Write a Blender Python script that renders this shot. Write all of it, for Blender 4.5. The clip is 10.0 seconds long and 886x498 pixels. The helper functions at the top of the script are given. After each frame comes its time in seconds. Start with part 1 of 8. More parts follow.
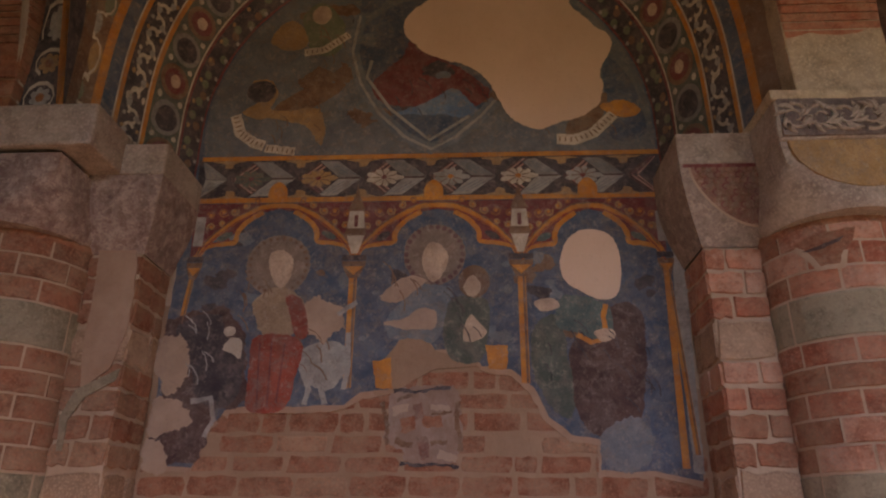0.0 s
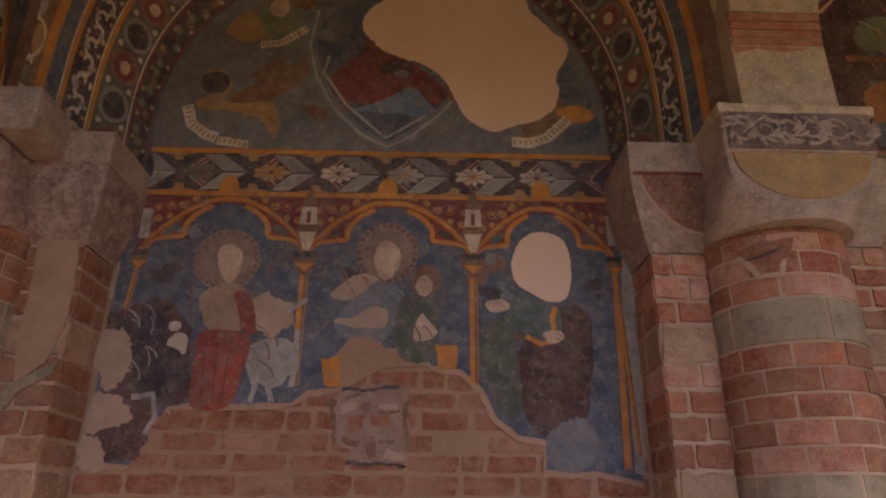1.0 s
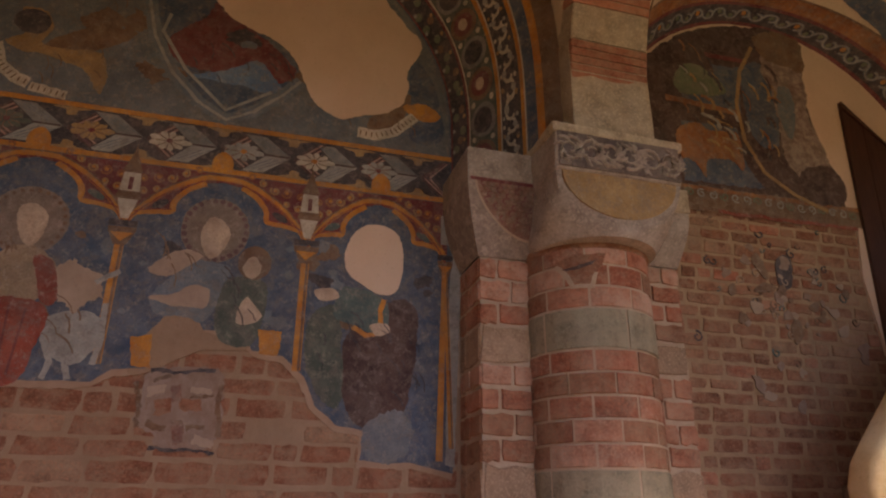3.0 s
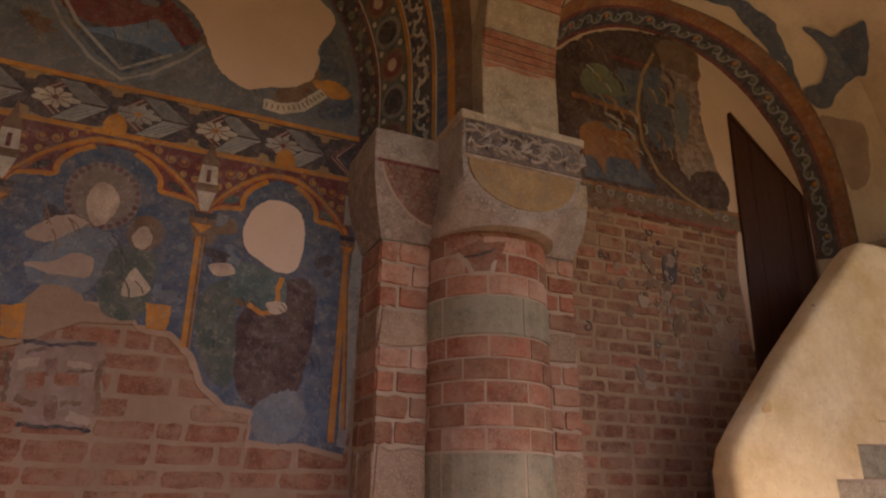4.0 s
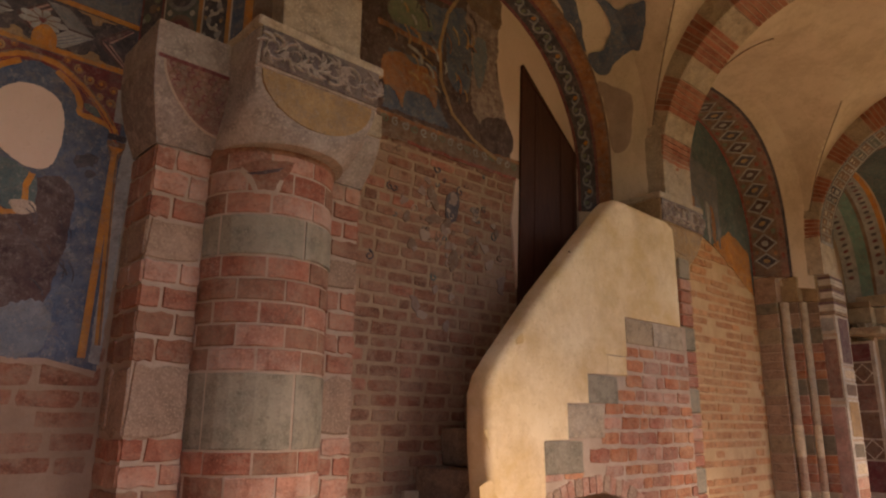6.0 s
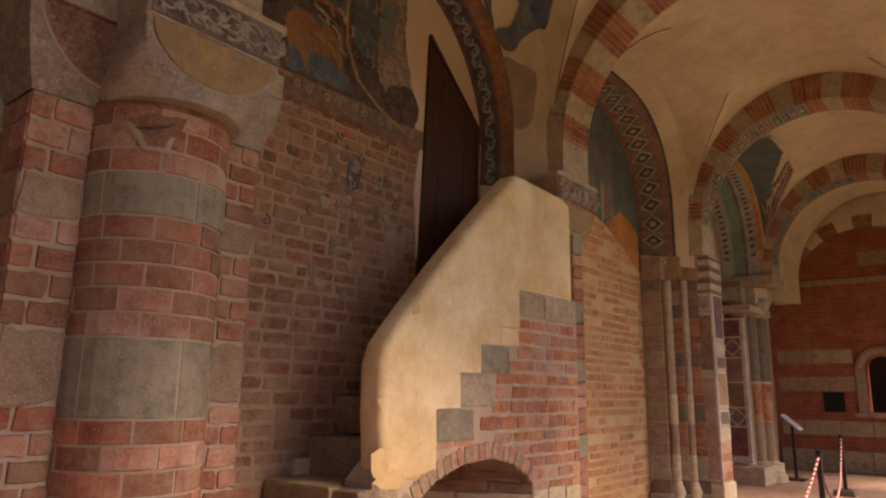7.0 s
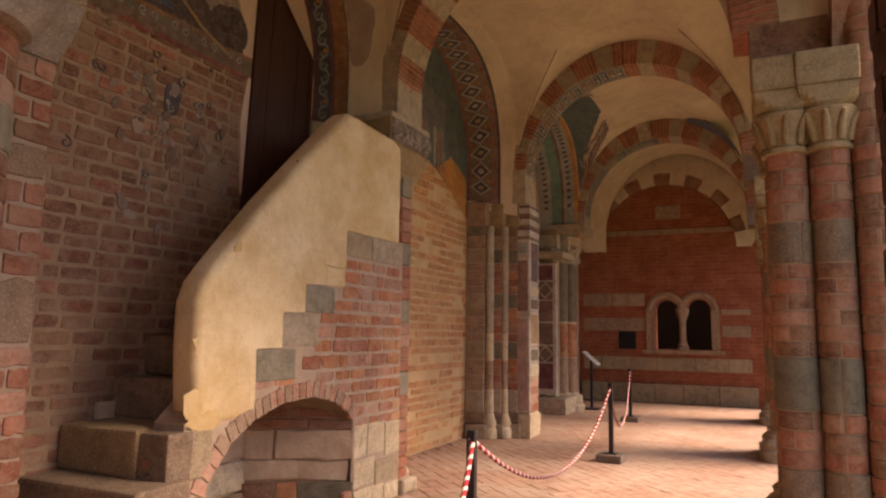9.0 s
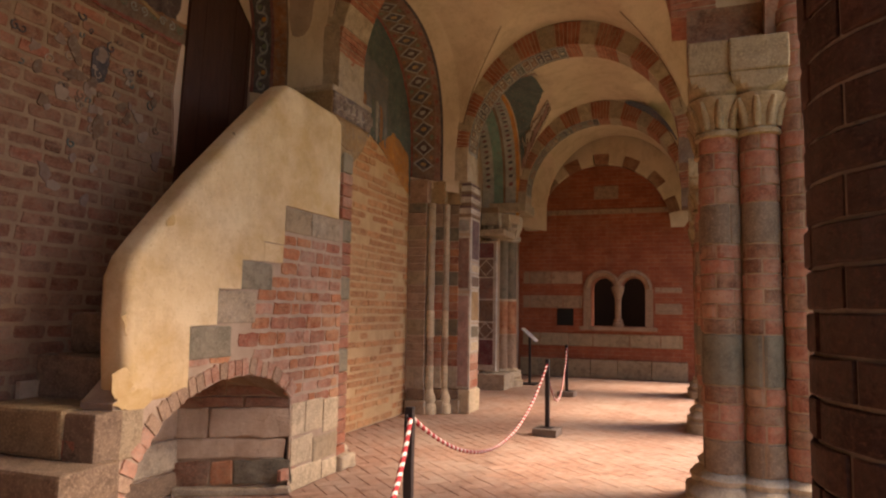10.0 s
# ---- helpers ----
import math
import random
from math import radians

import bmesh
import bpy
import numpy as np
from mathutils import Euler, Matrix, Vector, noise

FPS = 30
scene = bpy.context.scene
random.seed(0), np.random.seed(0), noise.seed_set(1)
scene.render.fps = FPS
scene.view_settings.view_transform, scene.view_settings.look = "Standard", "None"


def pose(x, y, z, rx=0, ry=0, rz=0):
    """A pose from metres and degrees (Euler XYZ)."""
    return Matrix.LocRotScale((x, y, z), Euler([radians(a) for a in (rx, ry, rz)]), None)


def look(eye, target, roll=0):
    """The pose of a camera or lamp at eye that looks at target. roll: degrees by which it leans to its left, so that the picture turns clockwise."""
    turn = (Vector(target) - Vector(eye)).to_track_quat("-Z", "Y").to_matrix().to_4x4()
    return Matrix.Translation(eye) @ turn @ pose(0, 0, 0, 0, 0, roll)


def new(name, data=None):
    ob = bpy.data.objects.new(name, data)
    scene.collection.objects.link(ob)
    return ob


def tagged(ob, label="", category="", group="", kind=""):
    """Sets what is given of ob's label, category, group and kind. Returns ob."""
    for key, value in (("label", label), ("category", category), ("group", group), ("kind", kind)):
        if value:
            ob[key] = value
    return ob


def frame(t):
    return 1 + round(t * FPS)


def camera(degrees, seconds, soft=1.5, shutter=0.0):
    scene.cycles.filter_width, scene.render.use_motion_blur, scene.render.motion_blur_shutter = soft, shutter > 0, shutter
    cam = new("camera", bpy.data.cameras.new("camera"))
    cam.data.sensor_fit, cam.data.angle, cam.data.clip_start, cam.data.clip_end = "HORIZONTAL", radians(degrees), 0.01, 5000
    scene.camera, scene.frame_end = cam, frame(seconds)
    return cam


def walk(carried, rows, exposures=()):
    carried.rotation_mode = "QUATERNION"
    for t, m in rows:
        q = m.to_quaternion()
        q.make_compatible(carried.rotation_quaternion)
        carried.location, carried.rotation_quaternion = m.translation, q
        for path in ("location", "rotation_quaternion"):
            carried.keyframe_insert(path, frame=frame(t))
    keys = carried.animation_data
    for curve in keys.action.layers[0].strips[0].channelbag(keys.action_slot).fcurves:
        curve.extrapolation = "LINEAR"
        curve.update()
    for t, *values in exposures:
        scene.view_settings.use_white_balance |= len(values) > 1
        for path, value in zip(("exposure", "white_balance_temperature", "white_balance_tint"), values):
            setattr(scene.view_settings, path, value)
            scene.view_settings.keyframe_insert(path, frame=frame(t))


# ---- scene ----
cam = camera(65.89, 10.0, soft=2.2)
# seconds, x, y, z, yaw, pitch, lean
PATH = [
    (0, -0.090, 0.114, 1.460, 2.778, 22.497, 0.380),
    (0.5, -0.086, 0.114, 1.460, 1.131, 22.492, 0.364),
    (1, -0.081, 0.114, 1.459, -1.361, 22.492, 0.391),
    (1.5, -0.076, 0.113, 1.459, -4.388, 22.445, 0.438),
    (2, -0.071, 0.112, 1.459, -8.138, 22.353, 0.432),
    (2.5, -0.066, 0.111, 1.459, -11.895, 22.183, 0.402),
    (4, -0.047, 0.107, 1.460, -24.463, 20.465, 0.397),
    (4.5, -0.040, 0.105, 1.461, -28.659, 19.155, 0.409),
    (5, -0.033, 0.102, 1.462, -33.193, 17.044, 0.443),
    (5.5, -0.026, 0.100, 1.463, -37.731, 15.762, 0.458),
    (6, -0.018, 0.097, 1.465, -42.730, 14.379, 0.542),
    (7.5, 0.008, 0.087, 1.471, -54.950, 10.549, 0.839),
    (8, 0.017, 0.083, 1.473, -58.688, 8.972, 0.830),
    (8.5, 0.026, 0.079, 1.476, -61.794, 7.902, 0.723),
    (9, 0.036, 0.075, 1.479, -65.344, 7.098, 0.825),
    (9.5, 0.046, 0.070, 1.482, -68.358, 5.995, 0.664),
    (10, 0.056, 0.066, 1.485, -70.207, 5.223, 0.957),
]
EXPOSURES = [(0.0, 1.78, 7000, 27.0), (4.0, 1.64, 7600, 27.0), (10.0, 1.5, 7900, 27.0)]
walk(cam, [(t, pose(x, y, z, 0, 0, yaw) @ pose(0, 0, 0, 90 + pitch) @ pose(0, 0, 0, 0, 0, lean)) for t, x, y, z, yaw, pitch, lean in PATH], EXPOSURES)
import itertools

from mathutils.geometry import delaunay_2d_cdt

# ---- light ----
world = bpy.data.worlds.new("sky")
scene.world = world
world.use_nodes = True
wn = world.node_tree
sky = wn.nodes.new("ShaderNodeTexSky")
sky.sky_type, sky.sun_disc = "NISHITA", False
sky.sun_elevation, sky.sun_rotation = radians(46), radians(163)
wn.nodes["Background"].inputs["Strength"].default_value = 0.13
wn.links.new(sky.outputs[0], wn.nodes["Background"].inputs["Color"])
sun = new("sun", bpy.data.lights.new("sun", "SUN"))
sun.data.energy, sun.data.angle, sun.data.color = 3.3, radians(32), (1.0, 0.88, 0.72)
sun.matrix_basis = look((0, 0, 0), (-0.2, 0.66, -0.72))


# ---- materials ----
class Nodes:
    """A short way to write node materials."""

    def __init__(self, name):
        self.mat = bpy.data.materials.new(name)
        self.mat.use_nodes = True
        self.tree = self.mat.node_tree
        self.bsdf = self.tree.nodes["Principled BSDF"]
        self.pos = self.add("ShaderNodeNewGeometry").outputs["Position"]

    def add(self, kind, **values):
        n = self.tree.nodes.new(kind)
        for k, v in values.items():
            n.inputs[k].default_value = v
        return n

    def link(self, a, b):
        self.tree.links.new(a, b)

    def noise(self, scale, detail=5.0, rough=0.6, stretch=None):
        n = self.add("ShaderNodeTexNoise", Scale=scale, Detail=detail, Roughness=rough)
        src = self.pos
        if stretch:
            m = self.add("ShaderNodeVectorMath")
            m.operation = "MULTIPLY"
            m.inputs[1].default_value = stretch
            self.link(src, m.inputs[0])
            src = m.outputs[0]
        self.link(src, n.inputs["Vector"])
        return n.outputs["Fac"]

    def steps(self, fac, lo, hi):
        n = self.add("ShaderNodeMapRange")
        n.inputs["From Min"].default_value, n.inputs["From Max"].default_value = lo, hi
        self.link(fac, n.inputs["Value"])
        return n.outputs["Result"]

    def mix(self, fac, a, b, how="MIX"):
        n = self.tree.nodes.new("ShaderNodeMix")
        n.data_type, n.blend_type = "RGBA", how
        for v, s in ((fac, n.inputs[0]), (a, n.inputs[6]), (b, n.inputs[7])):
            if isinstance(v, (int, float)):
                s.default_value = v
            elif isinstance(v, tuple):
                s.default_value = (*v, 1)
            else:
                self.link(v, s)
        return n.outputs[2]

    def finish(self, colour, rough=0.9, bump=None, depth=0.3, dist=0.01, spec=0.3):
        self.link(colour, self.bsdf.inputs["Base Color"])
        self.bsdf.inputs["Roughness"].default_value = rough
        self.bsdf.inputs["Specular IOR Level"].default_value = spec
        if bump is not None:
            b = self.add("ShaderNodeBump", Strength=depth, Distance=dist)
            self.link(bump, b.inputs["Height"])
            self.link(b.outputs[0], self.bsdf.inputs["Normal"])
        return self.mat


def masonry(name, a, b, stain, amount=0.4, rough=0.92, island=False, vary=0.2, depth=0.6, patch=2.2, smear=0.3):
    """Brick or stone: two tones from piece to piece, blotches, and pale lime or dirt in patches."""
    n = Nodes(name)
    if island:
        rnd = n.add("ShaderNodeNewGeometry").outputs["Random Per Island"]
    else:
        rnd = n.add("ShaderNodeObjectInfo").outputs["Random"]
    c = n.mix(rnd, a, b)
    c = n.mix(n.steps(n.noise(9, 6, 0.7), 0.42, 0.66), c, tuple(v * 0.6 for v in a))
    h = n.add("ShaderNodeHueSaturation")
    h.inputs["Hue"].default_value = 0.5
    v = n.add("ShaderNodeMath")
    v.operation = "MULTIPLY_ADD"
    v.inputs[1].default_value, v.inputs[2].default_value = 2 * vary, 1 - vary
    fr = n.add("ShaderNodeMath")
    fr.operation = "FRACT"
    mu = n.add("ShaderNodeMath")
    mu.operation, mu.inputs[1].default_value = "MULTIPLY", 7.31
    n.link(rnd, mu.inputs[0])
    n.link(mu.outputs[0], fr.inputs[0])
    n.link(fr.outputs[0], v.inputs[0])
    n.link(v.outputs[0], h.inputs["Value"])
    n.link(c, h.inputs["Color"])
    c = h.outputs["Color"]
    wide = n.steps(n.noise(patch, 9, 0.78), 0.44, 0.62)
    c = n.mix(n.mix(wide, (0, 0, 0), (amount,) * 3), c, stain)
    # mortar and lime dragged over the faces
    drag = n.steps(n.noise(7.5, 12, 0.8, (1, 1, 1.6)), 0.5, 0.6)
    c = n.mix(n.mix(drag, (0, 0, 0), (smear,) * 3), c, stain)
    fine = n.noise(70, 4, 0.7)
    c = n.mix(n.steps(fine, 0.5, 0.75), c, tuple(min(1, v * 1.3) for v in b))
    c = n.mix(n.mix(n.steps(n.noise(34, 6, 0.75), 0.57, 0.66), (0, 0, 0), (0.45,) * 3), c, tuple(v * 0.45 for v in a))
    return n.finish(c, rough, n.mix(0.45, n.noise(28, 5, 0.7), fine), depth, 0.012)


def paint(name, a, b, worn=(0.2, 0.165, 0.135), wear=0.5, scale=6.0, rough=0.85, depth=0.2, grime=0.4):
    """Old paint on plaster: mottled pigment, grime, and abrasion that runs through all colours alike."""
    n = Nodes(name)
    c = n.mix(n.steps(n.noise(scale, 9, 0.75), 0.4, 0.6), a, b)
    dark = tuple(v * 0.35 + 0.006 for v in a)
    c = n.mix(n.mix(n.steps(n.noise(2.3, 10, 0.78), 0.42, 0.58), (0, 0, 0), (grime,) * 3), c, dark)
    veil = n.steps(n.noise(4.7, 12, 0.8), 0.44, 0.6)
    c = n.mix(n.mix(veil, (0, 0, 0), (0.27,) * 3), c, (0.17, 0.15, 0.14))
    lost = n.steps(n.noise(13, 12, 0.82), 0.51, 0.57)
    c = n.mix(n.mix(lost, (0, 0, 0), (wear,) * 3), c, worn)
    pale = n.steps(n.noise(27, 8, 0.8), 0.545, 0.6)
    c = n.mix(n.mix(pale, (0, 0, 0), (wear * 0.7,) * 3), c, (0.4, 0.34, 0.28))
    specks = n.steps(n.noise(90, 3, 0.6), 0.54, 0.62)
    c = n.mix(n.mix(specks, (0, 0, 0), (wear * 0.6,) * 3), c, dark)
    return n.finish(c, rough, n.mix(0.5, n.noise(40, 5, 0.7), n.noise(5, 4, 0.6)), depth, 0.01)


def lime(name, a, b, stain, scale=1.4, amount=0.35, depth=0.25, rough=0.92, drip=0.55):
    """Trowelled lime plaster with soft clouds, drips and pits."""
    n = Nodes(name)
    c = n.mix(n.steps(n.noise(scale, 9, 0.7), 0.38, 0.62), a, b)
    c = n.mix(n.mix(n.steps(n.noise(2.7, 10, 0.78, (1, 1, drip)), 0.46, 0.64), (0, 0, 0), (amount,) * 3), c, stain)
    c = n.mix(n.mix(n.steps(n.noise(38, 4), 0.6, 0.68), (0, 0, 0), (0.35,) * 3), c, stain)
    return n.finish(c, rough, n.mix(0.4, n.noise(4, 5, 0.6), n.noise(45, 5, 0.7)), depth, 0.02)


BRICK = masonry("brick_red", (0.29, 0.094, 0.054), (0.38, 0.15, 0.09), (0.46, 0.32, 0.22), 0.5)
BRICK_FAR = masonry("brick_red_field", (0.29, 0.094, 0.054), (0.38, 0.15, 0.09), (0.46, 0.32, 0.22), 0.5, island=True)
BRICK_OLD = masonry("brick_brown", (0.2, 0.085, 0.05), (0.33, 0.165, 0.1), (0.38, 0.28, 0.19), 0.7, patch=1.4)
BRICK_OLD_FAR = masonry("brick_brown_field", (0.2, 0.085, 0.05), (0.33, 0.165, 0.1), (0.38, 0.28, 0.19), 0.7, island=True, patch=1.4)
BRICK_ORANGE = masonry("brick_orange", (0.46, 0.2, 0.085), (0.55, 0.28, 0.125), (0.56, 0.39, 0.21), 0.55)
BRICK_ORANGE_FAR = masonry("brick_orange_field", (0.46, 0.2, 0.085), (0.55, 0.28, 0.125), (0.56, 0.39, 0.21), 0.55, island=True)
BRICK_PALE = masonry("brick_limewashed", (0.36, 0.15, 0.092), (0.43, 0.22, 0.145), (0.5, 0.4, 0.31), 0.6)
STONE = masonry("stone_grey_green", (0.2, 0.18, 0.125), (0.27, 0.24, 0.17), (0.34, 0.29, 0.21), 0.6, vary=0.15)
BRICK_WASHED = masonry("brick_dull_washed", (0.235, 0.09, 0.05), (0.3, 0.14, 0.085), (0.29, 0.19, 0.125), 0.8, patch=3.2, smear=0.75, vary=0.13)
BRICK_CLAY = masonry("brick_clay_red", (0.36, 0.115, 0.052), (0.47, 0.2, 0.095), (0.5, 0.33, 0.2), 0.65, patch=3.0)
STONE_TAN = masonry("stone_tan", (0.29, 0.225, 0.145), (0.37, 0.29, 0.19), (0.45, 0.34, 0.21), 0.6, vary=0.12)
STONE_WARM = masonry("stone_buff", (0.4, 0.32, 0.22), (0.48, 0.39, 0.27), (0.34, 0.3, 0.24), 0.5, vary=0.15)
STONE_PINK = masonry("stone_pinkish", (0.34, 0.225, 0.15), (0.41, 0.285, 0.195), (0.27, 0.19, 0.13), 0.6, vary=0.12)
STONE_GOLD = masonry("stone_golden_buff", (0.32, 0.225, 0.12), (0.385, 0.28, 0.16), (0.3, 0.21, 0.12), 0.5, vary=0.12)
STONE_BUFF = masonry("stone_pale_buff", (0.56, 0.45, 0.29), (0.64, 0.53, 0.36), (0.42, 0.33, 0.22), 0.5, vary=0.12)
STONE_BROWN = masonry("stone_brown_step", (0.23, 0.16, 0.105), (0.3, 0.215, 0.145), (0.15, 0.1, 0.07), 0.6, vary=0.15)
# Dark brick, its colour lowered further for the shade on the near pier.
BRICK_SHADED = masonry("brick_shaded", (0.075, 0.036, 0.027), (0.115, 0.056, 0.042), (0.1, 0.07, 0.055), 0.6, depth=0.8)
STONE_SLATE = masonry("stone_slate_green", (0.15, 0.135, 0.095), (0.2, 0.175, 0.125), (0.26, 0.2, 0.14), 0.5, vary=0.12)
CARVED_GROUND = masonry("stone_dark_ground", (0.13, 0.105, 0.1), (0.17, 0.135, 0.125), (0.3, 0.25, 0.21), 0.6, vary=0.05)
STONE_CAP = masonry("stone_capital", (0.36, 0.31, 0.26), (0.4, 0.34, 0.28), (0.22, 0.17, 0.15), 0.55, vary=0.06)
MORTAR = lime("mortar", (0.4, 0.3, 0.215), (0.48, 0.37, 0.27), (0.3, 0.22, 0.16), 5, 0.5, 0.6)
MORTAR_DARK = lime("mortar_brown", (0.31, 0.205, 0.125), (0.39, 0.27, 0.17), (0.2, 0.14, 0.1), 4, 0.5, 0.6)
MORTAR_WASHED = lime("mortar_dull", (0.29, 0.195, 0.13), (0.345, 0.24, 0.165), (0.22, 0.145, 0.095), 4, 0.5, 0.6)
ROUGHCAST = lime("rough_buff_render", (0.5, 0.37, 0.25), (0.62, 0.48, 0.34), (0.36, 0.25, 0.16), 5, 0.5, 0.9)
MORTAR_OCHRE = lime("mortar_ochre", (0.53, 0.35, 0.18), (0.61, 0.43, 0.24), (0.42, 0.27, 0.14), 4, 0.5, 0.5)
MORTAR_NEAR = lime("mortar_near_pier", (0.26, 0.21, 0.17), (0.36, 0.3, 0.24), (0.05, 0.035, 0.03), 4, 0.5, 0.6)
RIM = lime("broken_plaster_edge", (0.32, 0.215, 0.148), (0.38, 0.265, 0.19), (0.3, 0.2, 0.14), 6, 0.5, 0.5)
PLASTER = lime("vault_plaster", (0.57, 0.46, 0.32), (0.65, 0.54, 0.39), (0.34, 0.25, 0.16), 0.9, 0.45)
YELLOW = lime("yellow_plaster", (0.62, 0.44, 0.21), (0.77, 0.625, 0.39), (0.45, 0.3, 0.15), 1.8, 0.45, 0.5, 0.92, 1.0)
LOST = lime("patch_plaster", (0.62, 0.46, 0.34), (0.66, 0.5, 0.38), (0.5, 0.36, 0.26), 1.5, 0.25, 0.12)
WASH = lime("thin_whitewash", (0.25, 0.185, 0.15), (0.33, 0.255, 0.21), (0.2, 0.115, 0.08), 9.0, 0.75, 0.4)
LOST_DULL = lime("worn_plaster", (0.32, 0.24, 0.18), (0.41, 0.31, 0.235), (0.24, 0.18, 0.15), 4.0, 0.5, 0.3)
BLUE = paint("paint_dark_blue", (0.06, 0.095, 0.15), (0.125, 0.155, 0.195), wear=0.45)
BLUE_GREEN = paint("paint_blue_green", (0.13, 0.155, 0.18), (0.2, 0.215, 0.225), wear=0.45)
BLUE_BRIGHT = paint("paint_blue", (0.10, 0.19, 0.33), (0.2, 0.28, 0.36), wear=0.5)
MAROON_GREY = paint("paint_maroon_grey", (0.13, 0.065, 0.065), (0.2, 0.115, 0.11), wear=0.5)
ARROW_GREY = paint("paint_arrow_grey", (0.2, 0.205, 0.2), (0.3, 0.29, 0.27), (0.13, 0.11, 0.1), wear=0.5)
MAROON = paint("paint_maroon", (0.16, 0.035, 0.04), (0.22, 0.07, 0.065), wear=0.35)
BLACKISH = paint("paint_near_black", (0.045, 0.04, 0.05), (0.09, 0.08, 0.085), wear=0.35)
RED = paint("paint_red", (0.3, 0.055, 0.035), (0.35, 0.1, 0.065), wear=0.5, grime=0.6)
ORANGE = paint("paint_ochre_orange", (0.52, 0.19, 0.03), (0.62, 0.29, 0.06), wear=0.35)
RUST = paint("paint_rust_orange", (0.32, 0.12, 0.045), (0.42, 0.2, 0.085), wear=0.55, grime=0.6)
OCHRE = paint("paint_ochre", (0.36, 0.22, 0.09), (0.44, 0.29, 0.14), wear=0.45)
UMBER = paint("paint_umber", (0.17, 0.095, 0.055), (0.25, 0.16, 0.1), wear=0.45)
CREAM = paint("paint_cream", (0.56, 0.5, 0.4), (0.64, 0.57, 0.46), (0.25, 0.2, 0.15), wear=0.45)
GREYPAINT = paint("paint_grey", (0.32, 0.33, 0.31), (0.42, 0.41, 0.37), (0.15, 0.13, 0.12), wear=0.45)
RUBBED_RED = paint("paint_rubbed_red", (0.25, 0.12, 0.085), (0.34, 0.2, 0.15), wear=0.6, scale=12, grime=0.6)
GREEN = paint("paint_green", (0.13, 0.17, 0.11), (0.2, 0.23, 0.15), wear=0.45)
TEAL = paint("paint_teal", (0.12, 0.25, 0.22), (0.2, 0.33, 0.27), wear=0.4)
HALO = paint("paint_dull_grey_brown", (0.2, 0.15, 0.12), (0.3, 0.235, 0.19), wear=0.5, scale=14)
DULL_FLESH = paint("paint_dull_ochre", (0.32, 0.235, 0.15), (0.42, 0.32, 0.22), (0.2, 0.14, 0.1), wear=0.55, scale=12)
FLESH = paint("paint_pale", (0.5, 0.37, 0.27), (0.6, 0.47, 0.35), (0.28, 0.2, 0.15), wear=0.55)
PINK = paint("paint_pink", (0.42, 0.24, 0.2), (0.5, 0.33, 0.28), wear=0.45)
DARK_GREEN = paint("paint_dark_green", (0.075, 0.1, 0.085), (0.13, 0.15, 0.12), wear=0.45)
DARK_TEAL = paint("paint_dark_teal", (0.07, 0.12, 0.12), (0.12, 0.17, 0.16), wear=0.45)
DARK_BROWN = paint("paint_dark_brown", (0.065, 0.035, 0.035), (0.11, 0.07, 0.06), wear=0.35)
BLUE_GREY = paint("paint_blue_grey", (0.13, 0.17, 0.21), (0.22, 0.25, 0.27), wear=0.5)
SPECKLED = paint("speckled_capital", (0.24, 0.19, 0.16), (0.34, 0.28, 0.235), (0.48, 0.39, 0.32), wear=0.6, scale=22, depth=0.5, grime=0.3)
SOOT = paint("painted_capital", (0.2, 0.125, 0.11), (0.36, 0.29, 0.25), (0.44, 0.36, 0.3), wear=0.6, scale=16, depth=0.5)


def wood_material(name, a, b, rough=0.6):
    n = Nodes(name)
    c = n.mix(n.steps(n.noise(9, 8, 0.7, (6, 6, 0.5)), 0.3, 0.7), a, b)
    return n.finish(c, rough, n.noise(14, 6, 0.7, (8, 8, 0.5)), 0.35, 0.006)


WOOD = wood_material("dark_door_wood", (0.04, 0.014, 0.009), (0.08, 0.03, 0.018))
WOOD_GREY = wood_material("grey_wood", (0.13, 0.1, 0.085), (0.2, 0.16, 0.13))


def plain(name, colour, rough=0.5, metal=0.0):
    n = Nodes(name)
    n.bsdf.inputs["Metallic"].default_value = metal
    c = n.mix(n.steps(n.noise(30, 5), 0.3, 0.7), colour, tuple(v * 0.75 for v in colour))
    return n.finish(c, rough, n.noise(120, 3), 0.08, 0.002)


IRON = plain("dark_painted_iron", (0.035, 0.03, 0.032), 0.45, 0.3)
ROPE_RED = plain("rope_red", (0.36, 0.03, 0.035), 0.8)
ROPE_WHITE = plain("rope_white", (0.7, 0.66, 0.6), 0.8)
SIGN = plain("sign_board", (0.62, 0.62, 0.6), 0.35)
INK = plain("sign_ink", (0.12, 0.12, 0.13), 0.6)
# Near-black that puts the darkness of unlit hollows into the colour.
DARK = plain("unlit_interior", (0.02, 0.018, 0.016), 0.9)
TILE = masonry("terracotta_paver", (0.37, 0.215, 0.15), (0.42, 0.26, 0.19), (0.42, 0.325, 0.255), 0.85, rough=0.7, vary=0.06, patch=1.1)
TILE_FAR = masonry("terracotta_paver_field", (0.37, 0.215, 0.15), (0.42, 0.26, 0.19), (0.42, 0.325, 0.255), 0.85, rough=0.7, island=True, vary=0.06, patch=1.1)
EARTH = lime("paving_bed", (0.35, 0.21, 0.145), (0.4, 0.255, 0.185), (0.22, 0.15, 0.1), 3, 0.4, 0.5)
GRAVEL = lime("courtyard_grass", (0.12, 0.15, 0.06), (0.17, 0.19, 0.08), (0.24, 0.2, 0.13), 3, 0.4, 0.6)


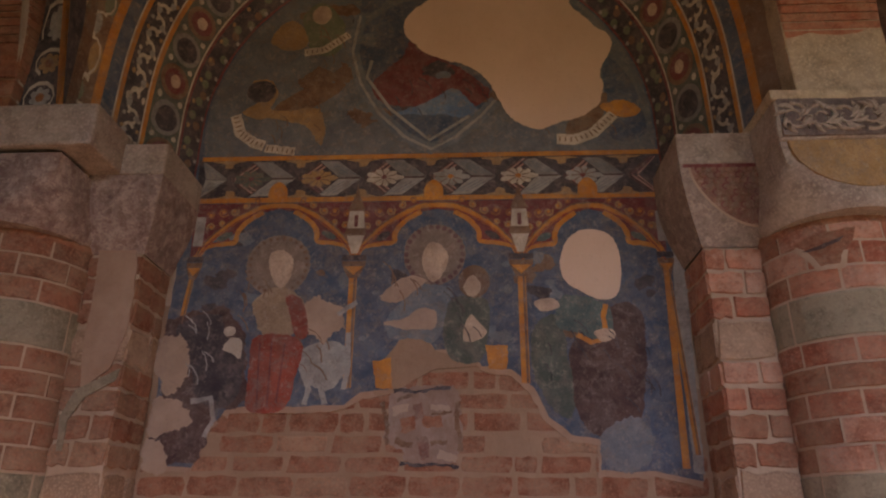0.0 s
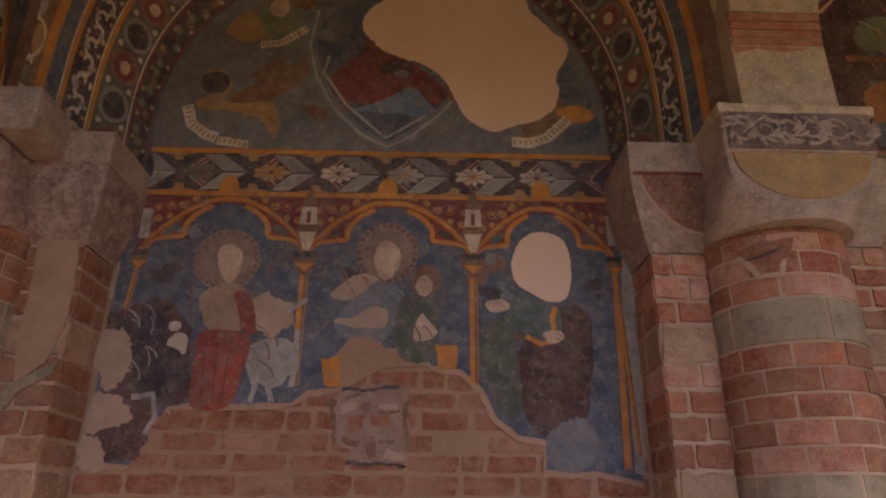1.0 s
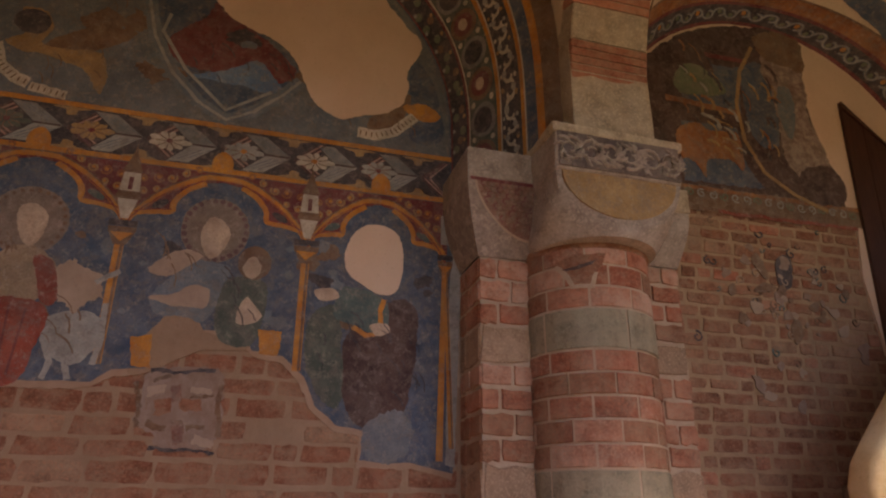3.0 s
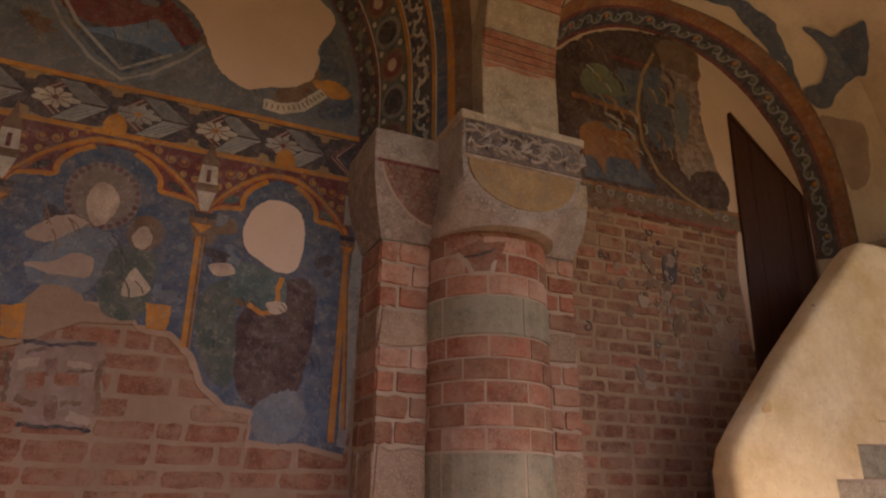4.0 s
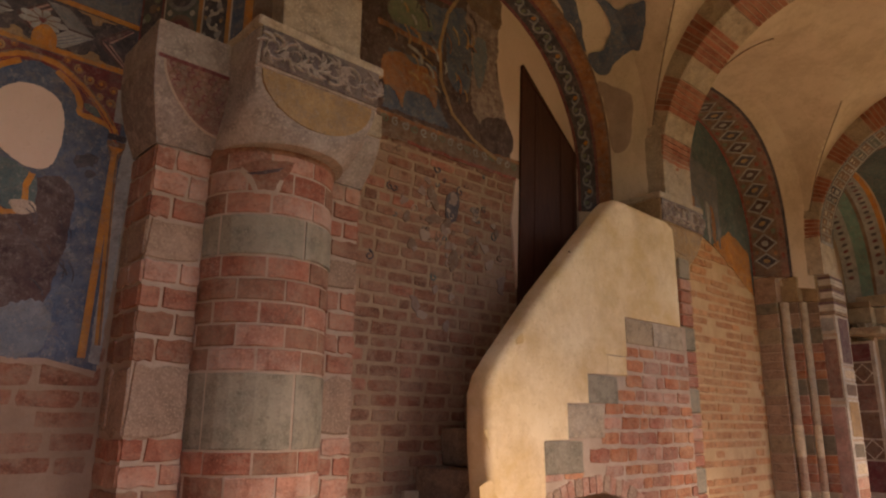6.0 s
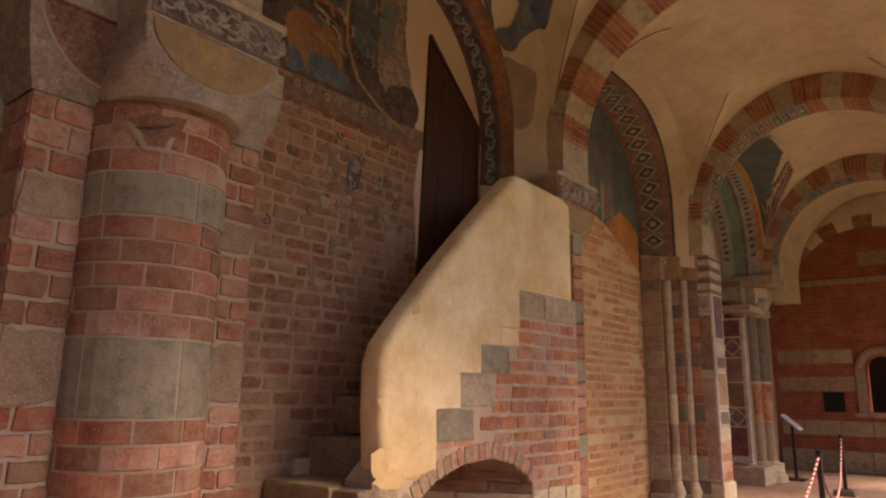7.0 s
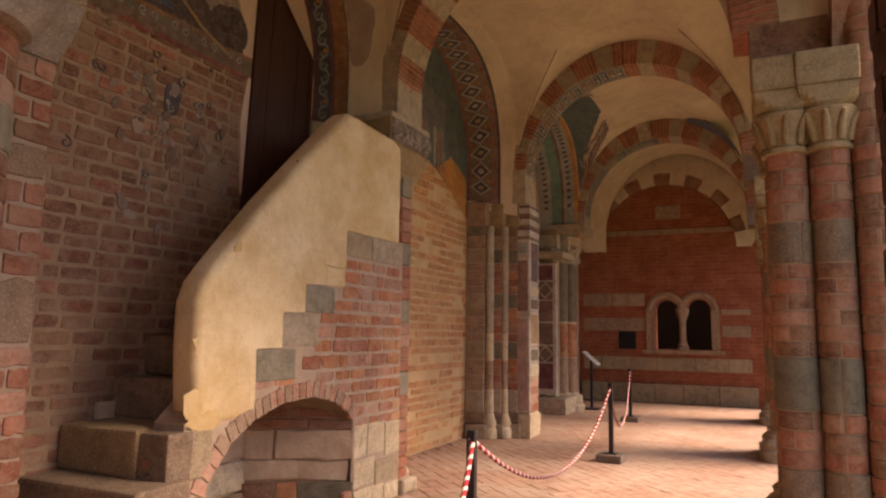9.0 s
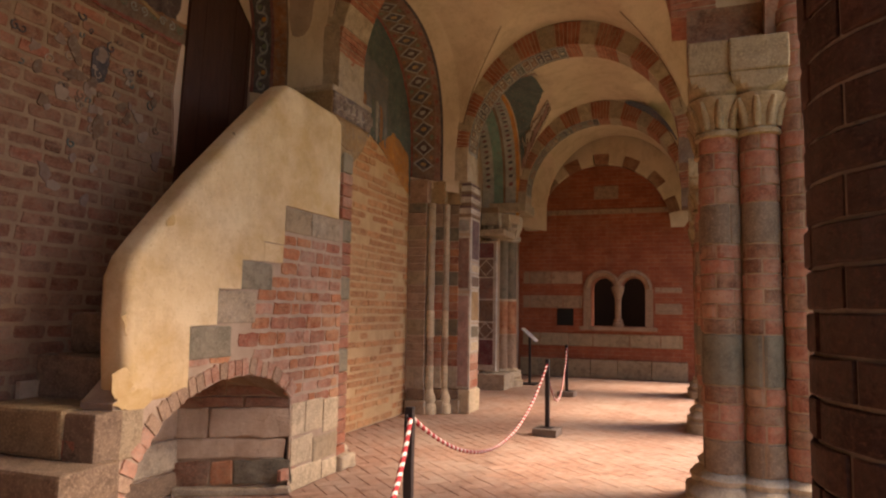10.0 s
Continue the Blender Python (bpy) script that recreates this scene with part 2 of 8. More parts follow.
def coursed(name, a, b, mortar, length=0.27, height=0.075):
    """Far brickwork, whose courses are too fine to part."""
    n = Nodes(name)
    sep = n.add("ShaderNodeSeparateXYZ")
    n.link(n.pos, sep.inputs[0])
    com = n.add("ShaderNodeCombineXYZ")
    n.link(sep.outputs[1], com.inputs[0])
    n.link(sep.outputs[2], com.inputs[1])
    t = n.add("ShaderNodeTexBrick", Scale=1.0)
    t.inputs["Mortar Size"].default_value, t.inputs["Mortar Smooth"].default_value = 0.006, 0.3
    t.inputs["Brick Width"].default_value, t.inputs["Row Height"].default_value = length, height
    t.inputs["Color1"].default_value, t.inputs["Color2"].default_value = (*a, 1), (*b, 1)
    t.inputs["Mortar"].default_value = (*mortar, 1)
    n.link(com.outputs[0], t.inputs["Vector"])
    c = n.mix(n.steps(n.noise(3, 7, 0.7), 0.35, 0.8), t.outputs["Color"], tuple(v * 0.6 for v in a))
    c = n.mix(n.mix(n.steps(n.noise(1.3, 7, 0.7), 0.52, 0.7), (0, 0, 0), (0.4,) * 3), c, mortar)
    return n.finish(c, 0.93, t.outputs["Fac"], 0.3, 0.008)


FAR_BRICK = coursed("far_brick", (0.31, 0.085, 0.042), (0.38, 0.13, 0.065), (0.36, 0.2, 0.13), 0.27, 0.09)


# ---- building helpers ----
def mesh_of(bm, name, mat):
    me = bpy.data.meshes.new(name)
    bmesh.ops.recalc_face_normals(bm, faces=bm.faces[:])
    bm.to_mesh(me)
    bm.free()
    for m in mat if isinstance(mat, (list, tuple)) else (mat,):
        me.materials.append(m)
    return me


def part(name, bm, mat, parent=None, label=""):
    ob = new(name, mesh_of(bm, name, mat))
    ob.parent = parent
    return tagged(ob, label)


def shared(name, me, parent, m):
    ob = new(name, me)
    ob.parent = parent
    ob.matrix_basis = m
    return ob


def thing(name, label, category, group="", at=(0, 0, 0)):
    ob = new(name)
    ob.location = at
    return tagged(ob, label, category, group)


def smooth(ob, angle=40):
    for p in ob.data.polygons:
        p.use_smooth = True
    ob.data.set_sharp_from_angle(angle=radians(angle))
    return ob


def box(x0, x1, y0, y1, z0, z1, bevel=0.0, segments=2, bm=None):
    bm = bm or bmesh.new()
    vs = [bm.verts.new((x, y, z)) for x in (x0, x1) for y in (y0, y1) for z in (z0, z1)]
    fs = [bm.faces.new([vs[i] for i in f]) for f in ((0, 1, 3, 2), (4, 6, 7, 5), (0, 4, 5, 1), (2, 3, 7, 6), (0, 2, 6, 4), (1, 5, 7, 3))]
    if bevel:
        es = list({e for f in fs for e in f.edges})
        bmesh.ops.bevel(bm, geom=es, offset=bevel, segments=segments, affect="EDGES", profile=0.6)
    return bm


def worn_box(x0, x1, y0, y1, z0, z1, cut=0.06, amount=0.012, bevel=0.015, seed=0):
    """A block with chipped, uneven faces."""
    bm = box(x0, x1, y0, y1, z0, z1, bevel, 2)
    bmesh.ops.subdivide_edges(bm, edges=[e for e in bm.edges if e.calc_length() > cut * 1.6], cuts=max(1, int(max(x1 - x0, z1 - z0) / cut / 2)), use_grid_fill=True)
    for v in bm.verts:
        p = v.co * 6 + Vector((seed, seed * 1.7, 0))
        v.co += Vector((noise.noise(p), noise.noise(p + Vector((9, 0, 0))), noise.noise(p + Vector((0, 9, 0))))) * amount
    return bm


def sheet(pts, y, thick=0.003, bm=None):
    """A flat piece on a wall that faces -y: outline in (x, z), its front at y."""
    bm = bm or bmesh.new()
    n = len(pts)
    vs, _, fs, _, _, _ = delaunay_2d_cdt([Vector(p) for p in pts], [], [list(range(n))], 1, 1e-5)
    made = [bm.verts.new((v.x, y, v.y)) for v in vs]
    for f in fs:
        bm.faces.new([made[i] for i in f])
    rim = [e for e in bm.edges if len(e.link_faces) == 1]
    for e in rim:
        a, b = (bm.verts.new((v.co.x, y + thick, v.co.z)) for v in e.verts)
        bm.faces.new((e.verts[0], e.verts[1], b, a))
    return bm


def spline(pts, per=6):
    """A closed smooth outline through the points."""
    out, n = [], len(pts)
    for i in range(n):
        p0, p1, p2, p3 = (Vector(pts[(i + k) % n]) for k in (-1, 0, 1, 2))
        for k in range(per):
            t = k / per
            q = 0.5 * (2 * p1 + (p2 - p0) * t + (2 * p0 - 5 * p1 + 4 * p2 - p3) * t * t + (3 * p1 - p0 - 3 * p2 + p3) * t ** 3)
            out.append((q.x, q.y))
    return out


def ragged(pts, step=0.03, amp=0.01, seed=0.0, scale=9.0):
    """An outline broken into short steps and shaken, like an edge of lost plaster."""
    out = []
    for (x0, z0), (x1, z1) in zip(pts, pts[1:] + pts[:1]):
        k = max(1, int(math.hypot(x1 - x0, z1 - z0) / step))
        for i in range(k):
            x, z = x0 + (x1 - x0) * i / k, z0 + (z1 - z0) * i / k
            p = Vector((x * scale, z * scale, seed))
            out.append((x + amp * noise.noise(p), z + amp * noise.noise(p + Vector((0, 0, 5.5)))))
    return out


def oval(cx, cz, rx, rz, n=28, tilt=0.0):
    c, s = math.cos(tilt), math.sin(tilt)
    return [(cx + rx * math.cos(a) * c - rz * math.sin(a) * s, cz + rx * math.cos(a) * s + rz * math.sin(a) * c) for a in (2 * math.pi * i / n for i in range(n))]


def ring(cx, cz, r0, r1, a0, a1, n=24):
    """A piece of a ring in (x, z), angles in degrees."""
    aa = [radians(a0 + (a1 - a0) * i / n) for i in range(n + 1)]
    return [(cx + r1 * math.cos(a), cz + r1 * math.sin(a)) for a in aa] + [(cx + r0 * math.cos(a), cz + r0 * math.sin(a)) for a in reversed(aa)]


def stroke(pts, width):
    """A band of that width along a line in (x, z)."""
    left, right = [], []
    for i, (x, z) in enumerate(pts):
        x0, z0 = pts[max(0, i - 1)]
        x1, z1 = pts[min(len(pts) - 1, i + 1)]
        d = math.hypot(x1 - x0, z1 - z0) or 1
        nx, nz = -(z1 - z0) / d * width / 2, (x1 - x0) / d * width / 2
        left.append((x + nx, z + nz)), right.append((x - nx, z - nz))
    return left + right[::-1]


def lathe(profile, a0=0.0, a1=360.0, n=24, bm=None, centre=(0, 0)):
    """Turns (radius, height) pairs about an upright axis."""
    bm = bm or bmesh.new()
    full = abs(a1 - a0) >= 360
    rows = []
    for i in range(n if full else n + 1):
        a = radians(a0 + (a1 - a0) * i / n)
        rows.append([bm.verts.new((centre[0] + r * math.cos(a), centre[1] + r * math.sin(a), z)) for r, z in profile])
    for i in range(len(rows) if full else len(rows) - 1):
        p, q = rows[i], rows[(i + 1) % len(rows)]
        for k in range(len(profile) - 1):
            bm.faces.new((p[k], q[k], q[k + 1], p[k + 1]))
    return bm


BRICK_MESHES = {}


def brick_mesh(mat, kind):
    """A brick one unit long and high, with chipped arrises; four shapes."""
    key = (mat.name, kind)
    if key not in BRICK_MESHES:
        r = random.Random(kind + 11)
        bm = bmesh.new()
        def lip(y, inset, shake):
            return [bm.verts.new((sx * (0.5 - inset * 0.45) + r.uniform(-shake, shake) * 0.5, y, sz * (0.5 - inset) + r.uniform(-shake, shake))) for sx, sz in ((-0.97, -0.93), (-0.4, -1), (0.35, -1), (0.97, -0.93), (1, 0), (0.97, 0.93), (0.3, 1), (-0.35, 1), (-0.97, 0.93), (-1, 0))]
        back, front = lip(1.0, 0.0, 0.03), lip(0.0, 0.055, 0.075)
        mid = [bm.verts.new((v.co.x * 1.02, 0.2, v.co.z * 1.07)) for v in front]
        for a, b in ((back, mid), (mid, front)):
            for i in range(10):
                bm.faces.new((a[i], a[(i + 1) % 10], b[(i + 1) % 10], b[i]))
        bm.faces.new(front)
        BRICK_MESHES[key] = mesh_of(bm, "brick", mat)
    return BRICK_MESHES[key]


def lay(parent, at, u0, u1, z0, z1, course, length, mat, far=None, keep=None, seed=0, joint=0.016, depth=0.03, limit=280, near=None, name="brick", uneven=1.0, head=None):
    """Courses of brick on a flat wall. at: the wall's pose, x along it, y into it; keep(u, z) says where there is brick.
    mat: one material or (material, weight) pairs. Those past the limit, furthest from near, are joined."""
    r = random.Random(seed)
    mats = mat if isinstance(mat, list) else [(mat, 1)]
    laid, z, row = [], z0, 0
    while z < z1 - 0.02:
        h = min(course * r.uniform(0.86, 1.12), z1 - z)
        u = u0 - (length * 0.5 if row % 2 else 0) * r.uniform(0.7, 1.1)
        while u < u1 - 0.02:
            w = length * (r.choice((0.5, 1, 1, 1)) * r.uniform(0.9, 1.1))
            a, b = max(u, u0), min(u + w, u1)
            u += w
            if b - a < 0.05 or (keep and not keep((a + b) / 2, z + h / 2)):
                continue
            m = r.choices([q for q, _ in mats], [k for _, k in mats])[0]
            sink = r.uniform(-0.007, 0.009) * uneven
            laid.append(((a + b) / 2, sink, z + h / 2, b - a - (joint if head is None else head), depth, h - joint, m, r.randrange(4), r.uniform(-1.0, 1.0) * uneven))
        z += h
        row += 1
    if near is not None:
        laid.sort(key=lambda q: (q[0] - near[0]) ** 2 + (q[2] - near[1]) ** 2)
    for x, y, zz, w, d, h, m, k, tilt in laid[:limit]:
        shared(name, brick_mesh(m, k), parent, at @ pose(x, y, zz, 0, tilt, 0) @ Matrix.Diagonal((w, d, h, 1)))
    rest = laid[limit:]
    if rest:
        verts, faces = [], []
        for x, y, zz, w, d, h, m, k, tilt in rest:
            me = brick_mesh(m, k)
            mm = at @ pose(x, y, zz, 0, tilt, 0) @ Matrix.Diagonal((w, d, h, 1))
            base = len(verts)
            verts += [tuple(mm @ v.co) for v in me.vertices]
            faces += [tuple(base + i for i in p.vertices) for p in me.polygons]
        me = bpy.data.meshes.new("brick_field")
        me.from_pydata(verts, [], faces)
        me.materials.append(far or mats[0][0])
        tagged(shared("brick_field", me, parent, Matrix()), kind="stuff")


ARC_MESHES = {}


def arc_mesh(r0, r1, sweep, height, mat, kind=0):
    """A block bent about an upright axis, its arrises eased; it starts at angle 0 and height 0."""
    key = (round(r1, 3), round(sweep, 2), round(height, 3), mat.name, kind)
    if key not in ARC_MESHES:
        rr = random.Random(kind * 7 + 3)
        bm = bmesh.new()
        n, e = max(2, int(sweep / 9)), 0.005
        ea = math.degrees(e / r1)
        rows = []
        for i in range(n + 1):
            a = radians(sweep * i / n)
            end = i in (0, n)
            lift = rr.uniform(-0.003, 0.003)
            prof = ((r0, 0), (r1 - e, 0 + lift), (r1 - (e if end else 0), e + lift), (r1 - (e if end else 0), height - e + lift), (r1 - e, height + lift), (r0, height))
            rows.append([bm.verts.new((r * math.cos(a), r * math.sin(a), z)) for r, z in prof])
        for p, q in zip(rows, rows[1:]):
            for k in range(5):
                bm.faces.new((p[k], q[k], q[k + 1], p[k + 1]))
        bm.faces.new(rows[0]), bm.faces.new(rows[-1][::-1])
        ARC_MESHES[key] = mesh_of(bm, "brick", mat)
    return ARC_MESHES[key]


def shaft(parent, cx, cy, r, a0, a1, layers, course=0.122, piece=38.0, seed=0, brick=None, bed=None, joint=0.013, recess=0.009):
    """A brick column, or a part of one, in layers (z0, z1, 'brick' or a stone material). Angles in degrees from +x."""
    rnd = random.Random(seed)
    brick = brick or [(BRICK, 1)]
    z_lo, z_hi = layers[0][0], layers[-1][1]
    part("mortar_core", lathe([(r - recess, z_lo), (r - recess, z_hi)], a0, a1, 32, None, (cx, cy)), bed or MORTAR, parent)
    row = 0
    for z0, z1, what in layers:
        n = max(1, round((z1 - z0) / course)) if what == "brick" else 1
        h = (z1 - z0) / n
        for i in range(n):
            row += 1
            step = piece if what == "brick" else piece * 1.9
            a = a0 - (step * 0.5 if row % 2 else 0) - rnd.uniform(0, 5)
            while a < a1 - 2:
                b = min(a + step, a1)
                s = max(a, a0)
                if b - s > 4:
                    m = rnd.choices([q for q, _ in brick], [k for _, k in brick])[0] if what == "brick" else what
                    gap = math.degrees(joint / r)
                    me = arc_mesh(r - 0.03, r + rnd.choice((-0.003, 0, 0.003)), round((b - s - gap) / 2) * 2, h - joint, m, rnd.randrange(2))
                    shared("brick" if what == "brick" else "stone_drum", me, parent, pose(cx, cy, z0 + i * h + joint / 2, 0, 0, s + gap / 2))
                a += step


def cushion(cx, cy, r, half, z0, z1, steps=10, n=48):
    """A cushion capital's body: round below, square above, with the flat half-round faces between."""
    bm = bmesh.new()
    rows = []
    for k in range(steps + 1):
        t = k / steps
        rad = r + (half * 1.41 - r) * math.sin(t * math.pi / 2) ** 1.1
        row = []
        for i in range(n):
            a = 2 * math.pi * i / n
            c, s = math.cos(a), math.sin(a)
            lim = half / max(abs(c), abs(s))
            row.append(bm.verts.new((cx + min(rad, lim) * c, cy + min(rad, lim) * s, z0 + (z1 - z0) * t)))
        rows.append(row)
    for p, q in zip(rows, rows[1:]):
        for i in range(n):
            bm.faces.new((p[i], p[(i + 1) % n], q[(i + 1) % n], q[i]))
    bm.faces.new(rows[0]), bm.faces.new(rows[-1])
    return bm


def tube(points, radius, n=8, bm=None, bands=0):
    """A round bar along points; bands > 0 winds a second material round it."""
    bm = bm or bmesh.new()
    pts = [Vector(p) for p in points]
    rows = []
    for i, p in enumerate(pts):
        d = (pts[min(i + 1, len(pts) - 1)] - pts[max(i - 1, 0)]).normalized()
        side = d.cross(Vector((0, 0, 1)))
        side = side.normalized() if side.length > 1e-4 else Vector((1, 0, 0))
        up = side.cross(d)
        rad = radius(i / (len(pts) - 1)) if callable(radius) else radius
        rows.append([bm.verts.new(p + side * rad * math.cos(2 * math.pi * k / n) + up * rad * math.sin(2 * math.pi * k / n)) for k in range(n)])
    for i in range(len(rows) - 1):
        for k in range(n):
            f = bm.faces.new((rows[i][k], rows[i][(k + 1) % n], rows[i + 1][(k + 1) % n], rows[i + 1][k]))
            if bands:
                f.material_index = 1 if (k + i) % n < 3 else 0
    bm.faces.new(rows[0]), bm.faces.new(rows[-1][::-1])
    return bm


def scroll_curve(cx, cz, r, turns=1.4, start=0.0, hand=1, n=22):
    return [(cx + hand * r * (1 - 0.75 * i / n) * math.cos(start + 2 * math.pi * turns * i / n), cz + r * (1 - 0.75 * i / n) * math.sin(start + 2 * math.pi * turns * i / n)) for i in range(n + 1)]


# ---- plan ----
WALL = 4.0                                   # face of the church wall
PIERS = (-2.65, 1.85, 5.9, 9.9, 13.8)        # centres of the cross arches
WEST = 0.23                                  # how far the first cross arch stands behind its pier's axis
END = 16.6                                   # face of the end wall
ARCH_Y, ARCH_Z, ARCH_R, ARCH_T, ARCH_W = 1.66, 3.86, 1.49, 0.34, 0.52
BAYS = [(PIERS[i], PIERS[i + 1]) for i in range(4)] + [(PIERS[4], END)]


# ---- structure: floor, walls, vault ----
ground = part("ground", box(-600, 600, -600, 600, -0.6, -0.12), GRAVEL)
tagged(ground, "mown grass courtyard round the portico", "ground", kind="structure")
floor = part("floor", box(-7, END, -0.9, WALL + 0.3, -0.3, -0.012), EARTH)
tagged(floor, "worn terracotta paver floor of the portico", "floor", kind="structure")

wall_north = part("wall_north", box(-7, END + 0.6, WALL + 0.012, WALL + 0.7, -0.2, 6.6), MORTAR)
tagged(wall_north, "old brick church wall with lime mortar", "wall", kind="structure")
wall_west = part("wall_west", box(-7.6, -7, -1.2, WALL + 0.7, -0.2, 6.6), FAR_BRICK)
tagged(wall_west, "plain brick wall closing the portico", "wall", kind="structure")
court = part("wall_courtyard", box(-20, 34, -19, -18, -0.2, 5.0), FAR_BRICK)
tagged(court, "plain brick wall across the courtyard", "wall", kind="structure")


def outer_wall():
    """The courtyard wall: an arched opening in each bay."""
    bm = bmesh.new()
    # solid wall west of the first pier, unseen, added to dim the left side
    box(-7.0, PIERS[0], -0.95, -0.5, -0.15, 6.6, 0, 2, bm)
    for a, b in BAYS:
        mid, r, spring = (a + b) / 2, min((b - a) / 2 - 0.28, 1.75), 3.05
        n = 20
        edge = [(mid - r, -0.15)] + [(mid - r * math.cos(math.pi * i / n), spring + r * math.sin(math.pi * i / n)) for i in range(n + 1)] + [(mid + r, -0.15)]
        for y in (-0.5, -0.95):
            for (x0, z0), (x1, z1) in zip(edge[1:-2], edge[2:-1]):
                vs = [bm.verts.new((x, y, z)) for x, z in ((x0, z0), (x1, z1), (x1, 6.6), (x0, 6.6))]
                bm.faces.new(vs)
            for x0, x1 in ((a, mid - r), (mid + r, b)):
                bm.faces.new([bm.verts.new((x, y, z)) for x, z in ((x0, -0.15), (x1, -0.15), (x1, 6.6), (x0, 6.6))])
        if b < 2.0:
            # low parapet between the western piers, unseen, added to cut sun and bounce
            box(mid - r, mid + r, -0.9, -0.55, -0.15, 0.95, 0, 2, bm)
        for (x0, z0), (x1, z1) in zip(edge, edge[1:]):
            bm.faces.new([bm.verts.new(p) for p in ((x0, -0.5, z0), (x1, -0.5, z1), (x1, -0.95, z1), (x0, -0.95, z0))])
    bmesh.ops.remove_doubles(bm, verts=bm.verts[:], dist=0.0005)
    return bm


wall_south = part("wall_south", outer_wall(), BRICK_PALE)
tagged(wall_south, "brick arcade wall open to the courtyard", "wall", kind="structure")


FLARE = 0.72


def cone_point(a, b, wall_r, t, s, lift=0.0):
    """A point of the splay between wall (s = 0) and vault (s = 1); t in degrees from +x, straight down past 0 and 180."""
    x0, x1 = a + ARCH_W / 2 - 0.01, b - ARCH_W / 2 + 0.01
    mid, half = (x0 + x1) / 2, (x1 - x0) / 2
    q = min(s, 1.0)
    r = wall_r + (half - wall_r) * q - lift
    u = radians(min(180, max(0, t)))
    drop = min(t, 0) + min(180 - t, 0)
    k = 2 / (2 + 0.9 * q)
    c = math.copysign(abs(math.cos(u)) ** k, math.cos(u))
    return (mid + r * c, WALL - FLARE * s - 0.002, ARCH_Z + 0.07 * (1 - q) + r * math.sin(u) ** k + r * radians(drop))


def web(a, b, wall_r):
    """The groin vault of one bay: two crossing barrels, and the splay to the church wall."""
    x0, x1 = a + ARCH_W / 2 - 0.01, b - ARCH_W / 2 + 0.01
    mid, half = (x0 + x1) / 2, (x1 - x0) / 2
    xs = [mid - half * math.cos(math.pi * i / 60) for i in range(61)]
    if a < 0:
        xs = [x0 - 0.3, x0 - 0.2, x0 - 0.1] + xs
    top = WALL - FLARE
    low = -0.5
    yc = ARCH_Y
    ys = [low + (top - low) * (0.5 - 0.5 * math.cos(math.pi * i / 60)) for i in range(61)]
    bm = bmesh.new()
    grid = []
    for y in ys:
        row = []
        for x in xs:
            q = 1 - ((y - yc) / (top - yc + 0.004)) ** 2
            h1 = ARCH_Z + (ARCH_R + ARCH_T + 0.01) * math.sqrt(q) if q > 0 else -1
            h2 = ARCH_Z + half * max(0, 1 - abs((x - mid) / half) ** 2.9) ** (1 / 2.9)
            row.append(bm.verts.new((x, y, max(h1, h2) + 0.01 * noise.noise(Vector((x * 1.3, y * 1.3, 2))))))
        grid.append(row)
    for p, q in zip(grid, grid[1:]):
        for i in range(len(xs) - 1):
            bm.faces.new((p[i], p[i + 1], q[i + 1], q[i]))
    rows = []
    for i in range(101):
        t = -20 + 220 * i / 100
        rows.append([bm.verts.new(cone_point(a, b, wall_r, t, j / 6, -0.004)) for j in range(7)])
    for p, q in zip(rows, rows[1:]):
        for j in range(6):
            bm.faces.new((p[j], p[j + 1], q[j + 1], q[j]))
    return bm


LUNETTE_R = (1.5, 1.56, 1.55, 1.5, 0.95)
for (a, b), lr in zip(BAYS, LUNETTE_R):
    vault = part("ceiling", web(a, b, lr), PLASTER)
    tagged(vault, "cream plastered groin vault with hairline creases", "vault", kind="structure")
    smooth(vault, 28)
    if a > 0 and b < 15:
        x0, x1 = a + ARCH_W / 2, b - ARCH_W / 2
        half, top = (x1 - x0) / 2, WALL - FLARE - ARCH_Y
        for sx in (-1, 1):
            for sy in (-1, 1):
                pts = []
                for i in range(26):
                    y = top * (0.97 - 0.9 * i / 25)
                    h = (ARCH_R + ARCH_T + 0.01) * math.sqrt(1 - (y / top) ** 2)
                    q = h / half
                    if q > 0.93:
                        break
                    pts.append(((x0 + x1) / 2 + sx * (half - 0.03) * (1 - q ** 2.9) ** (1 / 2.9), ARCH_Y + sy * y * 0.985, ARCH_Z + h - 0.022))
                part("crease", tube(pts, 0.007, 5), UMBER, vault, "dark hairline along the groin")
slab = part("roof_slab", box(-7.6, END + 0.6, -1.2, WALL + 0.8, 6.6, 6.9), MORTAR_DARK)
tagged(slab, "plain roof over the vaults", "roof", kind="structure")
crown = part("ceiling_west", box(-7, PIERS[0] - 0.2, -0.2, WALL, 5.6, 5.8), PLASTER)
tagged(crown, "plastered vault over the next bay", "vault", kind="structure")

# ---- cross arches ----
VOUSSOIRS = {}


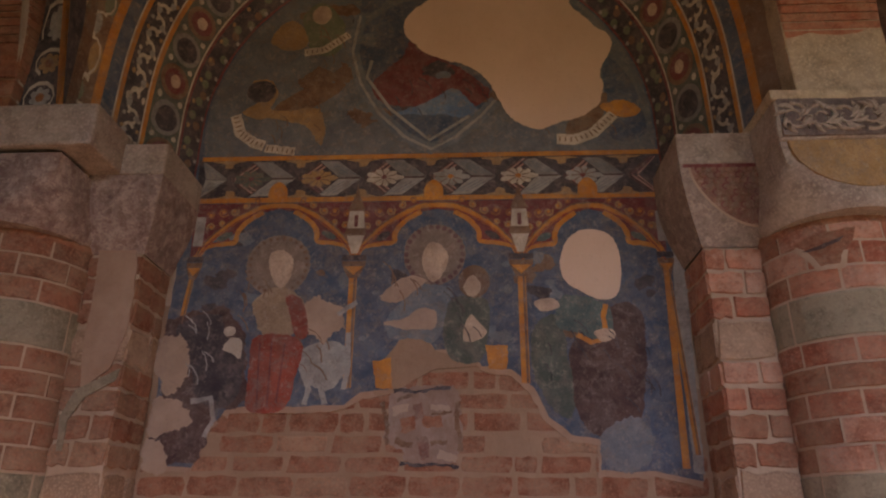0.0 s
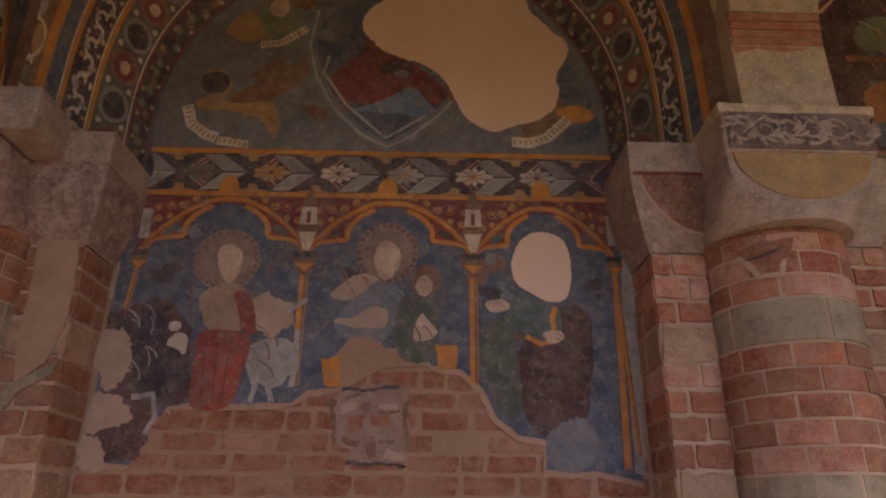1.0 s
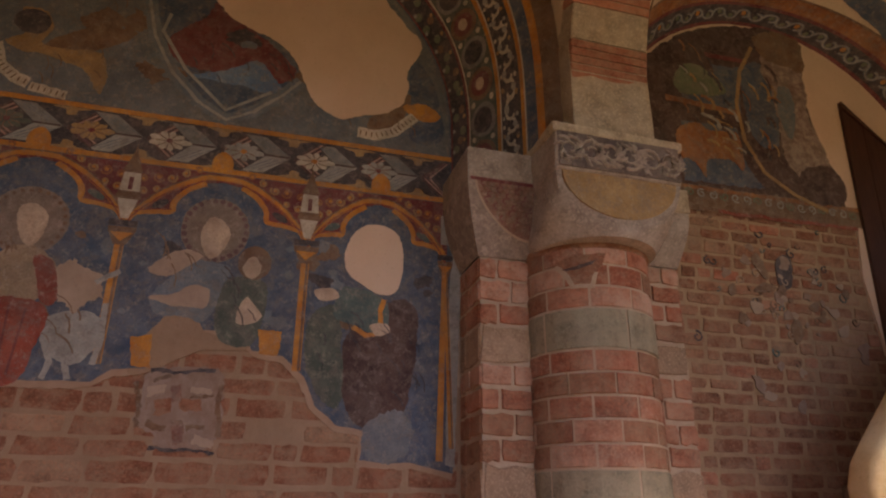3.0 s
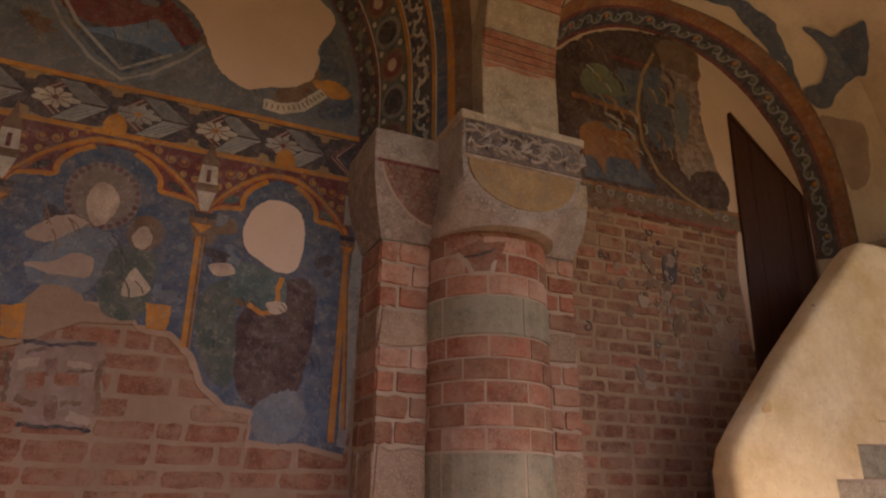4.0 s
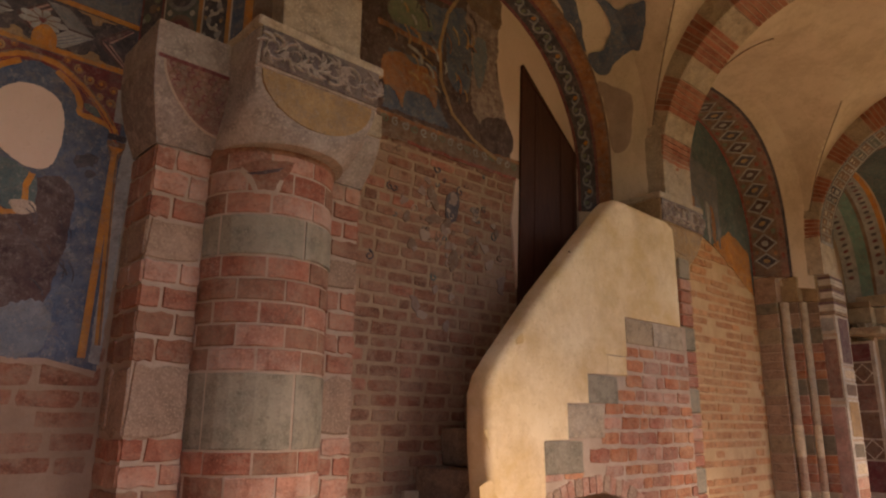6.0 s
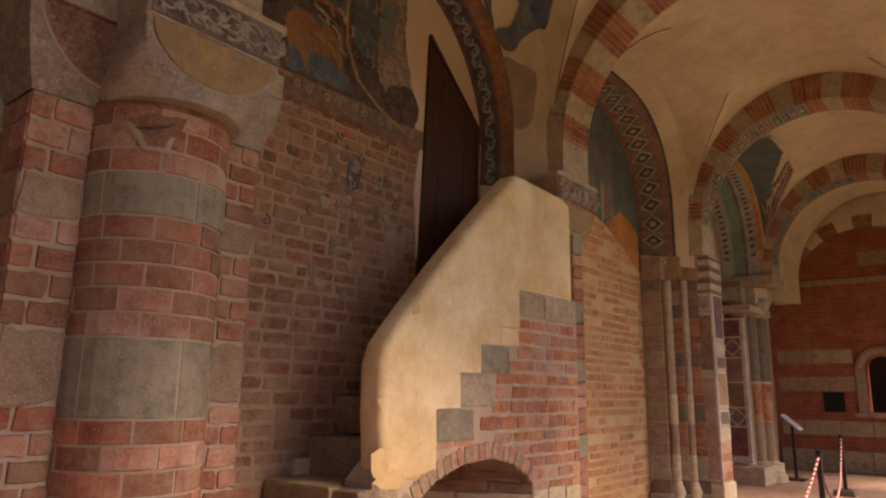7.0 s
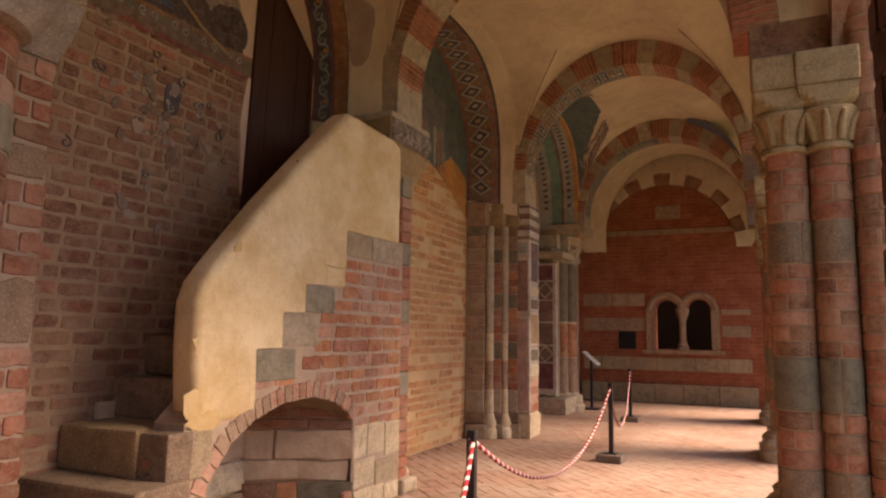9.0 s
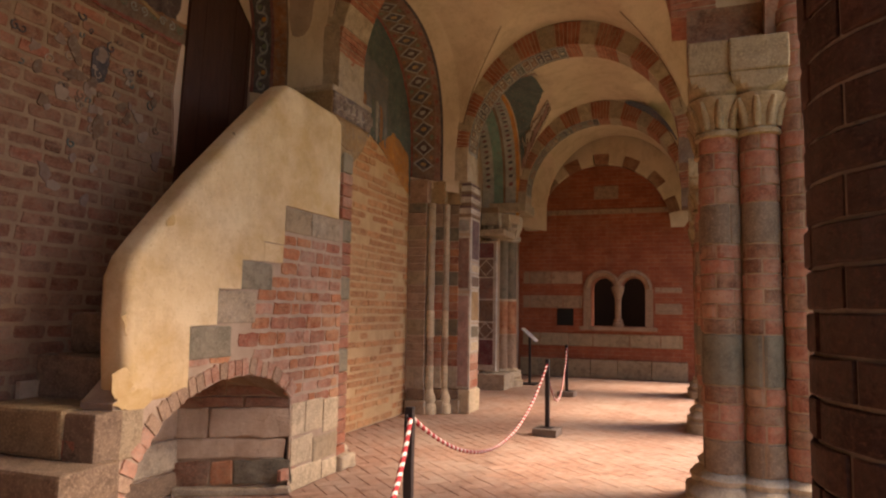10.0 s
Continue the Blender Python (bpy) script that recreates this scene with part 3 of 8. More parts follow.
def voussoir(r0, r1, sweep, width, mat):
    key = (round(sweep, 2), round(width, 3), mat.name, round(r0, 3))
    if key not in VOUSSOIRS:
        bm = bmesh.new()
        rows = []
        e = 0.008
        n = max(1, int(sweep / 4))
        for i in range(n + 1):
            a = radians(sweep * i / n)
            prof = ((r1, -width / 2), (r0 + e, -width / 2), (r0, -width / 2 + e), (r0, width / 2 - e), (r0 + e, width / 2), (r1, width / 2))
            rows.append([bm.verts.new((x, r * math.cos(a), r * math.sin(a))) for r, x in prof])
        for p, q in zip(rows, rows[1:]):
            for k in range(6):
                bm.faces.new((p[k], q[k], q[(k + 1) % 6], p[(k + 1) % 6]))
        bm.faces.new(rows[0]), bm.faces.new(rows[-1][::-1])
        VOUSSOIRS[key] = mesh_of(bm, "voussoir", mat)
    return VOUSSOIRS[key]


def cross_arch(xc, all_brick=False):
    th = thing("cross_arch", "plain brown brick round arch" if all_brick else "round arch of alternating red brick and buff stone voussoirs", "arch", "cross arches of the portico")
    n, rnd = 17, random.Random(int(xc * 10))
    bm = bmesh.new()
    r0, r1 = ARCH_R + 0.012, ARCH_R + ARCH_T - 0.012
    rows = []
    for i in range(49):
        a = math.pi * i / 48
        rows.append([bm.verts.new((xc + x, ARCH_Y + r * math.cos(a), ARCH_Z + r * math.sin(a))) for r, x in ((r1, -0.25), (r0, -0.25), (r0, 0.25), (r1, 0.25))])
    for p, q in zip(rows, rows[1:]):
        for k in range(4):
            bm.faces.new((p[k], q[k], q[(k + 1) % 4], p[(k + 1) % 4]))
    part("mortar_bed", bm, MORTAR, th)
    red, stone = 180 / n * 1.16, (180 - 9 * 180 / n * 1.16) / 8
    at = 0.0
    for i in range(n):
        step = stone if i % 2 else red
        if all_brick or i % 2 == 0:
            for k in range(6):
                me = voussoir(ARCH_R, ARCH_R + ARCH_T, step / 6 - 0.36, ARCH_W, BRICK_WASHED if all_brick else BRICK)
                shared("brick", me, th, pose(xc, ARCH_Y, ARCH_Z, at + step / 6 * k + 0.18))
        else:
            me = voussoir(ARCH_R, ARCH_R + ARCH_T, step - 0.35, ARCH_W + rnd.choice((0, 0.006)), STONE_WARM)
            shared("voussoir", me, th, pose(xc, ARCH_Y, ARCH_Z, at + 0.17))
        at += step
    return th


cross_arch(PIERS[0] - WEST, True)
for xc in PIERS[1:]:
    cross_arch(xc)


# ---- end wall ----
wall_east = thing("wall_east", "red brick end wall with stone bands and a twin window", "wall")
tagged(wall_east, kind="structure")


def end_wall():
    """The wall with the twin window's two arched holes."""
    bm = bmesh.new()
    holes = [(1.02, 1.55), (1.72, 2.25)]
    bottom, spring, r = 1.2, 2.09, 0.265
    for x in (END, END + 0.5):
        def quad(y0, y1, z0, z1):
            bm.faces.new([bm.verts.new((x, y, z)) for y, z in ((y0, z0), (y1, z0), (y1, z1), (y0, z1))])
        quad(-1.2, 1.02, -0.2, 6.6), quad(2.25, 4.7, -0.2, 6.6), quad(1.55, 1.72, -0.2, bottom), quad(1.55, 1.72, spring, 6.6)
        for y0, y1 in holes:
            quad(y0, y1, -0.2, bottom)
            c = (y0 + y1) / 2
            e = [(c + r * math.cos(math.pi * i / 14), spring + r * math.sin(math.pi * i / 14)) for i in range(15)]
            for (ya, za), (yb, zb) in zip(e, e[1:]):
                bm.faces.new([bm.verts.new((x, y, z)) for y, z in ((ya, za), (yb, zb), (yb, 6.6), (ya, 6.6))])
    for y0, y1 in holes:
        c = (y0 + y1) / 2
        e = [(y0, bottom), (y1, bottom)] + [(c + r * math.cos(math.pi * i / 14), spring + r * math.sin(math.pi * i / 14)) for i in range(15)]
        for (ya, za), (yb, zb) in zip(e, e[1:] + e[:1]):
            if abs(ya - yb) < 1e-6 and 1.5 < ya < 1.8:
                continue
            bm.faces.new([bm.verts.new(p) for p in ((END, ya, za), (END, yb, zb), (END + 0.5, yb, zb), (END + 0.5, ya, za))])
    return bm


part("brickwork", end_wall(), FAR_BRICK, wall_east)
# near-black panel gives the unlit room's darkness by colour
part("unlit_room_panel", box(END + 0.9, END + 1.0, 0.3, 3.0, 0.6, 3.0), DARK, wall_east)
for z0, z1, y0, y1, m, out in ((3.87, 3.99, 0.2, 3.7, STONE_PINK, 0.03), (2.2, 2.5, 2.45, 3.9, STONE_PINK, 0.012), (1.62, 1.92, 2.45, 3.9, STONE_PINK, 0.012), (0.72, 1.02, 0.2, 3.9, STONE_TAN, 0.02), (0.0, 0.42, 0.1, 3.95, STONE_TAN, 0.09),
                           (1.5, 1.75, 0.2, 0.8, STONE_PINK, 0.012), (2.0, 2.12, 0.2, 0.8, STONE_PINK, 0.012), (4.23, 4.55, 1.6, 2.19, STONE_PINK, 0.02)):
    u = y0
    rb = random.Random(int(z0 * 100))
    while u < y1 - 0.05:
        w = min(rb.uniform(0.45, 0.85), y1 - u)
        part("stone_block", box(END - out, END + 0.1, u + 0.006, u + w - 0.006, z0, z1, 0.008, 1), m, wall_east)
        u += w


def bifora(parent):
    for c in (1.285, 1.985):
        bm = bmesh.new()
        rows = []
        for i in range(21):
            a = math.pi * i / 20
            rows.append([bm.verts.new((END + x, c + r * math.cos(a), 2.09 + r * math.sin(a))) for r, x in ((0.43, 0.05), (0.43, -0.05), (0.36, -0.07), (0.34, -0.03), (0.29, -0.02), (0.255, 0.05))])
        for p, q in zip(rows, rows[1:]):
            for k in range(5):
                bm.faces.new((p[k], q[k], q[k + 1], p[k + 1]))
        smooth(part("arch_moulding", bm, STONE_PINK, parent), 50)
    for y0, y1 in ((0.84, 1.015), (2.255, 2.43)):
        part("jamb", box(END - 0.045, END + 0.05, y0, y1, 1.2, 2.09, 0.012), STONE_PINK, parent)
    prof = [(0.0, 1.2), (0.13, 1.2), (0.13, 1.27), (0.1, 1.3), (0.115, 1.34), (0.075, 1.38), (0.07, 1.82), (0.085, 1.84), (0.075, 1.86), (0.13, 2.0), (0.15, 2.08), (0.15, 2.14), (0.0, 2.14)]
    smooth(part("columnette", lathe(prof, n=20, centre=(END + 0.08, 1.635)), STONE_PINK, parent), 40)
    part("sill", box(END - 0.09, END + 0.1, 0.75, 2.52, 1.1, 1.195, 0.015), STONE_PINK, parent)


window_1 = thing("window_1", "twin round-arched stone window with a columnette", "window")
tagged(window_1, kind="structure")
bifora(window_1)
# flat dark plate stands in for the niche's shade; no hollow is cut
niche = part("wall_niche", box(END - 0.014, END + 0.05, 2.67, 3.07, 1.2, 1.61, 0.01), DARK, wall_east, "small square recess, its shade a flat dark plate")
# rib of brick and stone against the end wall
rib = thing("wall_rib", "round wall arch of brick and stone on the end wall", "arch")
for i in range(15):
    m = BRICK_OLD if i % 2 else PLASTER
    bm = bmesh.new()
    rows = []
    for k in range(5):
        a = radians(12.0 * i + 11.7 * k / 4)
        rows.append([bm.verts.new((x, 1.98 + r * math.cos(a), 3.5 + r * math.sin(a))) for r, x in ((1.8, END - 0.16), (1.55, END - 0.16), (1.55, END + 0.05), (1.8, END + 0.05))])
    for p, q in zip(rows, rows[1:]):
        for k in range(4):
            bm.faces.new((p[k], q[k], q[(k + 1) % 4], p[(k + 1) % 4]))
    bm.faces.new(rows[0]), bm.faces.new(rows[-1][::-1])
    part("voussoir", bm, m, rib)


bm = bmesh.new()
rows = []
for i in range(41):
    a = math.pi * i / 40
    rows.append([bm.verts.new((x, 1.98 + r * math.cos(a), 3.5 + r * math.sin(a))) for r, x in ((1.79, END + 0.02), (1.79, END - 0.15), (1.85 + 1.3 * math.sin(a), END - 0.15))])
for p, q in zip(rows, rows[1:]):
    for k in range(2):
        bm.faces.new((p[k], q[k], q[k + 1], p[k + 1]))
part("plaster_field", bm, PLASTER, wall_east, "cream plaster above the wall arch")


# ---- piers ----
def band_carving(parent, x0, x1, y, z0, z1, out=0.012, seed=0):
    """A carved frieze: scrolls in low relief between two fillets, on a face towards -y."""
    rnd = random.Random(seed)
    h = z1 - z0
    n = max(2, round((x1 - x0) / (h * 0.62)))
    bm = bmesh.new()
    for i in range(n):
        cx = x0 + (x1 - x0) * (i + 0.5) / n
        hand = 1 if i % 2 else -1
        pts = [(p[0], y - out * 0.4, p[1]) for p in scroll_curve(cx, (z0 + z1) / 2, h * 0.43, 1.5, rnd.uniform(0, 6), hand)]
        tube(pts, lambda t: 0.01 * (1 - 0.4 * t), 6, bm)
        for k in range(9):
            a = rnd.uniform(0, 6.28)
            q = [(cx + h * (0.2 + 0.12 * j) * math.cos(a + 0.25 * j), y - out * 0.5, (z0 + z1) / 2 + h * (0.2 + 0.1 * j) * math.sin(a + 0.25 * j)) for j in range(4)]
            tube(q, lambda t: 0.003 + 0.009 * math.sin(math.pi * t), 5, bm)
    tagged(smooth(part("carving", bm, STONE_CAP, parent, "leaf scrolls carved in low relief"), 60), kind="stuff")


def scallop_cap(parent, x0, x1, y0, z0, z1, mat, foot):
    """A pilaster capital that spreads from the foot (x0, x1, y) to its top edge, with a quarter-round cut on the front."""
    fx0, fx1, fy = foot
    bm = bmesh.new()
    rows = []
    for k in range(9):
        t = k / 8
        s = math.sin(t * math.pi / 2)
        a, b, c = fx0 + (x0 - fx0) * s, fx1 + (x1 - fx1) * s, fy + (y0 - fy) * s
        rows.append([bm.verts.new(p) for p in ((a, WALL, z0 + (z1 - z0) * t), (a, c, z0 + (z1 - z0) * t), ((a + b) / 2, c, z0 + (z1 - z0) * t), (b, c, z0 + (z1 - z0) * t), (b, WALL, z0 + (z1 - z0) * t))])
    for p, q in zip(rows, rows[1:]):
        for i in range(4):
            bm.faces.new((p[i], p[i + 1], q[i + 1], q[i]))
    return smooth(part("pilaster_capital", bm, mat, parent, "flaring capital with faded red and grey paint"), 45)


def cap_patch(parent, x0, x1, y0, z0, z1, foot, outline, mat, lift=0.004, label="", name="painted_shield"):
    """A painted shape on the front of a pilaster capital; the outline as (across, up), each from 0 to 1."""
    fx0, fx1, fy = foot
    pts = [Vector(p) for p in outline]
    n = len(pts)
    pts += [Vector((0.05 + 0.1 * i, 0.04 + 0.08 * j)) for i in range(10) for j in range(13)]
    vs, _, fs, _, _, _ = delaunay_2d_cdt(pts, [], [list(range(n))], 1, 1e-5)
    bm = bmesh.new()
    made = []
    for v in vs:
        s = math.sin(min(1, max(0, v.y)) * math.pi / 2)
        a, b, c = fx0 + (x0 - fx0) * s, fx1 + (x1 - fx1) * s, fy + (y0 - fy) * s
        made.append(bm.verts.new((a + (b - a) * v.x, c - lift, z0 + (z1 - z0) * v.y)))
    for f in fs:
        bm.faces.new([made[i] for i in f])
    loose = [v for v in bm.verts if not v.link_faces]
    bmesh.ops.delete(bm, geom=loose, context="VERTS")
    part(name, bm, mat, parent, label)


LAYERS_COL = [(0.35, 0.85, "brick"), (0.85, 1.326, "brick"), (1.326, 1.717, STONE), (1.717, 2.326, "brick"), (2.326, 2.555, STONE), (2.555, 2.93, "brick")]


def church_pier(name, xc, side=1, carved=True, inner=True, stone=None):
    """A half-column between two pilasters against the church wall; side -1 mirrors it."""
    th = thing(name, "banded brick and stone half-column with pilasters and carved capital" if carved else "banded brick half-column with pilasters and a painted capital", "pier", "church wall piers")
    stone = stone or STONE_CAP
    def X(a, b):
        return (xc + a, xc + b) if side > 0 else (xc - b, xc - a)
    # inner pilaster, core and outer pilaster
    for (a, b), yf, z1 in (((X(-0.69, -0.375), 3.63, 2.91), (X(0.36, 0.7), 3.7, 3.0)) if inner else ((X(0.36, 0.7), 3.7, 3.0),)):
        part("pilaster_core", box(a + 0.012, b - 0.012, yf + 0.012, WALL + 0.05, 0.0, z1), MORTAR, th)
        layers = [(0.3, 1.39, "brick"), (1.39, 1.75, STONE_PINK), (1.75, 2.285, "brick"), (2.285, 2.5, STONE_PINK), (2.5, z1, "brick")]
        rnd = random.Random(int(abs(a) * 100))
        for z0, zt, what in layers:
            n = max(1, round((zt - z0) / 0.122)) if what == "brick" else 1
            h = (zt - z0) / n
            for i in range(n):
                m = what if what != "brick" else rnd.choice((BRICK_WASHED, BRICK_OLD) if side < 0 else (BRICK, BRICK_PALE, BRICK_WASHED))
                cuts = [a, b] if what != "brick" and rnd.random() < 0.5 else [a, a + (b - a) * (0.62 if (i % 2) else 0.36), b]
                for u0, u1 in zip(cuts, cuts[1:]):
                    me = brick_mesh(m, rnd.randrange(4))
                    shared("brick" if what == "brick" else "stone_block", me, th, pose((u0 + u1) / 2, yf, z0 + h * (i + 0.5)) @ Matrix.Diagonal((u1 - u0 - 0.012, 0.03, h - 0.014, 1)))
                # return faces
                for sx, ux in ((-1, a), (1, b)):
                    L = WALL - yf - 0.01
                    k = L * (0.5 if i % 2 else 0.7)
                    for v0, v1 in ((0.0, k), (k, L)):
                        me = brick_mesh(m, rnd.randrange(4))
                        shared("brick" if what == "brick" else "stone_block", me, th, pose(ux, yf + (v0 + v1) / 2 + 0.006, z0 + h * (i + 0.5), 0, 0, -90 if sx < 0 else 90) @ Matrix.Diagonal((v1 - v0 - 0.012, 0.03, h - 0.014, 1)))
    a, b = X(-0.375, 0.36)
    part("pier_core", box(a - 0.02, b + 0.02, 3.72, WALL + 0.05, 0.0, 3.3), MORTAR, th)
    shaft(th, xc, 3.67, 0.385, 170, 370, LAYERS_COL, seed=int(xc * 10), brick=[(BRICK_WASHED, 3), (BRICK_OLD, 2)] if side < 0 else [(BRICK, 3), (BRICK_WASHED, 2), (BRICK_PALE, 2)])
    # base
    prof = [(0.52, 0.0), (0.52, 0.16), (0.47, 0.2), (0.5, 0.25), (0.44, 0.29), (0.4, 0.35), (0.38, 0.36)]
    smooth(part("base", lathe(prof, 170, 370, 32, None, (xc, 3.67)), STONE_WARM, th), 40)
    # capital of the column
    astr = lathe([(0.384, 2.9), (0.391, 2.912), (0.391, 2.935), (0.382, 2.955), (0.36, 2.965)], 170, 370, 32, None, (xc, 3.67))
    smooth(part("astragal", astr, BRICK_WASHED, th), 50)
    cap = part("capital", cushion(xc, 3.55, 0.37, 0.395, 2.93, 3.3), stone if carved else SOOT, th, "cushion capital with worn paint")
    smooth(cap, 35)
    # half-round painted shield on the cushion's front face
    shield = [(xc + 0.36 * math.cos(t), 3.285 - 0.26 * math.sin(t)) for t in (math.pi * i / 20 for i in range(21))]
    if carved:
        part("shield", sheet(shield, 3.147, 0.02), OCHRE, th, "ochre half-round face of the capital")
        part("abacus", worn_box(xc - 0.4, xc + 0.4, 3.135, 3.98, 3.285, 3.56, 0.07, 0.014, 0.02, xc), stone, th, "stone abacus block with worn edges")
        part("carved_ground", sheet([(xc - 0.385, 3.3), (xc + 0.385, 3.3), (xc + 0.385, 3.515), (xc - 0.385, 3.515)], 3.122, 0.02), CARVED_GROUND, th, "dark ground behind the carving")
        band_carving(th, xc - 0.38, xc + 0.38, 3.122, 3.31, 3.5, seed=3)
        part("lip", worn_box(xc - 0.415, xc + 0.415, 3.12, 3.98, 3.51, 3.568, 0.05, 0.012, 0.015, xc + 3), STONE_WARM, th)
    else:
        part("abacus", worn_box(xc - 0.4, xc + 0.56, 3.12, 3.98, 3.33, 3.585, 0.09, 0.008, 0.02, xc), STONE_CAP, th, "plain grey stone abacus")
    # pilaster capitals
    if inner:
        (a, b) = X(-0.69, -0.375)
        if side > 0:
            scallop_cap(th, a - 0.115, b + 0.03, 3.46, 2.91, 3.33, SPECKLED if carved else SOOT, (a, b, 3.63))
            part("pilaster_abacus", box(a - 0.12, b + 0.03, 3.45, 3.98, 3.33, 3.525, 0.012), STONE_CAP, th)
        else:
            scallop_cap(th, a - 0.03, b + 0.115, 3.46, 2.91, 3.33, SPECKLED if carved else SOOT, (a, b, 3.63))
            part("pilaster_abacus", box(a - 0.03, b + 0.12, 3.45, 3.98, 3.33, 3.525, 0.012), STONE_CAP, th)
        capdims = (a - 0.115, b + 0.03, 3.46, 2.91, 3.33, (a, b, 3.63)) if side > 0 else (a - 0.03, b + 0.115, 3.46, 2.91, 3.33, (a, b, 3.63))
        flip = (lambda u: u) if side > 0 else (lambda u: 1 - u)
        if carved:
            quarter = [(flip(0.1), 0.97), (flip(0.97), 0.97)] + [(flip(0.97 - 0.87 * math.sin(q)), 0.22 + 0.75 * (1 - math.cos(q))) for q in (math.pi / 2 * k / 10 for k in range(10))]
            cap_patch(th, *capdims, quarter, RUBBED_RED, 0.004, "dull red painted quarter-round")
            cap_patch(th, *capdims, stroke([(flip(0.97 - 0.87 * math.sin(q)), 0.22 + 0.75 * (1 - math.cos(q))) for q in (math.pi / 2 * k / 12 for k in range(13))], 0.03), LOST_DULL, 0.007, "", "shield_rim")
            cap_patch(th, *capdims, [(0.03, 0.95), (0.97, 0.95), (0.97, 1.0), (0.03, 1.0)], MAROON, 0.008, "", "red_line")
            for i in range(9):
                for j in range(8):
                    u, v = 0.2 + 0.085 * i + 0.042 * (j % 2), 0.92 - 0.075 * j
                    if u < 0.94 and math.hypot((0.97 - u) / 0.82, (0.97 - v) / 0.68) < 1:
                        loop = [(flip(u + 0.036 * math.cos(q)), v + 0.036 * math.sin(q)) for q in (k * math.pi / 5 for k in range(11))]
                        cap_patch(th, *capdims, stroke(loop[2:9], 0.016), UMBER if (i + j) % 3 else MAROON, 0.007, "", "painted_scale")
    a, b = X(0.36, 0.7)
    scallop_cap(th, a, b + 0.03, 3.55, 3.0, 3.33, STONE_CAP, (a, b, 3.7))
    part("pilaster_abacus", box(a, b + 0.04, 3.54, 3.98, 3.33, 3.5, 0.012), STONE_WARM, th)
    # springing blocks of the cross arch
    if carved:
        part("springer", worn_box(xc - 0.262, xc + 0.262, 3.148, 3.98, 3.565, 4.2, 0.1, 0.006, 0.012, xc + 1), STONE_WARM, th, "buff stone springing block")
    else:
        xs = xc - WEST
        part("springer_core", box(xs - 0.25, xs + 0.25, 3.16, 3.98, 3.55, 4.6), MORTAR_WASHED, th)
        for i in range(9):
            for u0, u1 in ((-0.262, 0.0 + 0.1 * (-1) ** i), (0.0 + 0.1 * (-1) ** i, 0.262)):
                part("brick", box(xs + u0 + 0.006, xs + u1 - 0.006, 3.148, 3.9, 3.556 + 0.115 * i, 3.556 + 0.115 * (i + 1) - 0.014, 0.006, 1), BRICK_WASHED, th)
    return th


def column_patch(parent, cx, cy, r, outline, mat, name, label=""):
    """A ragged patch on a round shaft, its outline as (degrees, height)."""
    q = ragged([(a / 150, z) for a, z in outline], 0.012, 0.006, 2.0, 30)
    n = len(q)
    grid = [Vector((i * 0.02, 2.5 + j * 0.03)) for i in range(70, 95) for j in range(16)]
    vs, _, fs, _, _, _ = delaunay_2d_cdt([Vector(p) for p in q] + grid, [], [list(range(n))], 1, 1e-6)
    bm = bmesh.new()
    made = [bm.verts.new((cx + (r + 0.003 * noise.noise(Vector((v.x * 40, v.y * 40, 0)))) * math.cos(radians(v.x * 150)), cy + (r + 0.003 * noise.noise(Vector((v.x * 40, v.y * 40, 0)))) * math.sin(radians(v.x * 150)), v.y)) for v in vs]
    for f in fs:
        bm.faces.new([made[i] for i in f])
    bmesh.ops.delete(bm, geom=[v for v in bm.verts if not v.link_faces], context="VERTS")
    part(name, bm, mat, parent, label)


first_pier = church_pier("church_pier", PIERS[1], 1, True)
column_patch(first_pier, PIERS[1], 3.67, 0.392, [(218, 2.82), (226, 2.845), (262, 2.87), (258, 2.79), (252, 2.75), (249, 2.67), (234, 2.665), (228, 2.74)], BRICK_WASHED, "broken_face", "spalled brick face patched with mortar")
column_patch(first_pier, PIERS[1], 3.67, 0.396, [(218, 2.795), (226, 2.74), (232, 2.66), (250, 2.66), (254, 2.75), (251, 2.75), (247, 2.685), (235, 2.685), (229, 2.76), (221, 2.81)], MORTAR, "mortar_seam")
column_patch(first_pier, PIERS[1], 3.67, 0.397, [(224, 2.775), (236, 2.79), (254, 2.825), (250, 2.8), (240, 2.775), (230, 2.765)], DARK_BROWN, "crack", "dark crack in the brick face")
left_pier = church_pier("church_pier", PIERS[0], -1, False)
part("plaster_patch", sheet(ragged([(-2.22, 2.95), (-2.00, 2.94), (-1.97, 2.67), (-1.98, 2.42), (-2.03, 2.25), (-2.17, 2.14), (-2.20, 2.42), (-2.20, 2.67)], 0.03, 0.012, 8), 3.618, 0.01), RIM, left_pier, "smooth brown plaster patch")
part("grout_line", sheet(ragged([(-2.19, 2.14), (-1.97, 2.25), (-1.98, 2.19), (-2.13, 2.10), (-2.20, 1.98), (-2.19, 1.83), (-2.22, 1.83), (-2.24, 2.00)], 0.03, 0.006, 8), 3.616, 0.01), STONE, left_pier)
church_pier("church_pier", PIERS[2], 1, True, False, STONE_GOLD)


def base_profile(r, z=0.0):
    return [(r + 0.14, z), (r + 0.14, z + 0.12), (r + 0.09, z + 0.15), (r + 0.11, z + 0.2), (r + 0.07, z + 0.25), (r + 0.03, z + 0.28), (r + 0.045, z + 0.32), (r, z + 0.36), (r - 0.02, z + 0.37)]


def cap_profile(r, z):
    return [(r - 0.02, z), (r + 0.03, z + 0.015), (r + 0.03, z + 0.045), (r + 0.01, z + 0.06), (r + 0.02, z + 0.12), (r + 0.04, z + 0.2), (r + 0.075, z + 0.27), (r + 0.08, z + 0.3), (r + 0.02, z + 0.3)]


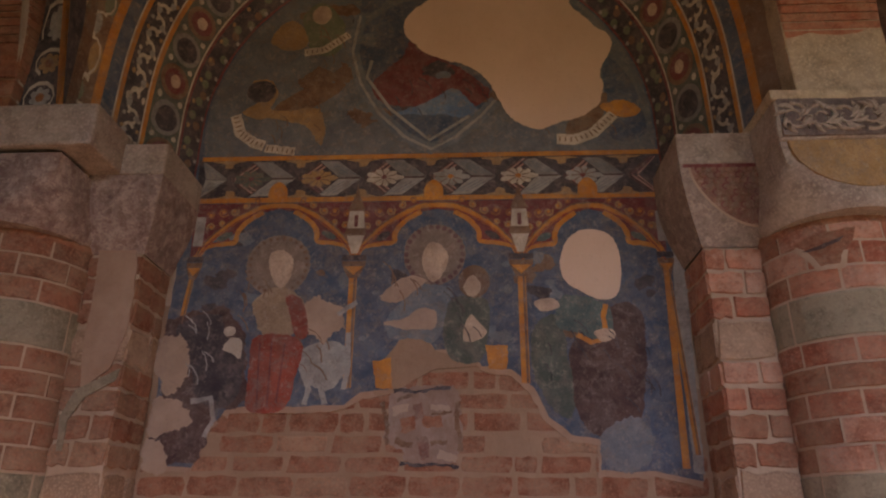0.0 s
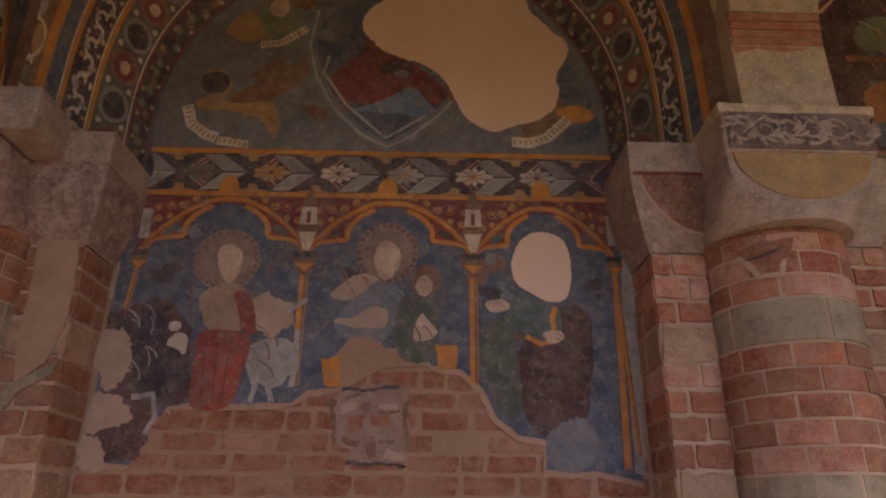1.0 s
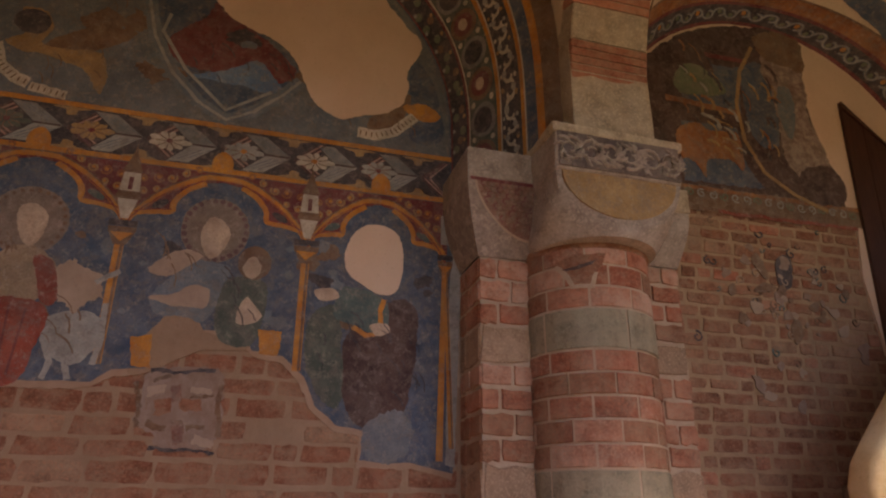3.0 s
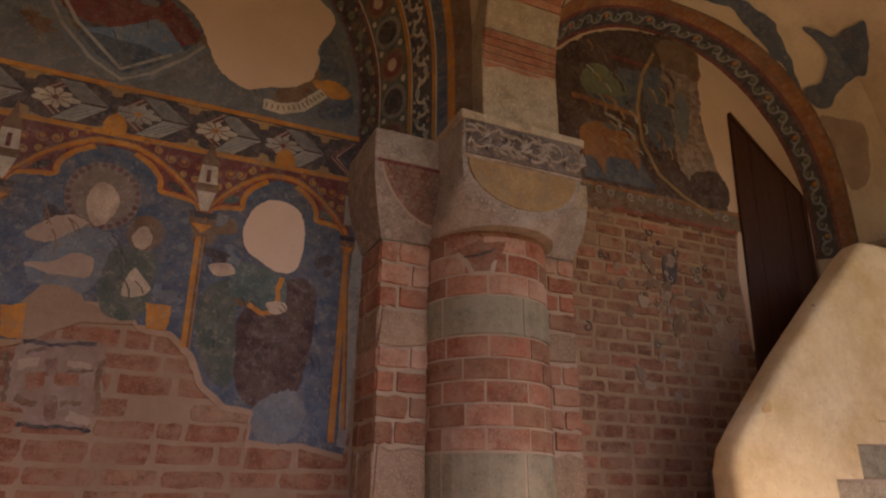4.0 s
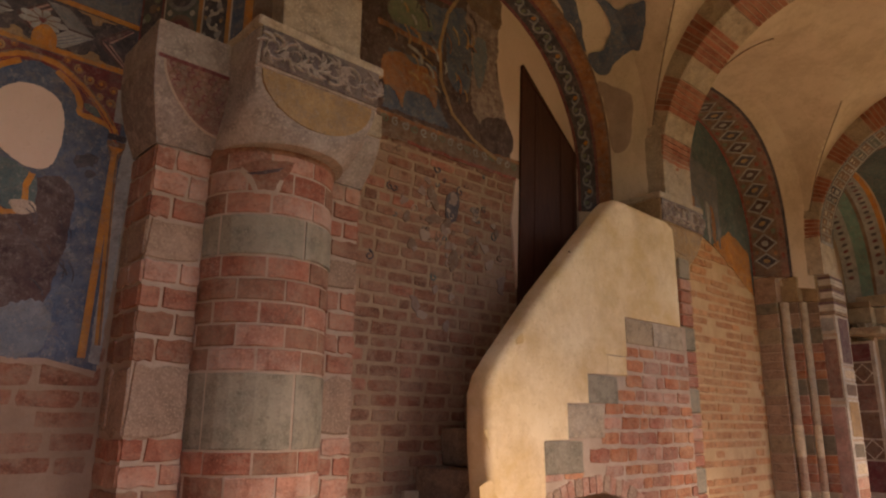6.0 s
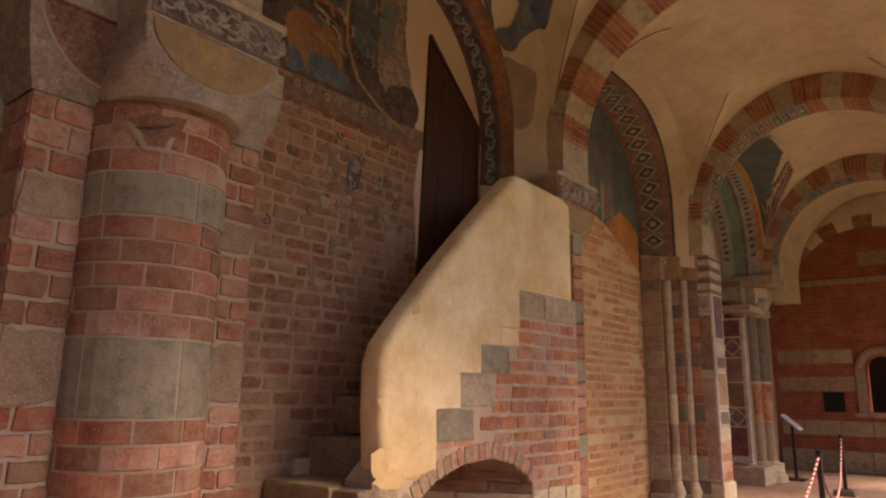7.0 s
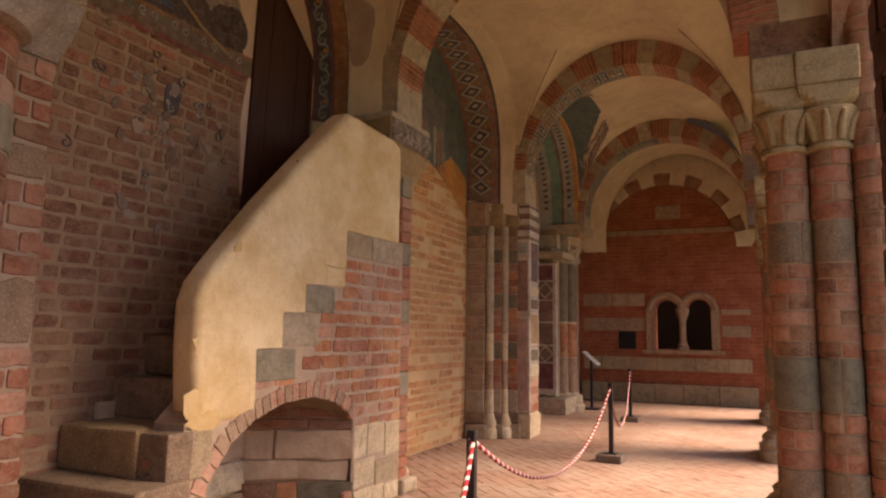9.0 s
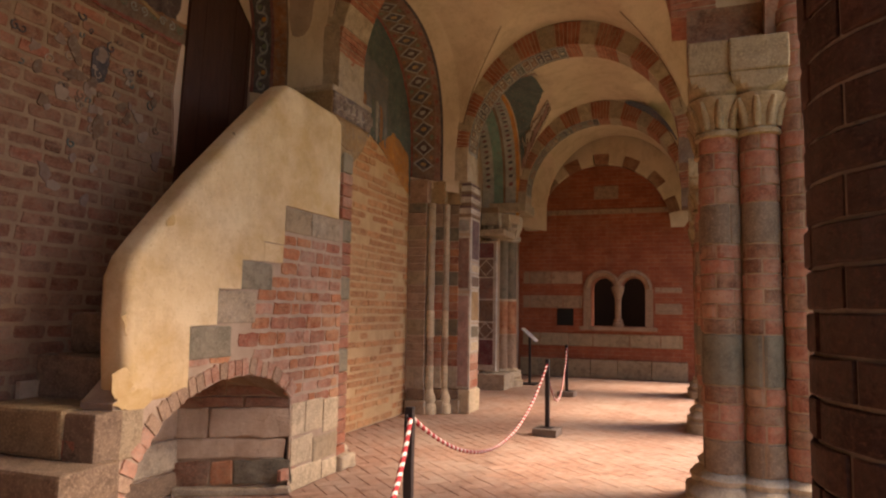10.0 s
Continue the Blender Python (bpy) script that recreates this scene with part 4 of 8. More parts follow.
def cluster_pier(xc, yc, shafts, layers, label, group, top=3.3, seed=0, block=None, leaf=True, brick=None, plain_cap=False, bed=None, cap=None, tall=(), rise=0.52):
    """A pier of several brick shafts round a core, each with its base and capital, under one impost."""
    th = thing("cluster_pier", label, "pier", group)
    cap = cap or STONE_WARM
    x0, x1, y0, y1 = block
    part("pier_core", box(x0, x1, y0, y1, 0.0, top + 0.3), MORTAR_DARK, th)
    for i, (dx, dy, r, a0, a1) in enumerate(shafts):
        cx, cy = xc + dx, yc + dy
        if i in tall:
            shaft(th, cx, cy, r, a0, a1, [(0.36, 4.1, "brick")], course=0.116, piece=math.degrees(0.27 / r), seed=seed + i, brick=brick, bed=bed)
            smooth(part("base", lathe(base_profile(r), a0, a1, 24, None, (cx, cy)), STONE_WARM, th), 40)
            continue
        shaft(th, cx, cy, r, a0, a1, layers, course=0.116, piece=math.degrees(0.27 / r), seed=seed + i, brick=brick or [(BRICK, 3), (BRICK_PALE, 1)], bed=bed)
        z_lo, z_hi = layers[0][0], layers[-1][1]
        smooth(part("base", lathe(base_profile(r), a0, a1, 24, None, (cx, cy)), STONE_WARM, th), 40)
        if plain_cap:
            s = r + 0.025
            part("capital", worn_box(cx - s, cx + s, cy - s, cy + s, z_hi - 0.01, z_hi + 0.3, 0.12, 0.006, 0.014, seed + i), STONE_WARM, th, "plain block capital")
            continue
        smooth(part("capital", lathe(cap_profile(r, z_hi - 0.02), a0, a1, 24, None, (cx, cy)), cap, th, "carved stone capital"), 40)
        if leaf:
            bm = bmesh.new()
            k = 0
            a = a0 + 10
            while a < a1 - 5:
                q = [(cx + (r + 0.015 + 0.07 * t * t) * math.cos(radians(a)), cy + (r + 0.015 + 0.07 * t * t) * math.sin(radians(a)), z_hi + 0.05 + 0.2 * t) for t in (0, 0.35, 0.7, 1.0)]
                tube(q, lambda t: 0.012 + 0.02 * math.sin(math.pi * (0.2 + 0.75 * t)), 6, bm)
                a += 34
                k += 1
            if k:
                smooth(part("leaves", bm, cap, th), 60)
        s = r + 0.07
        if rise > 0.6:
            part("impost_moulding", cushion(cx, cy, r + 0.02, s - 0.01, z_hi + 0.26, z_hi + 0.445, 6, 32), cap, th, "scalloped stone moulding")
        part("abacus", worn_box(cx - s, cx + s, cy - s, cy + s, z_hi + (0.26 if rise < 0.6 else 0.45), z_hi + rise, 0.12, 0.006, 0.014, seed + i), cap, th)
    return th


LAYERS_OUT = [(0.36, 0.6, STONE_BROWN), (0.6, 0.985, "brick"), (0.985, 1.357, STONE_SLATE), (1.357, 2.01, "brick"), (2.01, 2.31, STONE_BROWN), (2.31, 2.82, "brick")]
OUT = -0.36
# outer pier beside the camera: one great round shaft
near_pier = thing("round_pier", "stout dark brick round pier at the courtyard edge", "pier", "courtyard piers")
# the brick colour carries the shade of this backlit shaft
shaft(near_pier, 1.9, -0.605, 0.4, 0, 360, [(0.0, 3.3, "brick")], course=0.1, piece=40, seed=50, brick=[(BRICK_SHADED, 1)], bed=MORTAR_NEAR, joint=0.01, recess=0.012)
part("impost", worn_box(1.45, 2.35, -1.0, 0.1, 3.3, 3.56, 0.12, 0.008, 0.015, 9), STONE_WARM, near_pier)
part("springer", worn_box(1.6, 2.1, -0.6, 0.165, 3.565, 3.9, 0.12, 0.006, 0.012, 5), STONE_WARM, near_pier)
for i, xc in enumerate(PIERS[2:]):
    sh = [(-0.34, 0.145, 0.14, 0, 360), (-0.38, -0.13, 0.13, 60, 330), (-0.4, -0.39, 0.125, 60, 330), (0.34, 0.145, 0.14, -180, 180), (0.38, -0.13, 0.13, -120, 120)]
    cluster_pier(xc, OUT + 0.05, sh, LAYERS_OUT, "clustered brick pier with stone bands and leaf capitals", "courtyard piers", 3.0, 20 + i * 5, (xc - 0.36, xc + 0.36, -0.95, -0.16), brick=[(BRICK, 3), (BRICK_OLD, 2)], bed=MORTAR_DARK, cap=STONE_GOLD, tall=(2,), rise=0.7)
    tp = thing("impost_block", "buff stone impost carrying the cross arch", "impost", "courtyard imposts")
    part("block", worn_box(xc - 0.262, xc + 0.262, -0.5, 0.05 if i == 0 else 0.168, 3.525, 3.9, 0.12, 0.006, 0.014, i), BRICK_OLD if i == 0 else STONE_BROWN, tp)

# church-side clustered piers further along
LAYERS_IN = [(0.36, 1.05, STONE_PINK), (1.05, 1.72, BRICK_CLAY), (1.72, 1.76, STONE_BUFF), (1.76, 2.95, STONE_SLATE)]
ORDER_BANDS = ((0.36, 0.68, STONE_WARM), (0.68, 1.13, "brick"), (1.13, 1.375, STONE_SLATE), (1.375, 1.87, "brick"), (1.87, 2.08, STONE_SLATE), (2.08, 2.54, "brick"), (2.54, 2.75, STONE_SLATE), (2.75, 2.94, STONE_PINK))


def stepped_pier():
    """A pier of three stepped orders with slim corner shafts and a painted panelled front."""
    th = thing("stepped_pier", "stepped brick and stone pier with slim shafts and painted panels", "pier", "church wall piers")
    rnd = random.Random(61)
    for k, (x, y0, y1) in enumerate(((9.42, 3.71, 3.98), (9.58, 3.5, 3.72), (9.72, 3.3, 3.52))):
        part("order_core", box(x + 0.012, 10.3, y0 + 0.012, y1 + 0.02, 0.3, 3.45), MORTAR, th)
        for z0, z1, what in ORDER_BANDS:
            n = max(1, round((z1 - z0) / 0.115)) if what == "brick" else 1
            h = (z1 - z0) / n
            for i in range(n):
                m = rnd.choice((BRICK, BRICK_PALE, BRICK_CLAY)) if what == "brick" and k else (STONE_PINK if k == 0 and what == "brick" else STONE_TAN if what is STONE_SLATE and k == 0 else what)
                part("brick" if what == "brick" else "stone_block", box(x + rnd.uniform(-0.004, 0.004), 10.2, y0 + rnd.uniform(-0.003, 0.003), y1 + 0.005, z0 + h * i + 0.006, z0 + h * (i + 1) - 0.006, 0.005, 1), m, th)
        part("neck_band", box(x - 0.006, 10.2, y0 - 0.004, y1 + 0.002, 2.946, 3.085, 0.006, 1), STONE_SLATE if k == 0 else STONE_BROWN, th)
        part("capital", worn_box(x - 0.03, 10.25, y0 - 0.03, y1 - 0.006 * k, 3.09, 3.43, 0.1, 0.006, 0.015, k), STONE_PINK if k == 0 else STONE_GOLD, th, "plain block capital")
        part("base", worn_box(x - 0.05, 10.25, y0 - 0.05, y1 + 0.0, 0.0, 0.2, 0.08, 0.012, 0.02, k + 4), STONE_WARM, th)
        part("base_roll", worn_box(x - 0.025, 10.25, y0 - 0.025, y1 - 0.004, 0.2, 0.36, 0.08, 0.008, 0.03, k + 8), STONE_BROWN, th)
    for cx, cy, r in ((9.52, 3.655, 0.062), (9.65, 3.465, 0.05)):
        bands = [(0.36, 0.7, STONE_BUFF), (0.7, 1.1, STONE_PINK), (1.1, 1.5, STONE_BUFF), (1.5, 2.1, STONE_WARM), (2.1, 3.09, STONE_WARM)]
        shaft(th, cx, cy, r, 90, 400, bands, seed=int(cx * 10), piece=200)
        smooth(part("shaft_base", lathe([(r + 0.06, 0.0), (r + 0.06, 0.12), (r + 0.03, 0.16), (r + 0.045, 0.22), (r + 0.01, 0.32), (r, 0.36), (r - 0.01, 0.37)], n=20, centre=(cx, cy)), STONE_BUFF, th), 40)
    # painted panels: the narrow west face and the south face of the front order
    x0, x1, y0, y1 = 9.75, 10.22, 3.12, 3.33
    part("panel_core", box(x0 + 0.01, x1, y0 + 0.01, y1, 0.3, 3.45), MORTAR, th)
    part("panel_foot", worn_box(x0 - 0.02, x1 + 0.02, y0 - 0.02, y1, 0.0, 0.34, 0.07, 0.01, 0.025, 3), STONE_BUFF, th, "pale worn stone foot")
    for z0, z1, m in ((0.36, 1.76, PINK), (1.8, 2.62, RUBBED_RED), (2.66, 2.9, GREYPAINT)):
        part("panel_frame", box(x0 - 0.004, x0 + 0.03, y0 - 0.004, y1, z0, z1, 0.004, 1), CREAM, th, "pale painted frame")
        part("panel_field", box(x0 - 0.009, x0 + 0.02, y0 + 0.022, y1 - 0.025, z0 + 0.035, z1 - 0.035, 0.002, 1), m, th)
    for z0, z1, m in ((0.36, 0.86, "brick"), (0.88, 1.06, STONE_BUFF), (1.08, 1.3, STONE_SLATE), (1.33, 1.82, OCHRE), (1.84, 2.04, UMBER), (2.06, 2.22, STONE_BUFF), (2.25, 2.9, MAROON_GREY)):
        if m == "brick":
            for i in range(4):
                part("brick", box(x0 + 0.04, x1 - 0.01, y0 + 0.002, y0 + 0.05, z0 + 0.125 * i + 0.006, z0 + 0.125 * (i + 1) - 0.006, 0.004, 1), (BRICK, BRICK_PALE)[i % 2], th)
        else:
            part("panel_frame", box(x0 + 0.034, x1 - 0.005, y0 - 0.003, y0 + 0.05, z0, z1, 0.004, 1), CREAM, th)
            part("panel_field", box(x0 + 0.08, x1 - 0.05, y0 - 0.008, y0 + 0.03, z0 + 0.03, z1 - 0.03, 0.002, 1), m, th)
    for i in range(6):
        part("neck_stripe", box(x0 - 0.012, x1, y0 - 0.012, y1, 2.91 + 0.085 * i, 2.955 + 0.085 * i, 0.004, 1), CREAM if i % 2 else STONE_BROWN, th)
        part("neck_stripe", box(x0 - 0.006, x1, y0 - 0.006, y1, 2.957 + 0.085 * i, 2.993 + 0.085 * i, 0.003, 1), MAROON_GREY if i % 2 else CREAM, th)


stepped_pier()
cluster_pier(PIERS[4], 3.65, [(-0.45, 0.15, 0.11, 90, 330), (-0.2, 0.0, 0.12, 120, 350), (0.05, -0.08, 0.16, 160, 380), (0.32, 0.05, 0.12, 200, 450)], LAYERS_IN,
             "clustered brick and stone portal pier with moulded capitals", "church wall piers", 3.3, 70, (PIERS[4] - 0.5, PIERS[4] + 0.42, 3.66, WALL + 0.05))
for xc in PIERS[3:]:
    low = 3.435 if xc == PIERS[3] else 3.7
    tp = thing("impost_block", "buff stone impost carrying the cross arch", "impost", "church imposts")
    if xc != PIERS[3]:
        part("block", worn_box(xc - 0.42, xc + 0.42, 3.12, 3.98, 3.51, 3.7, 0.12, 0.006, 0.014, xc), STONE_WARM, tp)
    part("springer", worn_box(xc - 0.265, xc + 0.265, 3.146, 3.98, low, 3.95, 0.12, 0.004, 0.012, xc), STONE_WARM, tp)


# ---- the painted bay: fresco on the church wall ----
fresco = thing("fresco", "faded wall painting of three painted arches, lower part lost", "wall painting")


SKINS = itertools.count()


def smooth_line(pts, per=5):
    """An open smooth line through the points."""
    out = []
    for i in range(len(pts) - 1):
        p0, p1, p2, p3 = (Vector(pts[min(len(pts) - 1, max(0, i + k))]) for k in (-1, 0, 1, 2))
        for k in range(per):
            t = k / per
            q = 0.5 * (2 * p1 + (p2 - p0) * t + (2 * p0 - 5 * p1 + 4 * p2 - p3) * t * t + (3 * p1 - p0 - 3 * p2 + p3) * t ** 3)
            out.append((q.x, q.y))
    return out + [tuple(pts[-1])]


def daub(name, outline, depth, mat, label="", rough_edge=0.0, parent=None, seed=1.0):
    """One painted shape, a thin skin on the plaster; depth counts skins from the wall."""
    if rough_edge >= 0.008:
        rough_edge *= 1.5
    if rough_edge:
        outline = ragged(ragged(outline, 0.03, rough_edge, seed), 0.009, 0.004 + rough_edge * 0.3, seed + 7, 45.0)
    lift = 0.0011 * depth + 0.00007 * (next(SKINS) % 14)
    return part(name, sheet(outline, WALL - 0.014 - lift, 0.0024), mat, parent or fresco, label)


LX, LZ, LR = -0.4, 3.94, 1.5
edge = [(-1.52, 2.07), (-1.50, 2.11), (-1.12, 2.11), (-0.83, 2.13), (-0.74, 2.19), (-0.58, 2.21), (-0.65, 2.34), (-0.55, 2.46), (-0.47, 2.60), (-0.41, 2.57), (-0.32, 2.43), (-0.11, 2.43), (-0.05, 2.34), (0.12, 2.32), (0.24, 2.21), (0.31, 2.06), (0.43, 1.96), (0.59, 1.93), (0.58, 1.77), (0.87, 1.77), (1.11, 1.72)]
left_foot = [(-1.92, 1.78), (-1.66, 1.78), (-1.59, 1.99), (-1.54, 2.04)]
arc = [(LX + LR * math.cos(math.pi * i / 40), LZ + LR * math.sin(math.pi * i / 40)) for i in range(41)]
body = [(-1.93, 2.9)] + left_foot + edge + [(1.11, 2.0), (1.105, 3.7)] + arc + [(-1.9, 3.7)]
plaster = part("plaster_skin", sheet(ragged(body, 0.03, 0.012, 3.0), WALL - 0.013, 0.02), BLUE, fresco, "dark blue painted plaster with a broken lower edge")



def under_edge(x, z):
    """Whether a place lies below the plaster's broken edge."""
    for (x0, z0), (x1, z1) in zip(edge, edge[1:]):
        if min(x0, x1) <= x <= max(x0, x1) and abs(x1 - x0) > 0.005:
            if z < z0 + (z1 - z0) * (x - x0) / (x1 - x0):
                return True
    return False


# lunette
lun = [(LX + (LR - 0.015) * math.cos(math.pi * i / 40), LZ + (LR - 0.015) * math.sin(math.pi * i / 40)) for i in range(41)] + [(-1.86, 3.745), (1.09, 3.745)]
daub("lunette_field", lun, 1, BLUE_GREEN, "blue-green lunette ground")
daub("dark_field", spline([(-0.87, 4.74), (-0.67, 4.94), (-0.39, 5.01), (-0.22, 4.48), (0.08, 4.10), (-0.37, 3.79), (-0.76, 4.07), (-0.91, 4.45)]), 2, BLUE, "", 0.01)
daub("robe_shape", spline([(-0.65, 4.12), (-0.77, 4.30), (-0.54, 4.58), (-0.49, 4.93), (-0.34, 4.55), (-0.07, 4.33), (0.04, 4.21), (-0.11, 4.08), (-0.38, 4.11)], 5), 3, MAROON, "dark red plain shape", 0.015)
daub("robe_lining", spline([(-0.60, 4.05), (-0.41, 4.13), (-0.22, 4.24), (-0.09, 4.12), (-0.07, 4.01), (-0.34, 4.04)], 4), 4, BLUE_BRIGHT, "", 0.01)
for k, (w, m) in enumerate(((0.085, BLUE_GREY), (0.02, GREYPAINT))):
    daub("almond_band", stroke([(-0.88, 4.89), (-0.92, 4.57), (-0.85, 4.30), (-0.71, 4.05), (-0.54, 3.87), (-0.36, 3.77), (-0.20, 3.86), (-0.04, 4.01), (0.07, 4.14)], w), 5 + k, m, "pale blue pointed band", 0.004)
daub("almond_inner", stroke([(-0.78, 4.49), (-0.81, 4.35), (-0.64, 4.09), (-0.37, 3.84), (-0.11, 4.02)], 0.022), 5, GREYPAINT)
daub("winged_shape", spline([(-1.60, 4.33), (-1.48, 4.35), (-1.41, 4.23), (-1.46, 4.11), (-1.30, 4.09), (-1.15, 4.11), (-1.08, 3.99), (-1.08, 3.81), (-1.21, 3.97), (-1.37, 4.02), (-1.56, 4.03), (-1.65, 4.09), (-1.54, 4.18)], 5), 4, OCHRE, "ochre plain shape", 0.01)
daub("wing", spline([(-1.44, 4.09), (-1.24, 4.27), (-0.96, 4.31), (-1.04, 4.19), (-1.26, 4.08)], 4), 3, UMBER, "", 0.01)
daub("dark_disc", oval(*[(-1.53, 4.25)][0], 0.1, 0.09), 5, BLACKISH, "", 0.006)
daub("winged_shape", spline([(-1.25, 4.70), (-1.29, 4.91), (-1.15, 5.01), (-0.99, 4.80), (-1.02, 4.57), (-1.18, 4.55)], 5), 4, GREEN, "faded green plain shape", 0.01)
daub("wing", spline([(-1.52, 4.71), (-1.37, 4.86), (-1.26, 4.75), (-1.26, 4.61), (-1.43, 4.61)], 4), 3, OCHRE, "", 0.01)
daub("pale_disc", oval(*[(-1.16, 4.90)][0], 0.07, 0.085), 5, FLESH, "", 0.005)
daub("wing", spline([(0.75, 4.08), (0.91, 4.12), (1.03, 4.05), (0.91, 3.98)], 4), 4, ORANGE, "", 0.008)
daub("winged_shape", spline([(0.52, 3.89), (0.68, 4.13), (0.82, 4.17), (0.75, 3.97), (0.63, 3.84)], 4), 3, UMBER, "", 0.01)
daub("bright_field", spline([(0.80, 4.45), (0.91, 4.40), (1.02, 4.12), (1.03, 3.85), (0.81, 3.84), (0.80, 4.17)], 4), 2, BLUE, "", 0.01)


def banderole(pts, width=0.075, seed=0):
    """A pale scroll with a row of dark strokes where letters were."""
    daub("scroll", stroke(pts, width), 6, CREAM, "pale scroll with illegible strokes", 0.003)
    rnd = random.Random(seed)
    for (x0, z0), (x1, z1) in zip(pts, pts[1:]):
        d = math.hypot(x1 - x0, z1 - z0)
        n = int(d / 0.03)
        for i in range(n):
            t = (i + 0.5) / n
            x, z = x0 + (x1 - x0) * t, z0 + (z1 - z0) * t
            nx, nz = -(z1 - z0) / d, (x1 - x0) / d
            h = width * rnd.uniform(0.2, 0.3)
            daub("stroke", stroke([(x - nx * h, z - nz * h), (x + nx * h, z + nz * h)], 0.008), 7, UMBER)


banderole([(-1.69, 4.06), (-1.64, 3.92), (-1.54, 3.84), (-1.47, 3.82)], 0.075, 1)
banderole([(-1.46, 3.80), (-1.26, 3.77)], 0.06, 2)
banderole([(-1.26, 4.57), (-1.12, 4.59), (-0.95, 4.72)], 0.06, 3)
banderole([(0.46, 3.83), (0.57, 3.82), (0.70, 3.87), (0.84, 4.01)], 0.075, 4)
lost = spline([(-0.51, 4.93), (-0.39, 5.01), (-0.23, 5.16), (0.19, 5.28), (0.55, 5.10), (0.63, 4.89), (0.86, 4.66), (0.86, 4.52), (0.78, 4.35), (0.79, 4.19), (0.68, 4.02), (0.37, 3.92), (0.24, 3.95), (0.12, 4.07), (0.04, 4.28), (-0.11, 4.42), (-0.34, 4.50), (-0.48, 4.61), (-0.57, 4.76)], 4)
daub("lost_patch", lost, 8, LOST, "large smooth cream repair of lost painting", 0.012)

# frieze of chevrons, lozenges and rosettes
F0, F1 = 3.415, 3.72
daub("frieze_ground", [(-1.87, F0), (1.08, F0), (1.1, F1), (-1.89, F1)], 1, BLACKISH, "dark frieze ground")
daub("frieze_line", [(-1.87, F1 - 0.012), (1.1, F1 - 0.012), (1.1, F1 + 0.02), (-1.87, F1 + 0.02)], 3, ORANGE)
daub("frieze_line", [(-1.87, F0 - 0.015), (1.08, F0 - 0.015), (1.08, F0 + 0.018), (-1.87, F0 + 0.018)], 3, ORANGE)
FM = (F0 + F1) / 2


def rosette(cx, cz, r, petals, m, m2, depth):
    pts = []
    for i in range(petals * 6):
        a = 2 * math.pi * i / (petals * 6)
        q = r * (0.66 + 0.34 * abs(math.cos(petals * a / 2))) * (1 + 0.45 * abs(math.cos(a)) ** 6)
        pts.append((cx + q * 1.1 * math.cos(a), cz + q * 0.82 * math.sin(a)))
    daub("rosette", pts, depth, m, "", 0.005)
    for i in range(petals):
        a = 2 * math.pi * (i + 0.5) / petals
        daub("petal_line", stroke([(cx + 0.3 * r * math.cos(a), cz + 0.25 * r * math.sin(a)), (cx + 0.95 * r * math.cos(a), cz + 0.68 * r * math.sin(a))], 0.006), depth + 0.6, UMBER)
    daub("rosette_heart", oval(cx, cz, r * 0.24, r * 0.2, 12), depth + 1, m2, "", 0.003)


